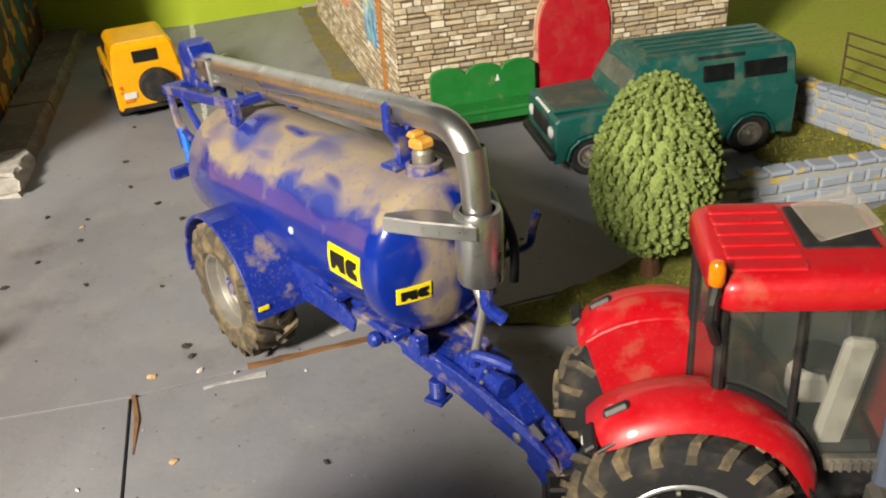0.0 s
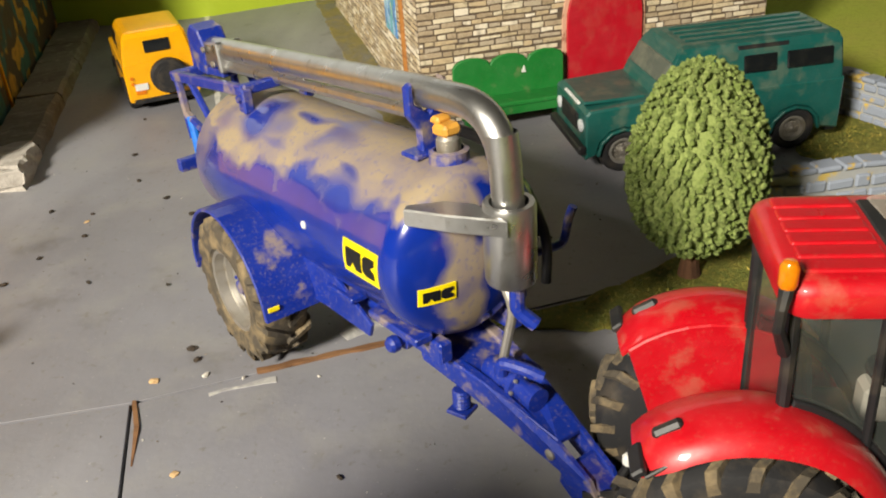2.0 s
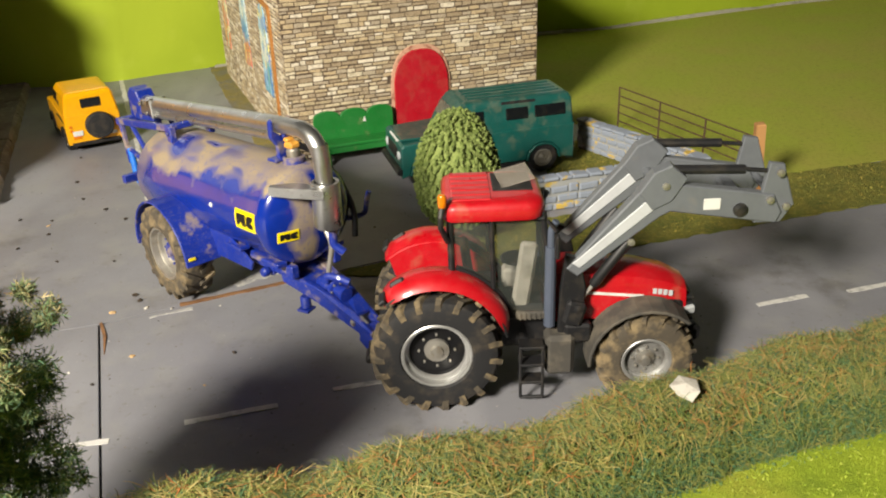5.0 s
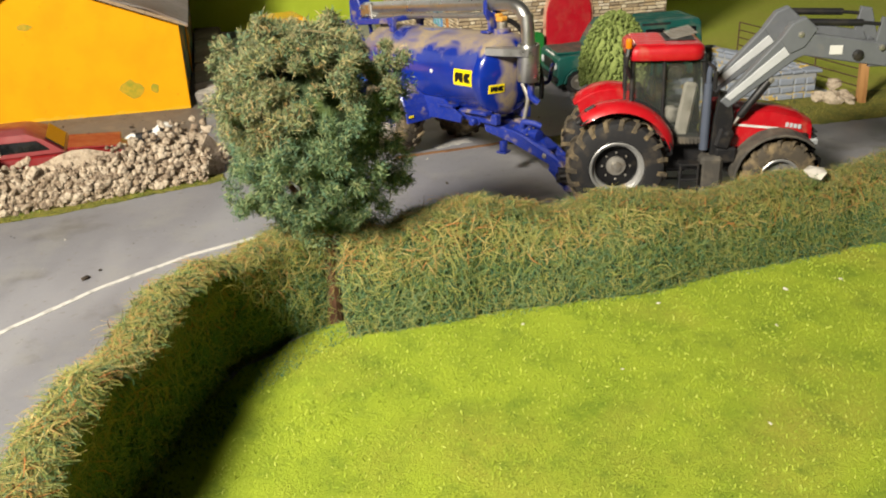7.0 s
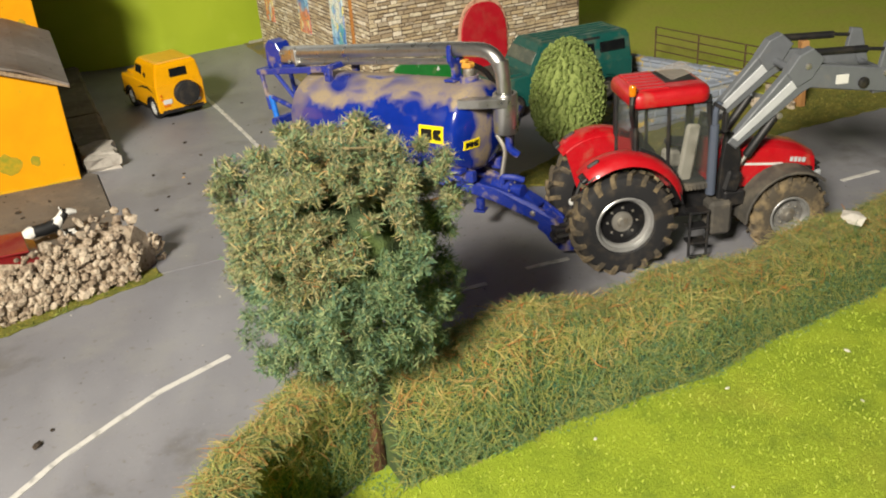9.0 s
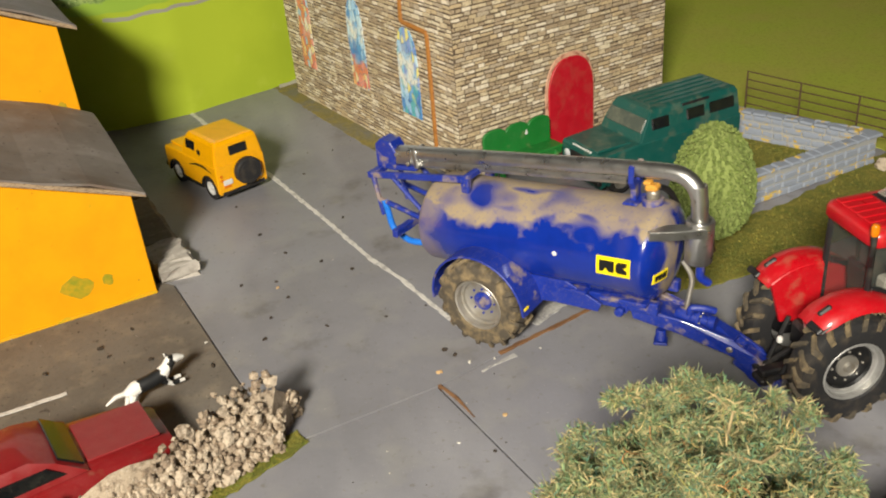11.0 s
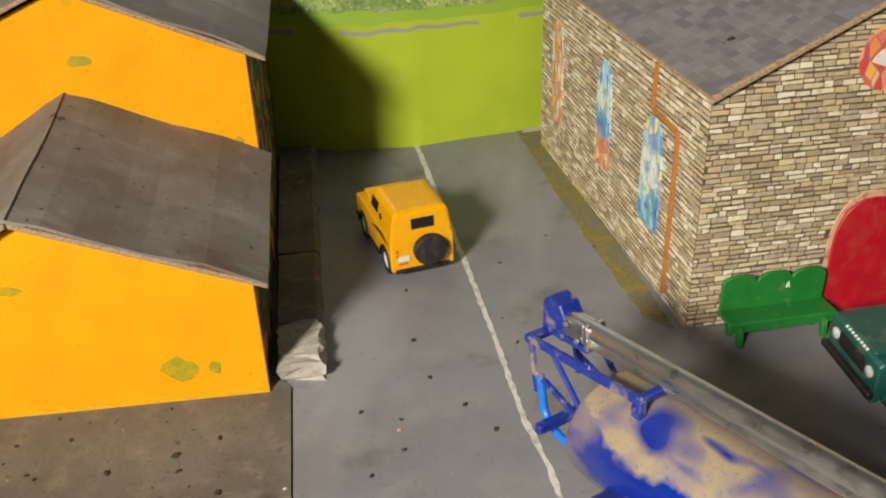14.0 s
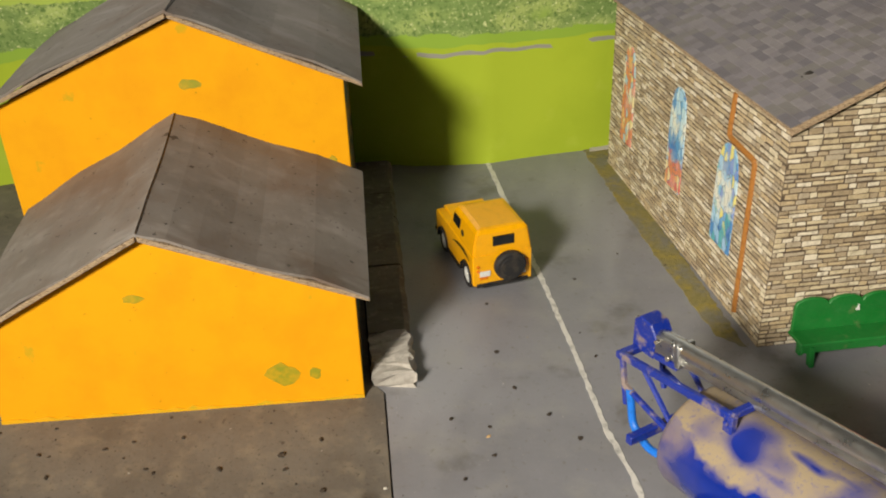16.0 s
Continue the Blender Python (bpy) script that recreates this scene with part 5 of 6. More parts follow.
# ---- toy four-wheel-drive vehicles ----
def off_roader(name, x, y, turn, base, paint_mat, label, k=1.0, long=True, spare=True, rim="dull_steel", scale=(1, 1, 1)):
    """A boxy off-road vehicle that faces local +x; base is the wheelbase in millimetres at scale 1."""
    t = thing(name, x, y, 0, turn, label, "vehicle")
    t.scale = scale
    r, w, hb = 11.5, 25.0, base / 2
    rear, front = -hb - (24 if long else 17), hb + 19
    bm = bm_new()
    # lower body with wheel arches
    def archway(cx):
        return [(cx + (r + 2) * math.cos(radians(a)), 11 + (r + 2) * math.sin(radians(a))) for a in (0, 30, 60, 90, 120, 150, 180)]
    low = 9
    o = [(rear, low)] + archway(-hb)[::-1] + archway(hb)[::-1] + [(front, low), (front, 33), (front - 2, 35), (hb - 16, 37), (rear, 37)]
    prism(bm, o, -w, w, "y", bevel=0.9)
    body = part("body", bm, paint_mat, t)
    bm = bm_new()
    loops = []
    xa, xb = rear + 0.5, hb - 16
    for z, x0, x1, ww in ((36.5, xa, xb, w - 0.5), (44, xa + 0.3, xb - 3, w - 1.3), (56, xa + 0.8, xb - 9.5, w - 3.4), (59.5, xa + 2.2, xb - 12, w - 5.5), (60.5, xa + 5, xb - 15, w - 9)):
        loops.append([(x0, -ww, z), (x1, -ww, z), (x1, ww, z), (x0, ww, z)])
    rings(bm, loops)
    bmesh.ops.bevel(bm, geom=[e for e in bm.edges if abs((e.verts[0].co - e.verts[1].co).z) > 1], offset=1.2, segments=2, affect="EDGES")
    part("cabin", bm, paint_mat, t)
    # glass: thin slabs let into the cabin
    def side_glass(x0, x1):
        for s in (-1, 1):
            bm = bm_new()
            box(bm, ((x0 + x1) / 2, s * (w - 2.2), 49.0), (x1 - x0, 1.6, 9), 0.6, turned(s * 9.5, 0, 0))
            part("side_window", bm, "dark_glass", t)
    if long:
        side_glass(xa + 6, xa + 30)
        side_glass(xa + 35, xa + 52)
    side_glass(xb - 27, xb - 11)
    bm = bm_new()
    box(bm, (xb - 5.6, 0, 48.5), (1.4, 2 * w - 8, 11.5), 0.5, turned(0, -27, 0))
    part("windscreen", bm, "dark_glass" if not long else "pale_glass", t)
    bm = bm_new()
    box(bm, (xa + 0.2, 0 if long else -1, 48.5), (1.4, 22 if long else 18, 9), 0.5, turned(0, 2, 0))
    part("rear_window", bm, "dark_glass", t)
    # bonnet detail, bumper, grille, lamps
    bm = bm_new()
    box(bm, ((front + xb) / 2 + 1, 0, 36.6), (front - xb - 4, 2 * w - 14, 2), 0.8)
    part("bonnet", bm, paint_mat, t)
    bm = bm_new()
    box(bm, (front + 1.5, 0, 14.5), (4, 2 * w + 1, 4.5), 0.8)
    part("bumper", bm, "black_plastic", t)
    bm = bm_new()
    box(bm, (front + 0.2, 0, 25.5), (1.2, 26, 9), 0.3)
    for q in range(5):
        box(bm, (front + 0.7, 0, 22 + q * 1.8), (1.0, 24, 0.6), 0.1)
    part("grille", bm, "black_plastic", t)
    bm = bm_new()
    for q in range(8):
        box(bm, (front - 0.8, -10.5 + q * 3, 34.8), (1.6, 1.7, 0.5), 0.1, turned(0, 30, 0))
    part("bonnet_marking", bm, "white_plastic", t)
    for s in (-1, 1):
        bm = bm_new()
        lathe(bm, [(3.4, front - 0.3), (3.4, front + 0.8), (2.6, front + 1.4), (0.01, front + 1.7)], "x", 16, (0, s * 17.5, 25.5), caps=False)
        part("headlight", bm, "lamp_glass", t, smooth=True)
        bm = bm_new()
        for h in (27, 23):
            lathe(bm, [(1.3, rear - 0.9), (1.5, rear + 0.2)], "x", 10, (0, s * 20.5, h))
        part("tail_lamp", bm, "amber", t)
        bm = bm_new()
        box(bm, (0, s * (w - 0.5), 9.5), (base - 2 * r - 6, 3, 2), 0.5)
        part("side_sill", bm, "black_plastic", t)
        for cx in (-hb, hb):
            bm = bm_new()
            ring = archway(cx)
            inner = [(cx + (r + 0.6) * math.cos(radians(a)), 11 + (r + 0.6) * math.sin(radians(a))) for a in (180, 150, 120, 90, 60, 30, 0)]
            prism(bm, ring + inner, s * (w - 1), s * (w + 1.4), "y", bevel=0.3)
            part("wheel_arch", bm, paint_mat if long else "black_plastic", t)
            wheel(t, (cx, s * (w - 4.5), r), r, 8.5, s, 6.6, "rubber", rim, 0, rim)
        bm = bm_new()
        box(bm, (rear - 0.4, s * 16, 16), (0.8, 7, 3), 0.2)
        part("rear_reflector", bm, "white_plastic" if s < 0 else "amber", t)
    if spare:
        bm = bm_new()
        lathe(bm, [(11.6, rear - 7), (13, rear - 5.4), (13, rear - 1), (10, rear)], "x", 32, (0, -5, 26))
        lathe(bm, [(8.6, rear - 7.5), (9.2, rear - 6.6)], "x", 24, (0, -5, 26))
        part("spare_wheel", bm, "rubber", t, "black spare wheel on the tail")
    bm = bm_new()
    box(bm, (rear + 2, 0, 9), (5, 2 * w - 6, 4), 0.6)
    box(bm, (0, 0, 8), (base + 20, 24, 5), 0.6)
    part("underside", bm, "black_plastic", t)
    bm = bm_new()
    box(bm, (rear - 0.6, 15, 20), (0.8, 9, 5), 0.2)
    part("number_plate", bm, "white_plastic", t)
    if long:
        for s in (-1, 1):
            bm = bm_new()
            box(bm, (xa + 42, s * (w - 4.3), 57.2), (26, 1.2, 2.2), 0.3, turned(s * 14, 0, 0))
            part("roof_vent", bm, "black_plastic", t)
        for q in range(4):
            bm = bm_new()
            box(bm, (xa + 42, -10.5 + 7 * q, 60.8), (70, 1.4, 0.9), 0.3)
            part("roof_rib", bm, paint_mat, t)
    else:
        for s in (-1, 1):
            bm = bm_new()
            tube(bm, [(xa + 8, s * (w + 0.2), 30), (xa + 22, s * (w + 0.2), 33), (xa + 36, s * (w + 0.2), 32), (xa + 50, s * (w + 0.2), 28)], [0.3, 1.2, 1.2, 0.3], 6)
            part("dark_swoosh", bm, "badge_black", t)
            bm = bm_new()
            lathe(bm, [(3, 0), (3, s * 0.5), (0.01, s * 0.6)], "y", 16, (xa + 28, s * (w - 1.6), 45), caps=False)
            part("round_badge", bm, "dark_glass", t)
    return t


MAT["pale_glass"] = Mat("pale_glass", rgb("48524c"), 0.2, 0, 0.4).patch(90, 0.45, 0.7, rgb("6e7263"), 0.7).m
off_roader("yellow_off_roader", -188, 616, 117, 62, "yellow_paint", "bright yellow toy off-road vehicle with a black spare wheel", long=False, rim="white_plastic", scale=(0.87, 0.87, 0.83))
off_roader("green_off_roader", 136, 494, 193, 88, "green_paint", "dark green long toy off-road vehicle, dusty roof", long=True, spare=False, scale=(1.0, 1.0, 0.95))


def red_car():
    t = thing("red_car", -285, 262, 0, 20, "dark red toy car parked behind the rockery", "car")
    bm = bm_new()
    loops = []
    for x, w, z in ((-62, 20, 26), (-56, 24, 30), (-20, 25, 30), (16, 25, 29), (46, 24, 26), (60, 20, 21)):
        loops.append([(x, -w, 6), (x, -w - 1, 15), (x, -w + 2, z - 2), (x, -w + 6, z), (x, w - 6, z), (x, w - 2, z - 2), (x, w + 1, 15), (x, w, 6)])
    rings(bm, loops)
    part("body", bm, "wine_paint", t, smooth=True)
    bm = bm_new()
    loops = []
    for z, x0, x1, w in ((29, -48, 20, 22), (38, -40, 8, 19), (42, -34, -2, 16.5), (43, -30, -6, 14)):
        loops.append([(x0, -w, z), (x1, -w, z), (x1 + 2, 0, z), (x1, w, z), (x0, w, z), (x0 - 2, 0, z)])
    rings(bm, loops)
    part("cabin", bm, "wine_paint", t, smooth=True)
    for s in (-1, 1):
        bm = bm_new()
        prism(bm, [(-40, 31), (12, 31), (4, 38), (-34, 39)], s * 20.6 - 0.6, s * 20.6 + 0.6, "y", bevel=0.2)
        part("side_window", bm, "dark_glass", t)
        for cx in (-38, 40):
            wheel(t, (cx, s * 21, 10), 10, 8, s, 6, "rubber", "dull_steel", 0, "dull_steel")
    bm = bm_new()
    box(bm, (14.5, 0, 34.5), (1.2, 36, 13), 0.4, turned(0, -50, 0))
    part("windscreen", bm, "dark_glass", t)
    bm = bm_new()
    box(bm, (38, 0, 27.8), (34, 32, 1.4), 0.5, turned(0, 4, 0))
    part("bonnet", bm, "wine_paint", t)


red_car()


# ---- bench ----
def bench():
    t = thing("bench", 0, 0, 0, 0, "dark green bench with a scalloped back by the church", "bench")
    a0, a1 = 16, 80
    bm = bm_new()
    o = [(a0, 14), (a0, 33)]
    for k in range(3):
        cx = a0 + (a1 - a0) * (k + 0.5) / 3
        o += [(cx + 10.6 * math.cos(radians(a)), 33.5 + 4.8 * math.sin(radians(a))) for a in (180, 150, 120, 90, 60, 30, 0)]
    o += [(a1, 33), (a1, 14)]
    prism(bm, o, -8.5, -6, "y", bevel=0.5)
    part("backrest", skew(bm, CHURCH, CU, CV), "green_bench", t)
    bm = bm_new()
    box(bm, ((a0 + a1) / 2, -15, 14.5), (a1 - a0 + 3, 17, 2.6), 0.7)
    part("seat", skew(bm, CHURCH, CU, CV), "green_bench", t, "green seat with a dusty band")
    bm = bm_new()
    box(bm, ((a0 + a1) / 2, -22, 11), (a1 - a0, 1.6, 5), 0.4)
    part("apron", skew(bm, CHURCH, CU, CV), "green_bench", t)
    for x in (a0 + 6, a1 - 6):
        bm = bm_new()
        prism(bm, [(-9, 0), (-13, 0), (-13, 9), (-20, 9), (-22, 0), (-26, 0), (-24, 13), (-7, 13)][::-1], x - 1.6, x + 1.6, "x", bevel=0.4)
        part("leg", skew(bm, CHURCH, CU, CV), "green_bench", t)
    bm = bm_new()
    prism(bm, [(55, 27), (57.5, 27), (56.5, 31)], -9.2, -8.4, "y")
    part("pale_chip", skew(bm, CHURCH, CU, CV), "white_plastic", t)


bench()


# ---- foliage ----
def blades(n, place, size, seed, curl=0.5, spread=1.0):
    """n small bent blades: place(k) gives point, outward direction and colour weight."""
    rng = np.random.default_rng(seed)
    p, out = place(n, rng)
    d = rng.normal(size=(n, 3)) * 0.85 + out * spread
    d /= np.linalg.norm(d, axis=1)[:, None]
    s = np.cross(d, rng.normal(size=(n, 3)))
    s /= np.linalg.norm(s, axis=1)[:, None] + 1e-9
    ln = rng.uniform(size[0], size[1], n)[:, None]
    wd = rng.uniform(size[2], size[3], n)[:, None]
    bend = np.cross(d, s) * ln * rng.uniform(-curl, curl, (n, 1))
    v = np.empty((n, 5, 3))
    v[:, 0], v[:, 1] = p - s * wd * 0.6, p + s * wd * 0.6
    v[:, 2], v[:, 3] = p + d * ln * 0.55 + s * wd + bend * 0.5, p + d * ln * 0.55 - s * wd + bend * 0.5
    v[:, 4] = p + d * ln + bend * 1.3
    k = np.arange(n)[:, None] * 5
    quad = (k + np.array([[0, 1, 2, 3]])).tolist()
    tri = (k + np.array([[3, 2, 4]])).tolist()
    return v.reshape(-1, 3), quad + tri


def fibres(n, place, size, seed, curl=1.0, lift=0.25):
    """n long curled strands that lie along the surface: place gives point and outward direction."""
    rng = np.random.default_rng(seed)
    p, out = place(n, rng)
    out = out / (np.linalg.norm(out, axis=1)[:, None] + 1e-9)
    d = rng.normal(size=(n, 3))
    d -= out * (d * out).sum(1)[:, None]
    d /= np.linalg.norm(d, axis=1)[:, None] + 1e-9
    s = np.cross(out, d)
    ln = rng.uniform(size[0], size[1], n)[:, None]
    wd = rng.uniform(size[2], size[3], n)[:, None]
    bend = rng.uniform(-curl, curl, (n, 1))
    rise = rng.uniform(-0.1, lift * 2, (n, 1))
    m = 5
    v = np.empty((n, m, 2, 3))
    for k in range(m):
        u = k / (m - 1)
        a = bend * (u - 0.3) * 1.6
        mid = p + (d * np.sin(a) / (bend * 1.6 + 1e-6) + s * (1 - np.cos(a)) / (bend * 1.6 + 1e-6)) * ln + out * (rise * ln * (0.25 - (u - 0.5) ** 2) + rise * u * ln * 0.25)
        w = wd * (1 - 0.6 * abs(2 * u - 1))
        side = s * np.cos(a) - d * np.sin(a)
        v[:, k, 0], v[:, k, 1] = mid - side * w, mid + side * w
    v[:, :, :, 2] = np.maximum(v[:, :, :, 2], 0.3)
    b = np.arange(n)[:, None] * (2 * m)
    f = np.concatenate([b + np.array([[2 * k, 2 * k + 1, 2 * k + 3, 2 * k + 2]]) for k in range(m - 1)])
    return v.reshape(-1, 3), f


def fleece(name, colours):
    m = Mat(name, rgb(colours[0]), 0.75).per_piece([rgb(c) for c in colours])
    m.b.inputs["Subsurface Weight"].default_value = 0.0
    m.patch(45, 0.5, 0.7, rgb(colours[-1]), 0.45)
    return m.m


MAT["hedge_green"] = fleece("hedge_green", ("7c8a42", "6a7c3e", "8e9450", "5a784c", "a09c54", "4c7050", "98904c", "70845a"))
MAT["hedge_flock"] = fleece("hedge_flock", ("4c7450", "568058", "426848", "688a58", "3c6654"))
MAT["hedge_dry"] = fleece("hedge_dry", ("b4a05e", "a29e54", "bc9c60", "948e4a", "b0824e", "a8a462", "b8703c", "cab678", "9a9a56"))
# inner filling darker than the fibres: the shade in the gaps is in its colour
MAT["shade_core"] = Mat("shade_core", rgb("3a4a2c"), 0.95).patch(90, 0.45, 0.65, rgb("55662f")).bump(300, 1, 0.002).m
MAT["bush_green"] = fleece("bush_green", ("5a724a", "6a7e52", "4a684a", "7c8a5c", "607850", "8a9060", "4e6e5a"))
MAT["bush_dry"] = fleece("bush_dry", ("8a865a", "9a9064", "767a56", "ac9a6c", "686e50"))
MAT["verge_green"] = fleece("verge_green", ("6f7d2a", "5c6e24", "87903a", "4f6420", "9a9440"))
MAT["pale_twig"] = Mat("pale_twig", rgb("948560"), 0.8).patch(300, 0.5, 0.7, rgb("75663f")).m
MAT["grass_tuft"] = fleece("grass_tuft", ("9cae2e", "8aa026", "aeba42", "92a62e", "b6c054"))
MAT["moss_tuft"] = fleece("moss_tuft", ("6d7028", "8f8436", "5c661f", "a8963e", "77762c"))


def path_points(points, step=3.0):
    pts = [Vector((*p, 0)) for p in points]
    out = []
    for a, b in zip(pts, pts[1:]):
        n = max(1, int((b - a).length / step))
        out += [a.lerp(b, i / n) for i in range(n)]
    return out + [pts[-1]]


def hedge(name, points, half, heights, label, n_green, n_dry, seed):
    t = thing(name, 0, 0, 0, 0, label, "hedge")
    pts = path_points(points, 6)
    rnd = random.Random(seed)
    loops, frames = [], []
    for i, p in enumerate(pts):
        d = (pts[min(i + 1, len(pts) - 1)] - pts[max(i - 1, 0)]).normalized()
        s = Vector((-d.y, d.x, 0))
        near = [(p - Vector((*q, 0))).length for q in points]
        k = min(range(len(near)), key=lambda q: near[q])
        k2 = min((q for q in (k - 1, k + 1) if 0 <= q < len(near)), key=lambda q: near[q])
        height = (heights[k] * near[k2] + heights[k2] * near[k]) / (near[k] + near[k2])
        h = height * (0.95 + 0.07 * math.sin(i * 0.5 + seed) + rnd.uniform(-0.04, 0.04))
        w = half * (0.95 + 0.1 * math.sin(i * 0.37 + 2 * seed) + rnd.uniform(-0.06, 0.06))
        frames.append((p, s, w, h))
        prof = [(-1, 0), (-1.02, 0.35), (-0.95, 0.75), (-0.6, 0.97), (0, 1.0), (0.6, 0.97), (0.95, 0.75), (1.02, 0.35), (1, 0)]
        loops.append([tuple(p + s * (q * (w - 2)) + Vector((0, 0, z * (h - 2)))) for q, z in prof])
    bm = bm_new()
    rings(bm, loops, closed=True)
    part("core", bm, "shade_core", t, smooth=True)
    arr = np.array([[*p, *s, w, h] for p, s, w, h in frames])

    def place(top, foot=False):
        def f(n, rng):
            i = rng.integers(0, len(arr) - 1, n)
            u = rng.uniform(0, 1, n)[:, None]
            a = arr[i] * (1 - u) + arr[i + 1] * u
            th = rng.uniform(-0.6, 0.6, n) if top else rng.uniform(-1.0, 1.0, n)
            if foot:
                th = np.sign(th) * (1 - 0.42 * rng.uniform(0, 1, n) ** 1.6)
            # th runs over the profile from one foot over the top to the other
            q = np.where(np.abs(th) < 0.36, th / 0.36 * 0.85, np.sign(th) * (0.95 + 0.08 * np.sin((np.abs(th) - 0.36) * 4)))
            z = np.where(np.abs(th) < 0.36, 1.0 - 0.06 * (th / 0.36) ** 2, 0.94 * (1 - (np.abs(th) - 0.36) / 0.64))
            out = a[:, 3:6] * (np.where(np.abs(th) < 0.36, 0.15 * th, np.sign(th) * 0.9))[:, None]
            out[:, 2] += np.where(np.abs(th) < 0.36, 0.9, 0.35)
            pos = a[:, :3] + a[:, 3:6] * (q * (a[:, 6] - 2.0))[:, None]
            pos[:, 2] += z * (a[:, 7] - 2.0)
            pos += rng.normal(size=(n, 3)) * 0.7
            pos[:, 2] = np.maximum(pos[:, 2], 0.3)
            return pos, out * 0.9
        return f

    v, f = fibres(n_green, place(False), (4.0, 13.0, 0.09, 0.2), seed, 1.5, 0.2)
    cloud("foliage", v, f, "hedge_green", t, "tangled green fibres")["kind"] = "stuff"
    v, f = blades(n_green // 2, place(False), (0.8, 2.4, 0.1, 0.26), seed + 4, 1.2, 0.5)
    cloud("leaf_flock", v, f, "hedge_green", t, "short green flock between the fibres")["kind"] = "stuff"
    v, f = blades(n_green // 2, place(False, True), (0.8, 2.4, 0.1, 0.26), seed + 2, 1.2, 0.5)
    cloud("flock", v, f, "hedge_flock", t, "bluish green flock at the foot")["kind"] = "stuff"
    v, f = fibres(n_dry, place(True), (4.0, 14.0, 0.09, 0.22), seed + 1, 1.4, 0.3)
    cloud("straw", v, f, "hedge_dry", t, "straw-coloured dry fibres on top")["kind"] = "stuff"
    return t


hedge("field_hedge", [(-53, 61), (20, 82), (86, 99), (140, 120), (200, 145), (305, 174), (440, 215)], 12.5, (58, 56, 51, 46, 47, 50, 52), "tangled green hedge with dry straw top beside the field", 46000, 12000, 3)
hedge("bend_hedge", [(-62, 76), (-86, 56), (-107, 24), (-117, -20), (-122, -80), (-124, -190)], 11.5, (52, 54, 54, 54, 54, 54), "dark green hedge following the bend of the road", 30000, 8000, 7)


def clump_crown(center, radii, seed, n, size, mats, parent):
    """A crown of many small clumps of fibre with an uneven outline."""
    rng = np.random.default_rng(seed)
    m = 430
    d = rng.normal(size=(m, 3))
    d /= np.linalg.norm(d, axis=1)[:, None]
    k = (np.abs(d) ** 2.7).sum(1) ** (-1 / 2.7)
    lump = 1 + 0.13 * np.sin(d[:, 0] * 4 + seed) * np.sin(d[:, 1] * 5 + 1) + 0.12 * np.sin(d[:, 2] * 6 + 2) * np.cos(d[:, 0] * 4)
    mid = np.array(center) + d * np.array(radii) * (k * lump * rng.uniform(0.66, 1.04, m))[:, None]
    # loose wisps that hang towards the hedge
    low = np.stack([rng.normal(0, 10, 40), rng.normal(0, 9, 40), rng.uniform(48, 64, 40)], 1)
    mid = np.concatenate([mid, low])
    d = np.concatenate([d, low / np.linalg.norm(low, axis=1)[:, None]])
    rad = rng.uniform(2.5, 6.5, len(mid))

    def place(pick):
        def f(n, rng):
            i = rng.choice(pick, n)
            o = rng.normal(size=(n, 3))
            o /= np.linalg.norm(o, axis=1)[:, None]
            r = rad[i] * rng.uniform(0.3, 1.0, n)
            return mid[i] + o * r[:, None], (o + d[i]) * 0.5
        return f

    every = np.arange(len(mid))
    top = every[(mid[:, 2] > center[2] + 6 + 0.35 * mid[:, 0])]
    v, f = blades(n, place(every), size, seed, 1.2, 0.7)
    cloud("foliage", v, f, mats[0], parent, "fine grey-green foliage")["kind"] = "stuff"
    v, f = blades(n // 2, place(top), (size[0], size[1] * 1.05, size[2] * 0.8, size[3] * 0.8), seed + 5, 1.3, 0.7)
    cloud("dry_foliage", v, f, mats[1], parent, "straw-coloured dry fibres")["kind"] = "stuff"
    v, f = fibres(n // 70, place(top), (3.0, 8.0, 0.06, 0.15), seed + 6, 1.9, 0.4)
    cloud("straw", v, f, "hedge_dry", parent, "curled straw strands on the crown")["kind"] = "stuff"


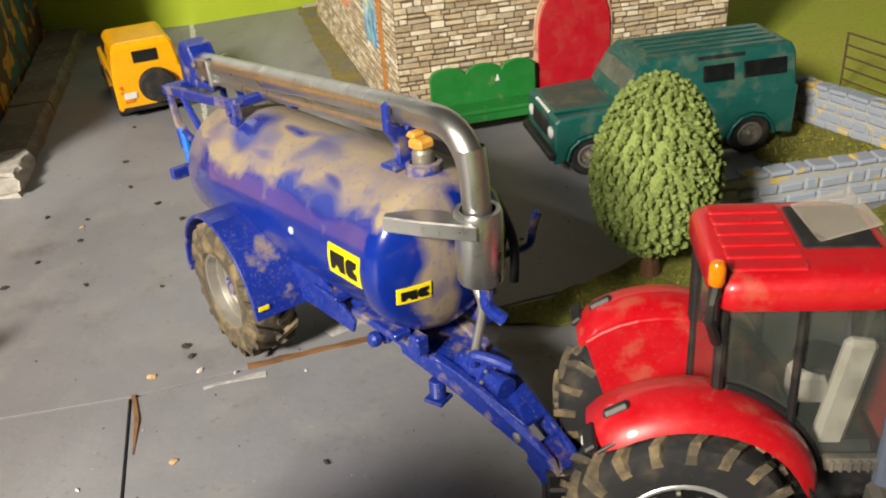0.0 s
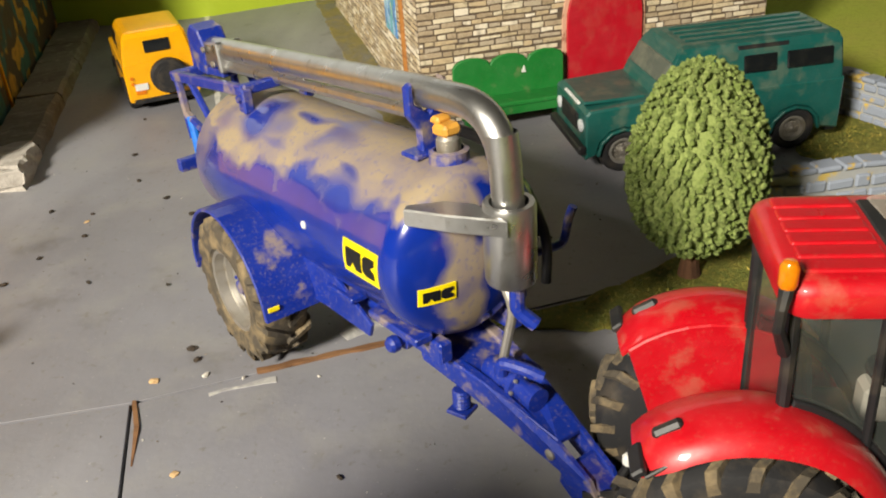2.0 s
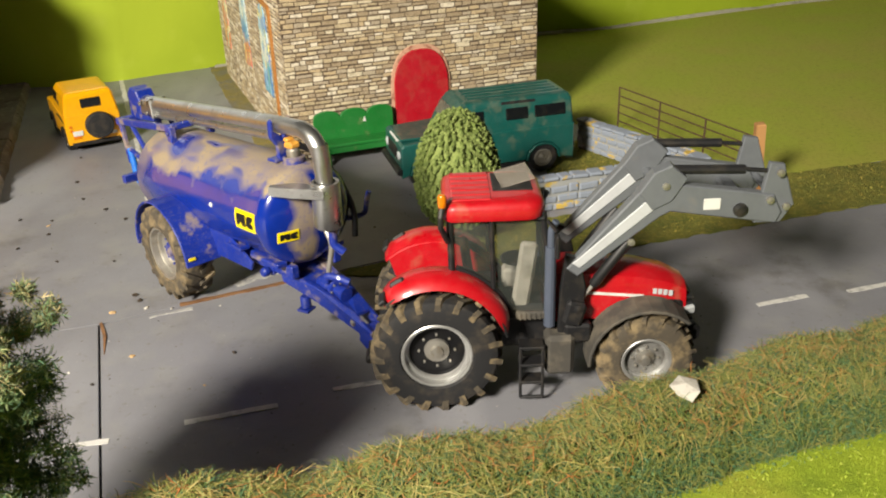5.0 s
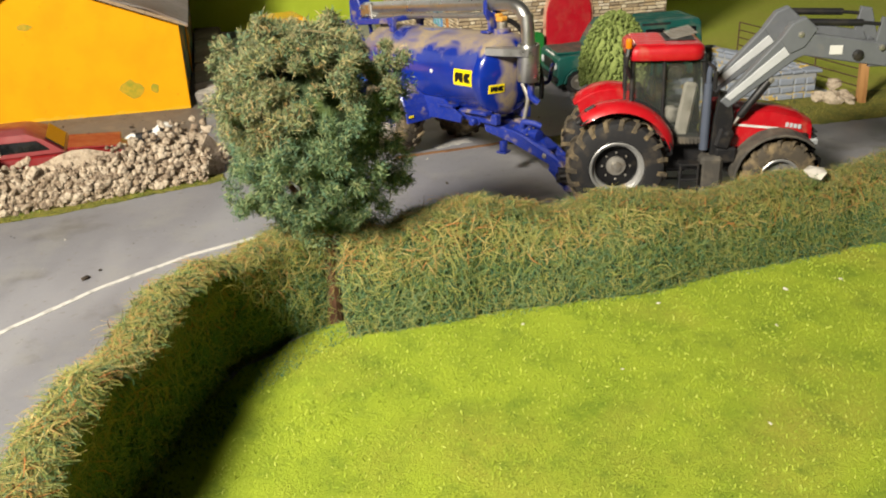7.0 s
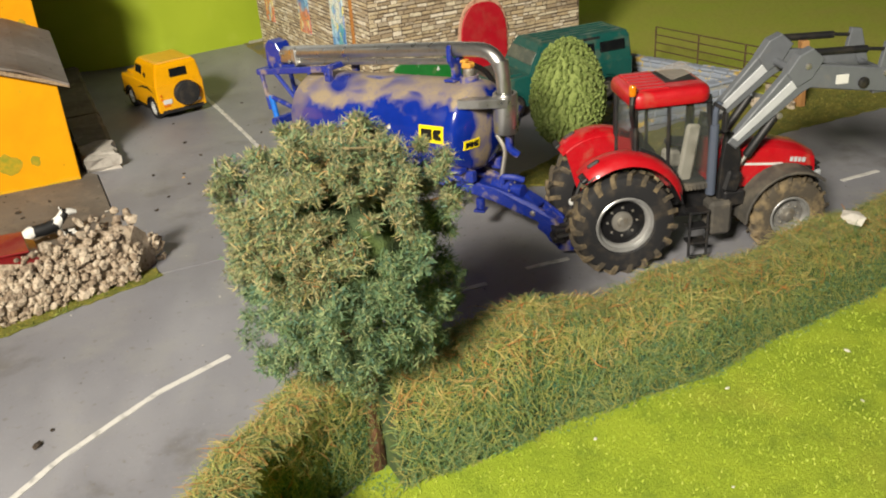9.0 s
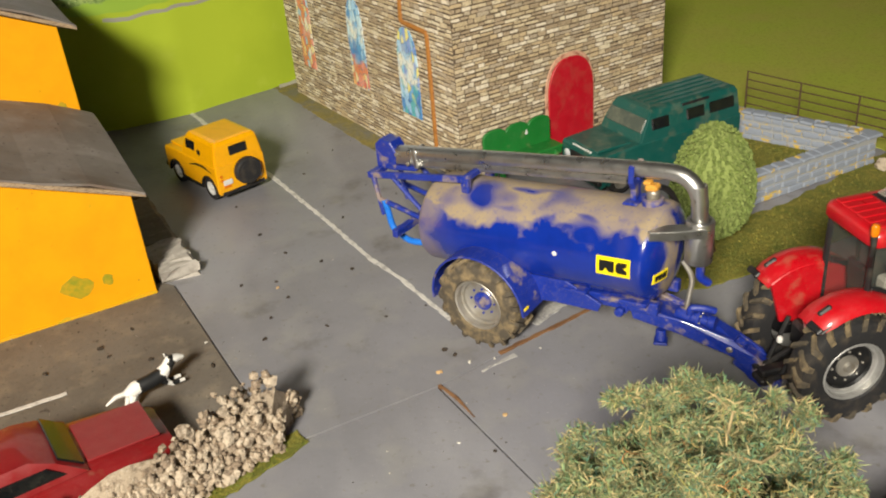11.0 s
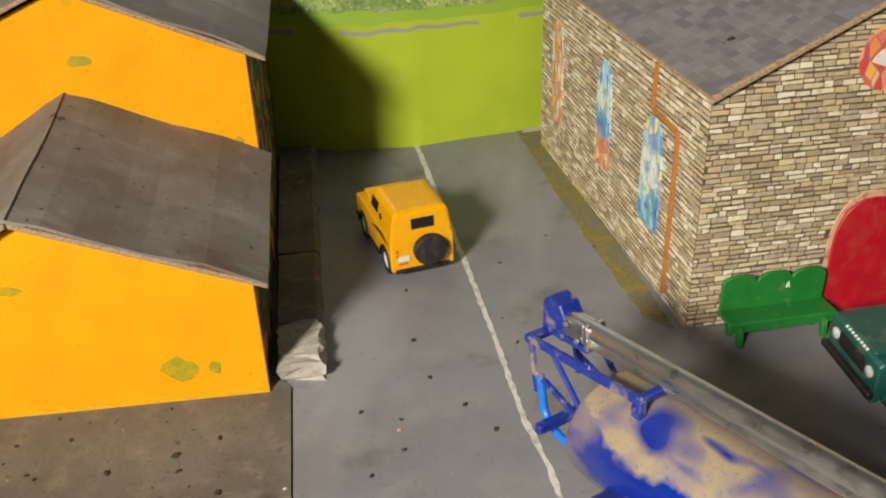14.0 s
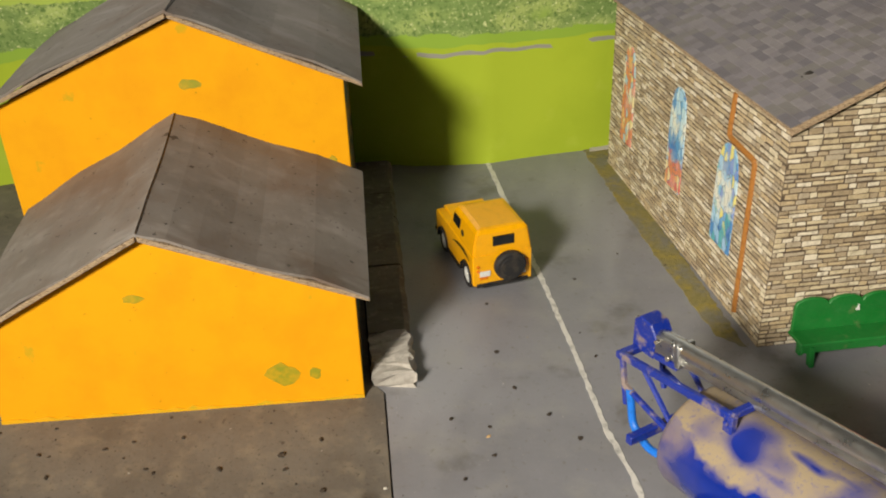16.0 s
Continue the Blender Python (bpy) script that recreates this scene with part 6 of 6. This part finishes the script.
def hedge_tree():
    t = thing("hedge_tree", -60, 68, 0, 0, "bushy grey-green model tree standing in the hedge", "tree")
    bm = bm_new()
    tube(bm, [(0, 0, -1), (0.5, 0, 15), (-0.5, 0.5, 32), (0, 0, 60)], [5.5, 4.5, 4, 2], 12)
    for k in range(6):
        a = k * 1.05
        tube(bm, [(0, 0, 34 + k * 4), (12 * math.cos(a), 12 * math.sin(a), 52 + k * 5), (26 * math.cos(a), 26 * math.sin(a), 66 + k * 7)], [2, 1.4, 0.6], 7)
    part("trunk", bm, "bark", t, "reddish brown trunk")
    bm = bm_new()
    bmesh.ops.create_icosphere(bm, subdivisions=3, radius=1)
    for q in bm.verts:
        d = q.co.normalized()
        k = (abs(d.x) ** 2.6 + abs(d.y) ** 2.6 + abs(d.z) ** 2.6) ** (-1 / 2.6)
        n = noise.noise(d * 2.5)
        q.co = Vector((d.x * 24, d.y * 24, d.z * 29)) * k * (0.9 + 0.2 * n) + Vector((0, -4, 99))
    # dark filling colour stands in for shade deep in the crown
    part("inner_crown", bm, "shade_core", t, smooth=True)
    clump_crown((-2, -4, 98), (37, 37, 41), 5, 120000, (0.8, 2.6, 0.1, 0.28), ("bush_green", "bush_dry"), t)
    for k, pts in enumerate(([(-6, -14, 134), (-2, -10, 139), (4, -18, 141), (12, -14, 139)], [(4, -2, 134), (8, 2, 140), (6, 8, 142)])):
        part("bare_twig", tube(bm_new(), pts, [0.5, 0.45, 0.4, 0.25][:len(pts)], 6), "pale_twig", t, "pale bare twig")


hedge_tree()


def topiary():
    t = thing("topiary_tree", 113, 361, 0, 0, "pale green egg-shaped foam tree on a short trunk", "tree")
    bm = bm_new()
    tube(bm, [(0, 0, -1), (0, 0, 8), (0, 0, 22)], [5, 3.4, 3], 12)
    part("trunk", bm, "bark", t, "brown trunk")
    bm = bm_new()
    bmesh.ops.create_icosphere(bm, subdivisions=3, radius=1)
    prof = lambda z: (1 - 0.16 * z)
    for q in bm.verts:
        q.co = Vector((q.co.x * 23.5 * prof(q.co.z), q.co.y * 23.5 * prof(q.co.z), q.co.z * 36 + 50))
    part("inner_crown", bm, "leaf_pale", t, smooth=True)
    base = bmesh.new()
    bmesh.ops.create_icosphere(base, subdivisions=1, radius=1)
    bv = np.array([v.co[:] for v in base.verts])
    bf = np.array([[v.index for v in f.verts] for f in base.faces])
    base.free()
    rng = np.random.default_rng(9)
    verts, faces = [], []
    n, count = 520, 0
    for k in range(n):
        z = 1 - 2 * (k + 0.5) / n
        a = k * 2.39996 + rng.uniform(-0.06, 0.06)
        r = math.sqrt(1 - z * z)
        out = np.array([r * math.cos(a), r * math.sin(a), 0.65 * z])
        out /= np.linalg.norm(out)
        down = np.array([-z * math.cos(a), -z * math.sin(a), r]) * -1.0
        c = np.array([r * math.cos(a) * 22.6 * prof(z), r * math.sin(a) * 22.6 * prof(z), z * 35 + 50])
        long = rng.uniform(3.2, 5.2)
        sway = np.cross(out, down) * rng.uniform(-0.5, 0.5)
        # one tuft: beads of foam along a short branch that hangs down and outwards
        for q in range(8):
            u = q / 7
            at = c + (down * (u - 0.35) + sway * u) * long + out * (0.6 + 2.4 * math.sin(u * 2.4)) + rng.normal(size=3) * 0.35
            sz = rng.uniform(0.75, 1.35) * (1.1 - 0.35 * u)
            verts.append(bv * (1 + rng.uniform(-0.35, 0.35, (len(bv), 1))) * sz + at)
            faces.append(bf + count * len(bv))
            count += 1
    cloud("crown", np.concatenate(verts), np.concatenate(faces), "leaf_pale", t, "crown of pale green foam clumps")["kind"] = "stuff"


topiary()


# ---- rockery ----
def lump_mesh(bm, c, s, rnd, sub=1):
    r = bmesh.ops.create_icosphere(bm, subdivisions=sub, radius=1, matrix=Matrix.Translation(c) @ Matrix.Rotation(rnd.uniform(0, 6), 4, "Z"))
    o = Vector(c)
    for q in r["verts"]:
        d = q.co - o
        q.co = o + Vector((d.x * s[0], d.y * s[1], d.z * s[2])) * rnd.uniform(0.72, 1.2)


def rockery():
    t = thing("rockery", 0, 0, 0, 0, "bank of crumbly beige stones along the yard", "rocks")
    rnd = random.Random(21)
    line = path_points([(-168, 278), (-200, 262), (-240, 240), (-290, 215), (-360, 190), (-430, 170)], 2)
    bm = bm_new()
    loops = []
    for i, p in enumerate(path_points([(-172, 276), (-200, 262), (-240, 240), (-290, 215), (-360, 190), (-430, 170)], 8)):
        h = 30 + 4 * math.sin(i * 0.9)
        loops.append([(p.x - 6, p.y - 11, 0), (p.x - 4, p.y - 8, h * 0.7), (p.x, p.y, h), (p.x + 4, p.y + 8, h * 0.7), (p.x + 6, p.y + 10, 0)])
    rings(bm, loops)
    part("core", bm, "rock", t)
    def spot():
        i = int(rnd.random() * (len(line) - 1))
        p = line[i]
        tall = 36 + 8 * math.sin(i * 0.09 + 0.6) - (16 if i < 5 else 0)
        z = rnd.uniform(0.5, 1) ** 0.8 * tall * rnd.uniform(0.03, 1)
        w = 15 * (1 - (z / (tall + 6)) ** 2) + 1.5
        off = (-1 if rnd.random() < 0.62 else 1) * w * rnd.uniform(0.7, 1.02)
        return (p.x + off * 0.42, p.y + off * 0.9, z)
    for k in range(260):
        bm = bm_new()
        s = rnd.uniform(2.2, 4.4)
        lump_mesh(bm, spot(), (s, s, s * rnd.uniform(0.7, 1.1)), rnd)
        part("stone", bm, "rock", t)
    base = bmesh.new()
    bmesh.ops.create_icosphere(base, subdivisions=1, radius=1)
    bv = np.array([v.co[:] for v in base.verts])
    bf = np.array([[v.index for v in f.verts] for f in base.faces])
    base.free()
    rng = np.random.default_rng(3)
    verts, faces = [], []
    for k in range(3800):
        sz = rng.uniform(0.8, 2.4)
        verts.append(bv * (1 + rng.uniform(-0.35, 0.35, (len(bv), 1))) * sz + np.array(spot()))
        faces.append(bf + k * len(bv))
    cloud("rubble", np.concatenate(verts), np.concatenate(faces), "rock", t, "fine crumbly stones")["kind"] = "stuff"


rockery()


# ---- churchyard wall, gate, post ----
def yard_wall(points, height, thick, seed):
    t = thing("churchyard_wall", 0, 0, 0, 0, "low grey stone wall with yellow lichen", "wall")
    rnd = random.Random(seed)
    for a, b in zip(points, points[1:]):
        a, b = Vector((*a, 0)), Vector((*b, 0))
        d = (b - a).normalized()
        s = Vector((-d.y, d.x, 0))
        L = (b - a).length
        bm = bm_new()
        box(bm, (L / 2, 0, height / 2), (L, thick - 1.5, height), 0.6)
        for q in bm.verts:
            p = a + d * q.co.x + s * q.co.y
            q.co = Vector((p.x, p.y, q.co.z))
        part("filling", bm, "wall_filler", t)
        for face in (-1, 1):
            for x0, x1, z0, z1 in stone_rows(L, height - 3, lambda x, z: False, seed + face, 4, 6.5, (7, 15)):
                bm = bm_new()
                box(bm, ((x0 + x1) / 2, face * (thick / 2 - 0.9), (z0 + z1) / 2), (x1 - x0 - 0.5, 2.4 + rnd.uniform(0, 0.8), z1 - z0 - 0.4), 0.7, turned(0, rnd.uniform(-3, 3), 0))
                for q in bm.verts:
                    p = a + d * q.co.x + s * q.co.y
                    q.co = Vector((p.x, p.y, q.co.z))
                part("stone", bm, "grey_wall_stone", t)
        x = 0
        while x < L:
            w = rnd.uniform(8, 14)
            bm = bm_new()
            box(bm, (min(x + w / 2, L - 2), 0, height + 0.6), (w - 0.6, thick + 1.5, 2.6), 0.8, turned(rnd.uniform(-3, 3), rnd.uniform(-3, 3), rnd.uniform(-4, 4)))
            for q in bm.verts:
                p = a + d * q.co.x + s * q.co.y
                q.co = Vector((p.x, p.y, q.co.z))
            part("coping_stone", bm, "grey_wall_stone", t)
            x += w
    return t


yard_wall([(150, 404), (288, 434), (222, 530)], 22, 8, 31)


def gate():
    t = thing("field_gate", 0, 0, 0, 0, "thin dark wire gate behind the churchyard wall", "gate")
    a, b = Vector((259, 560, 0)), Vector((322, 424, 0))
    for k in range(5):
        bm = bm_new()
        z = 10 + k * 7
        tube(bm, [(a.x, a.y, z), (b.x, b.y, z)], 0.55, 6)
        part("rail", bm, "rust_wire", t)
    for u in (0, 0.33, 0.66, 1):
        p = a.lerp(b, u)
        bm = bm_new()
        tube(bm, [(p.x, p.y, 0), (p.x, p.y, 38)], 0.7, 6)
        part("upright", bm, "rust_wire", t)


MAT["rust_wire"] = Mat("rust_wire", rgb("5a4632"), 0.7, 0.3).patch(300, 0.5, 0.7, rgb("3a2c20")).m
gate()
post = thing("gate_post", 319, 412, 0, 0, "leaning raw wooden gate post", "post", tilt=(3, -4))
part("post", prism(bm_new(), [(-3.4, -3), (3, -3.4), (3.4, 2.8), (-2.8, 3.2)], -1, 54, bevel=0.5), "wood", post)
for k, (x, y, s) in enumerate(((296, 414, 8), (305, 420, 7), (288, 419, 6.5), (300, 410, 5), (310, 411, 5.5), (298, 418, 6))):
    rk = random.Random(k + 50)
    bm = bm_new()
    lump_mesh(bm, (0, 0, 0), (s, s, s * 0.8), rk, 2)
    st = part("stone", bm, "rock")
    st.matrix_basis = pose(x * MM, y * MM, (s * 0.6 if k < 5 else 15) * MM, 0, 0, 40 * k)
    tagged(st, "rough beige stone heaped by the gate post", "stone", "stones by the gate post")


# ---- toy dog ----
def dog():
    bm = bm_new()
    tube(bm, [(-19, 0, 13), (-12, 0, 14.5), (0, 0, 14), (9, 0, 15), (14, 0, 19), (18, 0, 23), (23, 0, 22.5), (27, 0, 21)], [2.5, 5, 5.2, 5.4, 4, 4.2, 2.8, 1.6], 12)
    tube(bm, [(-18, 0, 14), (-25, 0, 15), (-33, 0, 12)], [1.8, 1.6, 0.7], 8)
    for s in (-1, 1):
        tube(bm, [(-14, s * 3, 12), (-17, s * 3.4, 6), (-20, s * 3.4, 0)], [3, 1.8, 1.3], 8)
        tube(bm, [(8, s * 3, 12), (14, s * 3.2, 6), (23, s * 3.2, 5)], [2.6, 1.6, 1.2], 8)
        tube(bm, [(17, s * 2.6, 25), (15.5, s * 4, 27.5)], [1.6, 0.4], 6)
    m = Mat("dog_coat", rgb("e2e0da"), 0.6)
    sep = m.t.nodes.new("ShaderNodeSeparateXYZ")
    m.link(m.co, sep.inputs[0])
    x = m.math("ADD", sep.outputs[0], m.math("MULTIPLY", m.math("SUBTRACT", m.noise(120, 2), 0.5), 0.012))
    saddle = m.math("MULTIPLY", m.ramp(x, -0.010, -0.009), m.ramp(x, 0.0095, 0.0085))
    m.mix(saddle, rgb("17181a"))
    m.mix(m.math("MULTIPLY", m.ramp(x, 0.0145, 0.0152), m.ramp(x, 0.0205, 0.0198)), rgb("17181a"))
    ob = part("dog_figurine", bm, m.bump(500, 0.3, 0.0004).m, smooth=True)
    ob.matrix_basis = pose(-0.2375, 0.334, 0, 0, 0, 27)
    ob.scale = (0.78,) * 3
    tagged(ob, "small black and white plastic dog figurine on the yard", "figurine")


dog()


# ---- litter, tufts and small dirt ----
def chip(name, x, y, s, mat, label, cat, seed, flat=0.45, z=0.0):
    rk = random.Random(seed)
    bm = bm_new()
    s *= 0.8
    lump_mesh(bm, (0, 0, 0), (s, s * rk.uniform(0.5, 0.9), s * flat), rk, 1)
    o = part(name, bm, mat)
    o.matrix_basis = pose(x * MM, y * MM, (z + s * flat * 0.6) * MM, 0, 0, rk.uniform(0, 360))
    return tagged(o, label, cat, name + "s on the ground")


MAT["dark_crumb"] = Mat("dark_crumb", rgb("3a3128"), 0.95).patch(300, 0.5, 0.7, rgb("57493a")).bump(600, 1, 0.001).m
MAT["pale_chip"] = Mat("pale_chip", rgb("c2a275"), 0.85).patch(300, 0.5, 0.7, rgb("9d7d55")).m
MAT["white_crumb"] = Mat("white_crumb", rgb("cfcac0"), 0.85).patch(300, 0.5, 0.7, rgb("a8a296")).m
for k, (x, y, s) in enumerate(((-128, 448, 2.6), (-103, 508, 2.2), (-165, 505, 2.4), (-76, 318, 2.6), (-72, 311, 2.8), (-155, 410, 2.4), (-168, 390, 2.2), (-150, 470, 2.0), (-183, 437, 2.4), (-270, 395, 3.4), (-252, 410, 2.6), (-300, 380, 3), (-240, 372, 2.4), (-205, 352, 3.0), (-330, 402, 2.2), (-10, 250, 2.0), (-178, 560, 2.0), (-120, 600, 1.6), (-90, 640, 1.6), (-200, 118, 3.2), (-196, 128, 1.8), (60, 395, 1.4), (48, 412, 1.4), (-75, 228, 1.5))):
    chip("dirt_crumb", x, y, s, "dark_crumb", "dark crumb of dried dirt", "dirt", k + 3)
rk = random.Random(77)
for k in range(34):
    # most of the crumbs lie on the yard by the barn wall, a few on the road
    u, v = rk.uniform(0, 1), rk.uniform(0, 1) ** 1.5
    x, y = (-250 - 190 * u, 442 - 48 * u - 70 * v) if k < 22 else (-175 + 130 * u, 360 + 300 * v)
    chip("dirt_crumb", x, y, rk.uniform(1.0, 2.6), "dark_crumb", "dark crumb of dried dirt", "dirt", k + 200, 0.35)
for k, (x, y, s) in enumerate(((-84, 299, 3.0), (-160, 425, 2.2), (-62, 252, 2.2), (-20, 222, 1.4))):
    chip("wood_chip", x, y, s, "pale_chip", "pale tan flake of wood", "chip", k + 60, 0.25)
for k, (x, y, s) in enumerate(((-66, 302, 2.4), (-52, 300, 1.5), (-208, 378, 1.6), (-25, 300, 1.2), (-240, 346, 1.3), (30, 60, 1.6), (96, 78, 1.8), (160, 90, 2.2), (145, 55, 1.6), (190, 100, 1.8), (120, -20, 1.4), (70, 20, 1.2), (-90, 240, 1.3), (0, 70, 1.6))):
    chip("white_crumb", x, y, s, "white_crumb", "small whitish crumb of plaster", "crumb", k + 90, 0.4, 0.5 if y < 120 else 0)
chip("white_rock", 183, 133, 9, "white_crumb", "whitish lump lying on the hedge top", "stone", 140, 0.45, 43)


def specks():
    """Countless tiny bits of grit over the boards."""
    rng = np.random.default_rng(14)
    n = 900
    c = np.stack([rng.uniform(-400, 330, n), rng.uniform(150, 800, n), np.full(n, 0.1)], 1)
    s = rng.uniform(0.15, 0.6, n)[:, None]
    base = np.array([(1, 0, 0), (0, 1, 0), (-1, 0, 0), (0, -1, 0), (0, 0, 0.9)])
    v = c[:, None, :] + base[None] * s[:, None] * rng.uniform(0.5, 1.3, (n, 5, 1))
    k = np.arange(n)[:, None] * 5
    f = np.concatenate([k + np.array([t]) for t in ((0, 1, 4), (1, 2, 4), (2, 3, 4), (3, 0, 4))])
    ob = cloud("grit", v.reshape(-1, 3), f, "grit_tones")
    tagged(ob, "scattered fine grit on the boards", "grit", kind="stuff")


MAT["grit_tones"] = Mat("grit_tones", rgb("4a4238"), 0.9).per_piece([rgb(c) for c in ("3a332b", "b9b4aa", "5a4f42", "2c2620", "8c8171")]).m
specks()


def inside(p, poly):
    x, y = p[:, 0], p[:, 1]
    hit = np.zeros(len(p), bool)
    for (x0, y0), (x1, y1) in zip(poly, poly[1:] + poly[:1]):
        cross = ((y0 > y) != (y1 > y)) & (x < (x1 - x0) * (y - y0) / (y1 - y0 + 1e-9) + x0)
        hit ^= cross
    return hit


def tufts(name, poly, n, size, mat, label, seed, z=0.6):
    rng = np.random.default_rng(seed)
    a = np.array(poly, float)
    p = np.stack([rng.uniform(a[:, 0].min(), a[:, 0].max(), n), rng.uniform(a[:, 1].min(), a[:, 1].max(), n)], 1)
    p = p[inside(p, poly)]
    # thin and thick spots
    keep = rng.uniform(size=len(p)) < 0.6 + 0.4 * np.sin(p[:, 0] * 0.13 + seed) * np.sin(p[:, 1] * 0.11)
    p = p[keep]

    def place(n, rng):
        q = np.concatenate([p, np.full((len(p), 1), z)], 1)
        up = np.zeros((len(p), 3))
        up[:, 2] = 1.1
        return q, up

    v, f = blades(len(p), place, size, seed, 0.8)
    tagged(cloud(name, v, f, mat), label, "grass", kind="stuff")


tufts("field_grass", [(-92, 0), (-62, 55), (-40, 62), (86, 97), (200, 144), (320, 176), (330, -60), (150, -200), (-60, -220), (-98, -140)], 70000, (0.8, 2.0, 0.12, 0.3), "grass_tuft", "short bright grass fibres of the field", 31)
tufts("verge_moss", [(34, 330), (70, 343), (125, 381), (190, 396), (300, 436), (440, 464), (436, 410), (243, 356), (150, 334), (90, 326)], 16000, (0.8, 2.4, 0.12, 0.35), "moss_tuft", "mossy tufts of the road verge", 32)
tufts("churchyard_moss", [(196, 518), (188, 472), (228, 450), (282, 438), (294, 468), (260, 552), (226, 545)], 7000, (0.8, 2.0, 0.12, 0.35), "moss_tuft", "mossy tufts in the churchyard", 33)
tufts("church_moss", [(-8, 530), (-28, 547), (-60, 640), (-114, 834), (-96, 842), (-84, 775)], 1600, (0.4, 1.0, 0.12, 0.3), "moss_tuft", "thin yellow moss beside the church", 34)
ROCK_VERGE = [(-160, 266), (-205, 240), (-250, 212), (-330, 178), (-430, 148), (-430, 172), (-330, 202), (-250, 238), (-200, 260), (-166, 278)]
sheet("rock_verge", ROCK_VERGE, "moss", "mossy grass verge below the rockery", "grass", 0.9, 8, step=4)
tufts("rock_moss", ROCK_VERGE, 16000, (0.8, 3.0, 0.12, 0.35), "verge_green", "green tufts below the rockery", 35)
MAT["splinter"] = Mat("splinter", rgb("7d5a3a"), 0.85).patch(200, 0.45, 0.65, rgb("5e4028"), 1, 4, (0.2, 1, 1)).m
tagged(part("wood_splinter", rings(bm_new(), [[(-88.2, 288, -2), (-86.6, 288, -2), (-86.6, 288, 0.6), (-88.2, 288, 0.5)], [(-82.6, 274, -2), (-80.2, 274, -2), (-80.6, 274, 0.8), (-82.4, 274, 0.6)], [(-77.2, 256, -2), (-76.6, 256, -2), (-76.6, 256, 0.1), (-77.2, 256, 0.1)]]), "splinter"), "raised splinter of wood along the board joint", "splinter", kind="structure")
tagged(part("plywood_lip", ribbon([(-48, 303.5), (-20, 313), (8, 323), (30, 332)], 2.2, 1.1, 0.5, 9), "splinter"), "exposed plywood edge along the board joint", "edging", kind="structure")

# scuffed paint under the tanker and strips of dark green flock at the foot of the hedges
stripe("paint_scuff", [(-20, 324), (-9, 333), (4, 341)], (6, 10), "pale scuffed paint on the road board", 1.6, 11, "scuff", 0.3)
stripe("paint_scuff", [(-62, 291), (-48, 297), (-40, 299)], (1.5, 3), "pale scuffed paint on the road board", 0.8, 12, "scuff", 0.3)
tufts("hedge_litter", [(-56, 66), (-40, 54), (20, 66), (86, 82), (200, 128), (320, 160), (320, 176), (200, 146), (86, 99), (-40, 64)], 26000, (0.6, 1.8, 0.1, 0.25), "hedge_flock", "dark green flock along the hedge foot", 41, 0.9)
tufts("bend_litter", [(-56, 66), (-44, 56), (-66, 30), (-86, 0), (-96, -60), (-100, -180), (-114, -180), (-110, -22), (-98, 18), (-78, 46)], 24000, (0.6, 1.8, 0.1, 0.25), "hedge_flock", "dark green flock along the bend hedge", 42, 0.9)


# ---- church stones, last ----
def lay_stones():
    near = [b for b, n in CHURCH_STONES if n][:300]
    rest = [b for b, n in CHURCH_STONES if not n] + [b for b, n in CHURCH_STONES if n][300:]
    for b in near:
        me = bpy.data.meshes.new("stone")
        me.from_pydata([(x * MM, y * MM, z * MM) for x, y, z in b], [], STONE_FACES)
        me.materials.append(MAT["stone_single"])
        ob = new("stone", me)
        ob.parent = CHURCH_THING
    verts, faces = [], []
    for b in rest:
        k = len(verts)
        verts += b
        faces += [tuple(i + k for i in f) for f in STONE_FACES]
    cloud("stonework", verts, faces, "stone", CHURCH_THING)["kind"] = "stuff"


STONE_TONES = [rgb(c) for c in ("b8a684", "c8b898", "a8967a", "d4c8ac", "9c8a6e", "bda884", "ad9f88", "ddd2bc")]
MAT["stone_single"] = Mat("stone_single", rgb("a8977c"), 0.85).per_piece(STONE_TONES, False).patch(260, 0.5, 0.7, rgb("75664f"), 0.55).patch(900, 0.5, 0.7, rgb("d6ccb8"), 0.3).bump(900, 0.3, 0.0002).m
lay_stones()
